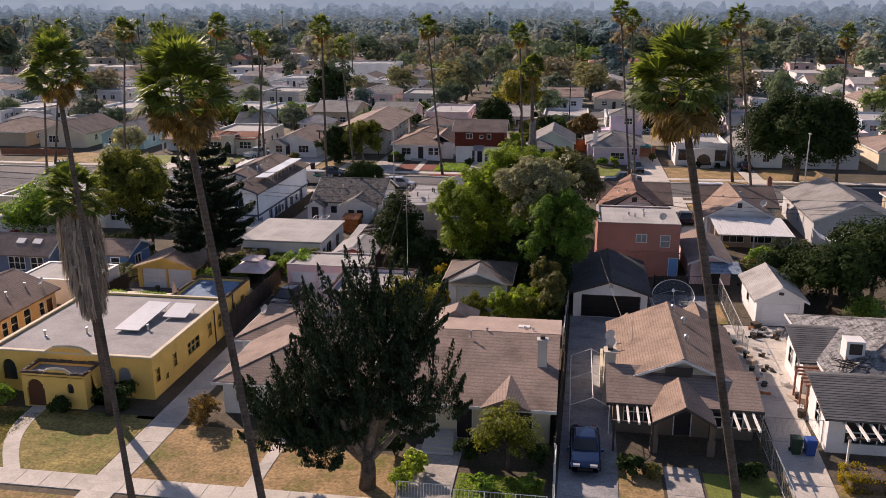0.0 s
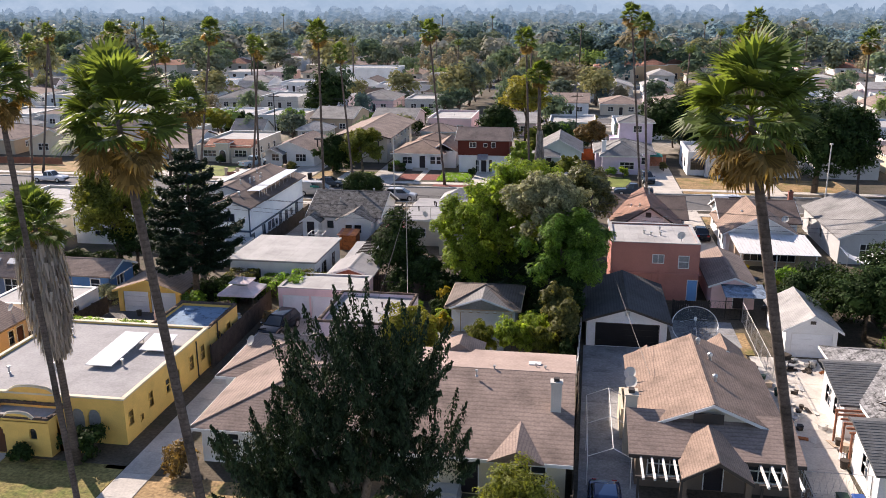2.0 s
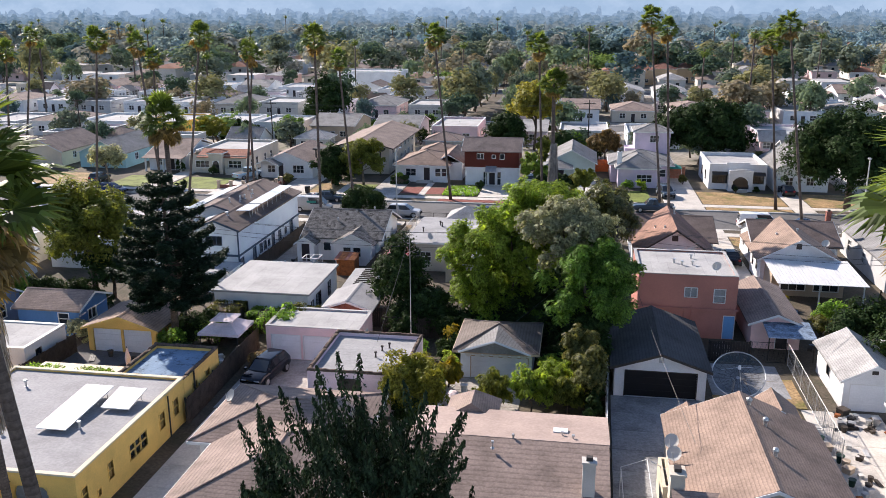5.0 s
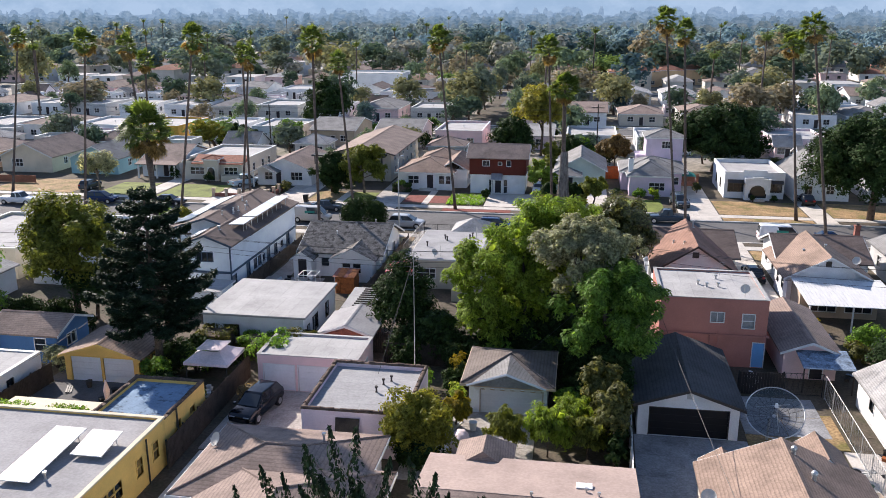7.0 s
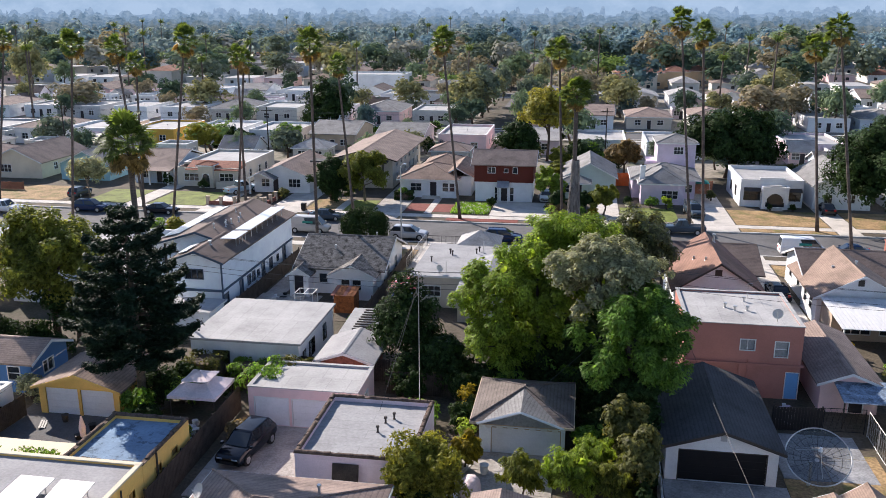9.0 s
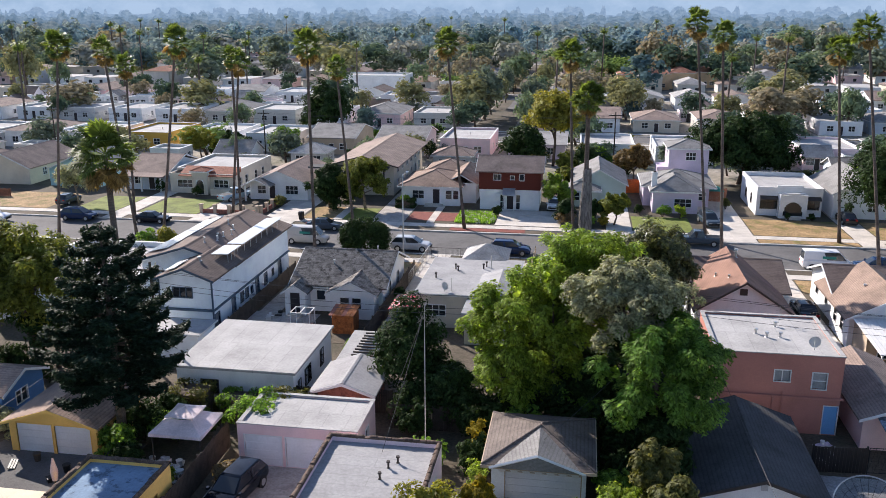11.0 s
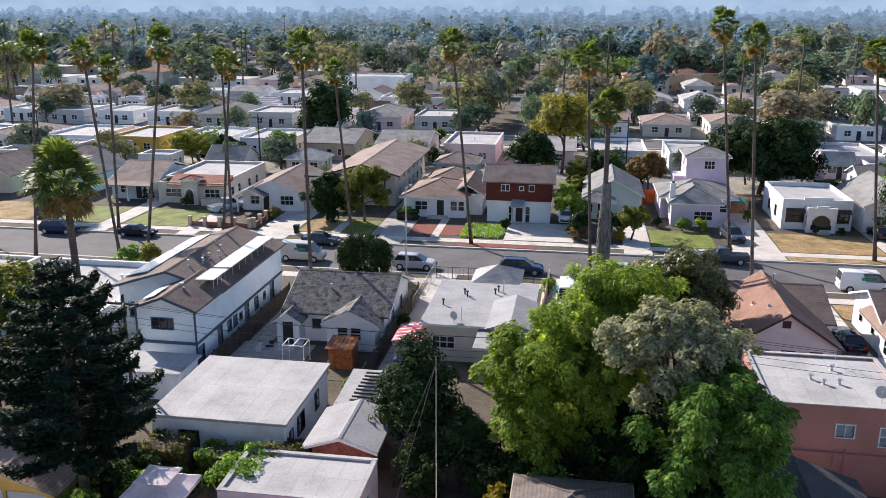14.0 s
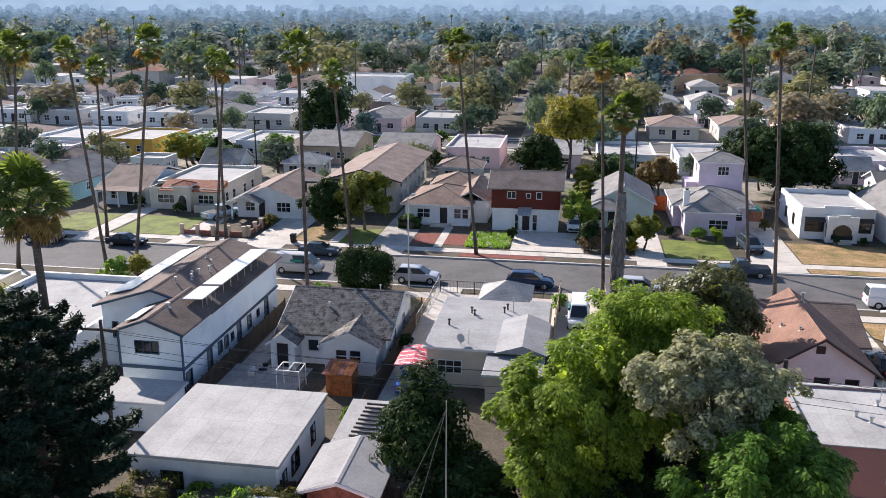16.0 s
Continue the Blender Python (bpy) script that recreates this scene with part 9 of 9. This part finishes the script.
for dz, dx in ((8.3, -1.0), (8.3, 0.5), (7.4, 0.1), (7.0, 0.1)):
    wire((-33.0 + dx, 76.4, dz), (5.2 + dx, 73.2, dz + 1.2), 0.9)
    wire((-33.0 + dx, 76.4, dz), (-78 + dx, 76.5, dz + 0.6), 0.9)
    wire((5.2 + dx, 73.2, dz + 1.2), (46 + dx, 74, dz + 0.8), 0.9)
wire((5.2, 73.2, 9.4), (8.9, 49.0, 3.4), 0.5, "service cable to a bungalow")
wire((5.2, 73.2, 9.2), (-3.4, 64.5, 3.2), 0.4, "service cable to a garage")
wire((-10.4, 65.6, 10.2), (-12.2, 62.0, 3.0), 0.1, "guy wire of a slim pole")
wire((-10.4, 65.6, 10.2), (-13.6, 71.0, 2.0), 0.1, "guy wire of a slim pole")
wire((-33, 76.4, 7.2), (-36.6, 60, 3.2), 0.5, "service cable to a garage")
for dz in (9.0, 9.2, 8.2):
    wire((-58.5, 167, dz), (3.5, 166, dz + 0.8), 0.9)
    wire((-58.5, 167, dz), (-100, 167, dz), 0.9)


def street_lamp(x, y, h, arm, label):
    t = thing("street_lamp", (x, y, 0), label, "street lamp")
    bm = bmnew()
    tube(bm, [(x, y, -0.1), (x, y, 0.6), (x, y, h)], [0.14, 0.09, 0.07], 8)
    part("post", bm, "stone", t)
    bm = bmnew()
    tube(bm, [(x, y, h - 0.2), (x + arm * 0.5, y + 0.5, h + 0.1), (x + arm, y + 1.0, h + 0.1)], [0.04, 0.04, 0.04], 6)
    part("arm", bm, "stone", t)
    bm = bmnew()
    box(bm, x + arm - 0.15, y + 0.8, h, x + arm + 0.15, y + 1.4, h + 0.16)
    part("lamp_head", bm, "metal", t)


street_lamp(-21.4, 111.7, 9.2, 0.3, "pale concrete street lamp at the kerb")
street_lamp(-88, 111.7, 9.2, 0.3, "pale concrete street lamp at the kerb")
street_lamp(36, 111.7, 9.2, 0.3, "pale concrete street lamp at the kerb")
t = thing("street_sign", (-28.6, 29.0, 0), "small street sign on a thin post", "sign")
bm = bmnew()
tube(bm, [(-28.6, 29.0, 0), (-28.6, 29.0, 2.4)], [0.03, 0.03], 6)
part("post", bm, "metal", t)
bm = bmnew()
box(bm, -28.8, 28.96, 1.95, -28.4, 28.99, 2.5)
part("plate", bm, "trim", t)

# ---- blocks beyond the street ----
FARWALL = ["white", "white", "beige", "white", "pink", "grey", "stone", "white", "paleblue", "white", "blush", "stone"]
FARROOF = ["r_brown", "r_grey", "r_cocoa", "r_brown", "r_grey", "r_pale"]


def far_house(x, y, w, d, r, wall=None, form=None, roof=None, h=None):
    wall = wall or r.choice(FARWALL)
    form = form or r.choice(["gable", "hip", "flat", "flat", "hip"])
    h = h or r.uniform(2.7, 3.3)
    ops = [("S", "win", w * 0.25, 1.3, 1.0, 1.1), ("S", "win", w * 0.75, 1.3, 1.0, 1.1), ("S", "door", w * 0.5, 0.9, 0.05, 2.0), ("E" if x < 0 else "W", "win", d * 0.35, 1.0, 1.0, 1.1), ("E" if x < 0 else "W", "win", d * 0.7, 1.0, 1.0, 1.1)]
    roof = roof or ("f_pale" if form == "flat" and r.random() < 0.7 else "f_grey" if form == "flat" else r.choice(FARROOF))
    names = {"white": "white", "cream": "cream", "beige": "beige", "pink": "pink", "grey": "grey", "peach": "peach", "tan": "tan", "paleblue": "pale blue", "blush": "pale pink", "stone": "off-white", "ochre": "ochre yellow", "salmon": "salmon"}
    roofs = {"flat": "flat parapet roof", "gable": "gabled shingle roof", "hip": "hipped shingle roof"}
    ob = simple(x - w / 2, y - d / 2, x + w / 2, y + d / 2, h, f"{names[wall]} stucco house with a {roofs[form]}", wall, roof, form, r.uniform(1.3, 2.0), ops, r.choice(["x", "y"]), para=0.4, group="houses beyond the street")
    if form == "flat" and r.random() < 0.6:
        vent(ob, x, y, h, 0.4)
    return ob


def far_blocks():
    r = random.Random(42)
    given = {-101: ("white", "flat"), -88: ("ochre", "flat"), -75: ("white", "flat"), -62: ("white", "flat"), -49: ("tan", "gable"), -23: ("pink", "flat"), 3: ("white", "flat"), 16: ("white", "flat")}
    for x in range(-140, 80, 13):
        wall, form = given.get(x, (None, None))
        far_house(x + r.uniform(-0.6, 0.6), 186 + r.uniform(-1.5, 1.5), r.uniform(9, 10.8), r.uniform(13, 16), r, wall, form)
        if not -42 < x < -26 and x not in (3, -10, 16, 29):
            far_house(x + r.uniform(-1, 1), 165 + r.uniform(-2, 2), r.uniform(5.5, 7.5), r.uniform(5, 7), r, None, None, None, r.uniform(2.4, 2.8))
    pinks = {-75: "pink", -62: "blush", -49: "peach", -36: "blush", -101: "white", -10: "white"}
    for x in range(-180, 110, 13):
        if abs(x + 20) < 6:
            continue
        far_house(x + r.uniform(-0.6, 0.6), 227 + r.uniform(-1.5, 1.5), r.uniform(9, 10.8), r.uniform(13, 16), r, pinks.get(x))
        far_house(x + r.uniform(-1, 1), 252 + r.uniform(-3, 3), r.uniform(5.5, 7.5), r.uniform(5, 7), r, None, None, None, 2.5)
        far_house(x + r.uniform(-0.6, 0.6), 276 + r.uniform(-1.5, 1.5), r.uniform(9, 10.8), r.uniform(12, 15), r)
    # low garages and sheds along the alleys
    for y0, step, x0, x1 in ((175.5, 7.5, -130, 62), (243.5, 9.5, -170, 92), (262, 9.5, -170, 95)):
        x = x0
        while x < x1:
            if r.random() < 0.72 and abs(x + 20) > 8 and not (y0 < 180 and (-62 < x < -28 or -12 < x < 34)):
                far_house(x, y0 + r.uniform(-1.5, 1.5), r.uniform(4.2, 5.8), r.uniform(4.5, 6), r, None, r.choice(["flat", "gable", "flat"]), None, r.uniform(2.2, 2.5))
            x += step + r.uniform(-1, 1.5)
    # distant houses, too small to tell apart singly
    q = {}

    def put(mat, pts):
        q.setdefault(mat, []).append(pts)
    for y0 in (317, 366, 407, 456, 497, 546, 587, 636, 677):
        x = -0.72 * y0 - 40
        while x < 0.36 * y0 + 60:
            w, d, h = r.uniform(8.5, 11), r.uniform(11, 15), r.choice([2.9, 3.0, 3.2, 5.6 if r.random() < 0.3 else 3.0])
            x0, x1, a, b = x, x + w, y0 + r.uniform(-3, 3), y0 + d
            if abs(x + w / 2 + 20) > 8:
                m = r.choice(["white", "stone", "pink", "beige", "white", "grey"])
                c = ((x0, a), (x1, a), (x1, b), (x0, b))
                for i in range(4):
                    p, s = c[i], c[(i + 1) % 4]
                    put(m, [(*p, 0), (*s, 0), (*s, h), (*p, h)])
                for k in (0.25, 0.7):
                    wx = x0 + w * k
                    put("glass", [(wx - 0.6, a - 0.04, 1), (wx + 0.6, a - 0.04, 1), (wx + 0.6, a - 0.04, 2.1), (wx - 0.6, a - 0.04, 2.1)])
                if r.random() < 0.4:
                    put("f_pale", [(*p, h + 0.05) for p in ((x0 - 0.2, a - 0.2), (x1 + 0.2, a - 0.2), (x1 + 0.2, b + 0.2), (x0 - 0.2, b + 0.2))])
                else:
                    rm, o, rise = r.choice(["r_brown", "r_grey", "r_tanbrown", "r_red", "r_pale"]), 0.5, r.uniform(1.4, 2.2)
                    e = [(x0 - o, a - o, h), (x1 + o, a - o, h), (x1 + o, b + o, h), (x0 - o, b + o, h)]
                    ax, ay = ((x0 + x1) / 2, a + w / 2 - 1), ((x0 + x1) / 2, b - w / 2 + 1)
                    t0, t1 = (*ax, h + rise), (*ay, h + rise)
                    put(rm, [e[0], e[1], t0, t0]), put(rm, [e[1], e[2], t1, t0]), put(rm, [e[2], e[3], t1, t1]), put(rm, [e[3], e[0], t0, t1])
            x += w + r.uniform(2.5, 5)
    for m, v in q.items():
        tagged(quads("distant_houses", np.array(v, float), m), "distant low pale houses between trees", "houses", kind="stuff")


far_blocks()


def ball():
    """The corners of a coarse round lump, as separate triangles."""
    bm = bmnew()
    bmesh.ops.create_icosphere(bm, subdivisions=2, radius=1.0)
    out = np.array([[v.co[:] for v in f.verts] for f in bm.faces])
    bm.free()
    return out


BALL = ball()


def lumpy_crown(g, radii, count, size, rag=0.16, keep=0.62):
    """An uneven crown of many overlapping leafy lumps, each broken into loose facets: an (n, 4, 3) array."""
    radii = np.array(radii, float)
    d = g.normal(size=(count, 3))
    d /= np.linalg.norm(d, axis=1, keepdims=True)
    d[:, 2] = np.where(d[:, 2] < -0.55, -d[:, 2], d[:, 2])
    c = d * radii * g.uniform(0.35, 0.86, count)[:, None]
    out = []
    for k in range(count):
        f = BALL[g.random(len(BALL)) < keep]
        r = size * radii.min() * g.uniform(0.6, 1.3)
        t = f * r * np.array([1, 1, 0.85]) + c[k]
        t = t + g.normal(scale=rag * r, size=(len(t), 1, 3))
        t = t.mean(1, keepdims=True) + (t - t.mean(1, keepdims=True)) * g.uniform(1.0, 1.7, size=(len(t), 1, 1))
        last = t[:, :1] * 0.5 + t[:, 2:3] * 0.5 + g.normal(scale=0.04 * r, size=(len(t), 1, 3))
        out.append(np.concatenate([t, last], 1))
    return np.concatenate(out)


def hazy_tree(mat, seed, label):
    """A distant tree of unit size: short trunk, limbs and a lumpy crown."""
    g = np.random.default_rng(300 + seed)
    t = thing("tree", (-400 - 20 * seed, -300, 0), label, "tree")
    inside = lumpy_crown(g, (0.84, 0.84, 0.78), 30, 0.26, keep=0.14)
    p, e, c = crown_points(g, (1, 1, 0.92), 1150, 28, 0.34)
    leaves = leaf_quads(g, p, e + np.array([0, 0, 0.3]) + g.normal(scale=0.2, size=e.shape), 0.084, 0.65)
    quads("crown", np.concatenate([inside, leaves]) + np.array([0, 0, 0.98]), mat).parent = t
    bm = bmnew()
    limb_mesh(bm, (0, 0, -0.05), (0.05, 0, 0.9), g.uniform(-0.5, 0.5, (5, 3)) + np.array([0, 0, 1.0]), 0.07, g, 5)
    part("trunk", bm, "bark", t, local=True, smooth=True)
    return t


def far_trees():
    r = random.Random(8)
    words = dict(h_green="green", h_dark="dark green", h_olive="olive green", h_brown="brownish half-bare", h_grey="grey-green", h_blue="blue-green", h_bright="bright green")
    src = {m: hazy_tree(m, i, f"{w} haze-tinted leafy tree between distant houses") for i, (m, w) in enumerate(words.items())}
    used = set()
    # x, y, half width, height
    spots = [(-62, 225, 5.5, 11.8, "h_dark"), (-101, 234, 6.6, 9.6, "h_olive"), (-115, 243, 4.2, 8.8, "h_dark"), (-154, 347, 13.6, 15.6, "h_green"), (-179, 434, 11.1, 17.1, "h_blue"), (-175, 343, 6.9, 13.8, "h_blue"),
             (-126, 360, 7.5, 10.2, "h_grey"), (-75, 353, 7.1, 11.5, "h_grey"), (-47, 244, 5.5, 9.3, "h_olive"), (-185, 281, 7.2, 16.8, "h_olive"), (-135, 228, 7.4, 9.2, "h_brown"), (-148, 285, 5.1, 5.7, "h_dark"), (-73, 174, 5.3, 6.2, "h_bright")]
    spots += [(-72, 194, 1.9, 3.3, "h_dark"), (-57, 174, 3.0, 5.4, "h_bright"), (-32, 175, 2.7, 4.9, "h_olive"), (-108, 172, 2.0, 3.8, "h_dark"), (-27, 239, 6.2, 13.0, "h_grey"), (-43, 351, 7.5, 10.0, "h_brown"), (-11, 408, 5.9, 11.0, "h_dark"), (-4, 290, 8.6, 8.1, "h_brown")]
    spots += [(9, 241, 5.3, 10.6, "h_olive"), (10, 361, 7.1, 10.9, "h_bright"), (30, 354, 8.2, 13.3, "h_brown"), (46, 343, 6.8, 13.5, "h_dark"), (50, 264, 7.9, 10.7, "h_olive"), (49, 241, 4.2, 7.6, "h_brown"), (57, 224, 3.9, 10.3, "h_green"), (60, 249, 4.0, 7.5, "h_dark")]
    spots += [(77, 397, 8.0, 11.6, "h_brown"), (110, 516, 13.5, 19, "h_green"), (121, 477, 9.0, 14.4, "h_grey"), (-52, 458, 9.2, 19, "h_blue"), (-35, 414, 6.7, 14.9, "h_grey"), (6, 167, 2.4, 4.3, "h_olive"), (1, 176, 3.4, 4.0, "h_dark"), (106, 370, 3.5, 8.3, "h_olive")]
    spots += [(44, 160, 5.5, 9, "h_dark"), (52, 171, 5, 8, "h_green"), (62, 150, 5, 9, "h_dark"), (-118, 152, 5, 8, "h_dark"), (-104, 170, 4, 7, "h_grey"), (-92, 160, 3, 6, "h_dark"), (-84, 167, 3, 5, "h_olive")]
    spots += [(41, 225, 7.5, 10.5, "h_brown"), (49, 236, 6.5, 9.5, "h_brown"), (57, 229, 5.5, 9.5, "h_dark"), (-0.5, 262, 7.0, 11.5, "h_brown"), (8.5, 250, 6.0, 10.5, "h_olive"), (-29, 232, 6.5, 12.0, "h_olive"), (9, 352, 6.5, 9.5, "h_bright"), (29, 356, 8.5, 11.0, "h_brown"), (33, 238, 4.5, 7.5, "h_olive")]
    kinds = list(words)
    for k in range(26):
        spots.append((-20 + (-5.8 if k % 2 else 5.8) + r.uniform(-0.8, 0.8), 212 + 7.5 * k + r.uniform(-2, 2), r.uniform(2.6, 4.6), r.uniform(6, 11), kinds[k % 5]))
    for k in range(110):
        y = r.choice([161, 171, 176, 199, 214, 238, 244, 262, 266, 289, 305, 345, 385]) + r.uniform(-5, 5)
        x = r.uniform(-0.75 * y - 10, 0.42 * y + 12)
        if abs(x + 20) < 7:
            continue
        h = r.uniform(3.5, 8) * (0.75 if y < 190 else 1 if y < 300 else 1.25)
        spots.append((x, y, h * r.uniform(0.42, 0.62), h, r.choice(kinds + ["h_dark", "h_dark", "h_green", "h_blue"])))
    for x, y, w, h, m in spots:
        t = src[m] if m not in used else copy_thing(src[m], pose(x, y, 0))
        used.add(m)
        t.location = (x, y, 0)
        t.rotation_euler = (0, 0, r.uniform(0, 6.28))
        t.scale = (w, w, h / 1.9)
    # woods and street trees farther off
    g = np.random.default_rng(12)
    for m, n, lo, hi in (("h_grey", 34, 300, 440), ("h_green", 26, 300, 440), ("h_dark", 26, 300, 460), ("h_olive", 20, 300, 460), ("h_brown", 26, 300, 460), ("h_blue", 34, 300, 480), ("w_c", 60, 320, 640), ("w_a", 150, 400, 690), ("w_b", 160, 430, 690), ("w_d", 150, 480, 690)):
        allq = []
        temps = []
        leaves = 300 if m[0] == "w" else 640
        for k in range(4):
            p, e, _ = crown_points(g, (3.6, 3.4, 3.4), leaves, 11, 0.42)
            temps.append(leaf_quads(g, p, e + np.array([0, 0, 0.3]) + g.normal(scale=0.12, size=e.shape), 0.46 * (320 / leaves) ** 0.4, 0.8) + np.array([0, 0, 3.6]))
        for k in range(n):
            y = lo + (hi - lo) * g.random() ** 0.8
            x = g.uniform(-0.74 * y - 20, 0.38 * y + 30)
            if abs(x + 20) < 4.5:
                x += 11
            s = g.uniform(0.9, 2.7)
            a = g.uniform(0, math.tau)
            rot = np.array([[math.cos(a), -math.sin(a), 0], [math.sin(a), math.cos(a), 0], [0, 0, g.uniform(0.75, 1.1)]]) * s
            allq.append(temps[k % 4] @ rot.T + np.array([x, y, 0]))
        tagged(quads("distant_trees", np.concatenate(allq), m), "distant trees with haze in their leaf colour", "trees", kind="stuff")
    # tall slim palms far off
    allq = []
    bm = bmnew()
    for k in range(46):
        y = g.uniform(205, 660)
        x = g.uniform(-0.7 * y, 0.36 * y)
        h = g.uniform(15, 24)
        tube(bm, [(x, y, 0), (x + 0.3, y, h)], [0.26, 0.2], 5)
        for i in range(22):
            mm = np.array((pose(0, 0, 0, 0, 0, i * 137.5) @ pose(0, 0, 0, 0, 60 - i * 5.5 * -1 - 120 + 60, 0)).to_3x3())
            allq.append(FRONDS[i % 3][::4] @ mm.T * 1.25 + np.array([x + 0.3, y, h]))
    tagged(quads("distant_palm_heads", np.concatenate(allq), "l_palm"), "heads of distant palms", "palms", kind="stuff")
    ob = solo("distant_palm_trunks", bm, "palmbark", "slim trunks of distant palms", "palms", "stuff")


far_trees()

# landmarks far off
far_house(-70, 300, 22, 14, random.Random(3), "white", "flat", "f_pale", 6.2)
far_house(-48, 262, 20, 12, random.Random(4), "white", "flat", "f_pale", 3.6)
far_house(-22.0 - 16, 300, 18, 12, random.Random(5), "stone", "flat", "f_pale", 4.6)
for k, x in enumerate((14, 23, 32, 41)):
    far_house(x, 330 + 6 * k, 9, 12, random.Random(60 + k), "peach", "hip", "r_red", 5.5)
t = thing("cypress", (17.6, 322, 0), "slim dark cypress between distant roofs", "tree")
g = np.random.default_rng(4)
n = 900
f = g.random(n)
a = g.uniform(0, math.tau, n)
w = 1.1 * np.sin(np.clip(f * 0.9 + 0.1, 0, 1) * math.pi) ** 0.6
quads("foliage", leaf_quads(g, np.stack([w * np.cos(a), w * np.sin(a), 0.5 + 13 * f], 1), np.stack([np.cos(a), np.sin(a), 0.4 + 0 * a], 1), 0.45), "l_dark").parent = t
bm = bmnew()
tube(bm, [(0, 0, -0.1), (0, 0, 12)], [0.2, 0.05], 6)
part("trunk", bm, "bark", t, local=True)


def backdrop(name, y, z0, z1, lo, hi, scale, label, ragged=3.0, seed=1, crowns=0, bulk=1.0):
    """A plain band of hazy distance across the view, far behind everything."""
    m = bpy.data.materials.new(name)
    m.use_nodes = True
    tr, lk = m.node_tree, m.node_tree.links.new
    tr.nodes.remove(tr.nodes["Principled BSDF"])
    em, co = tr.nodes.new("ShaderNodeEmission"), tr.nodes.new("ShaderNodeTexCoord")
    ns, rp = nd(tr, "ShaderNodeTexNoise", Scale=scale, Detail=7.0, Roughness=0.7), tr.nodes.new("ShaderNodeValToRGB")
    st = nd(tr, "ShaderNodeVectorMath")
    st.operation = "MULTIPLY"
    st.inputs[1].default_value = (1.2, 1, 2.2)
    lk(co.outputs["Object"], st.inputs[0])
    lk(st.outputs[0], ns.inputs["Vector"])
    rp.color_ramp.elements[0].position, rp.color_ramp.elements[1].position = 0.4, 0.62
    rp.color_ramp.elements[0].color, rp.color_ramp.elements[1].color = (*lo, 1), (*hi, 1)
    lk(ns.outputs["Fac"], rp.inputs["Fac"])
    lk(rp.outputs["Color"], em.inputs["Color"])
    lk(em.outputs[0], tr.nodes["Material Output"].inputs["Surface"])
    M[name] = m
    bm = bmnew()
    n = 2600
    xs = [-1.3 * y + 2.2 * y * k / n for k in range(n + 1)]
    rr = random.Random(seed)
    rise = [z1 + 0.4 * ragged * noise.fractal(Vector((x * 9.0 / y, seed * 7.0, 0)), 0.7, 2.1, 5) for x in xs]
    for _ in range(crowns):
        cx, w, h = rr.uniform(xs[0], xs[-1]), rr.choice((1.4, 2, 3, 4, 6)) * rr.uniform(0.7, 1.3) * bulk, ragged * rr.uniform(0.1, 1.0) ** 1.8
        for k in range(max(0, int((cx - w - xs[0]) / (xs[1] - xs[0]))), min(n, int((cx + w - xs[0]) / (xs[1] - xs[0])) + 1) + 1):
            u = (xs[k] - cx) / w
            if abs(u) < 1:
                rise[k] = max(rise[k], z1 + h * math.sqrt(1 - u * u) * (1 + 0.12 * math.sin(k * 2.7)))
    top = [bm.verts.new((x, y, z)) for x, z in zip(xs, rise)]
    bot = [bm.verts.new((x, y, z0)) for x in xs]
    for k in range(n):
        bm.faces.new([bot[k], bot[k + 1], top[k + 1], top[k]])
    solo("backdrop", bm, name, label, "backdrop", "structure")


# haze is put into the bands' glow, bluer and brighter with distance
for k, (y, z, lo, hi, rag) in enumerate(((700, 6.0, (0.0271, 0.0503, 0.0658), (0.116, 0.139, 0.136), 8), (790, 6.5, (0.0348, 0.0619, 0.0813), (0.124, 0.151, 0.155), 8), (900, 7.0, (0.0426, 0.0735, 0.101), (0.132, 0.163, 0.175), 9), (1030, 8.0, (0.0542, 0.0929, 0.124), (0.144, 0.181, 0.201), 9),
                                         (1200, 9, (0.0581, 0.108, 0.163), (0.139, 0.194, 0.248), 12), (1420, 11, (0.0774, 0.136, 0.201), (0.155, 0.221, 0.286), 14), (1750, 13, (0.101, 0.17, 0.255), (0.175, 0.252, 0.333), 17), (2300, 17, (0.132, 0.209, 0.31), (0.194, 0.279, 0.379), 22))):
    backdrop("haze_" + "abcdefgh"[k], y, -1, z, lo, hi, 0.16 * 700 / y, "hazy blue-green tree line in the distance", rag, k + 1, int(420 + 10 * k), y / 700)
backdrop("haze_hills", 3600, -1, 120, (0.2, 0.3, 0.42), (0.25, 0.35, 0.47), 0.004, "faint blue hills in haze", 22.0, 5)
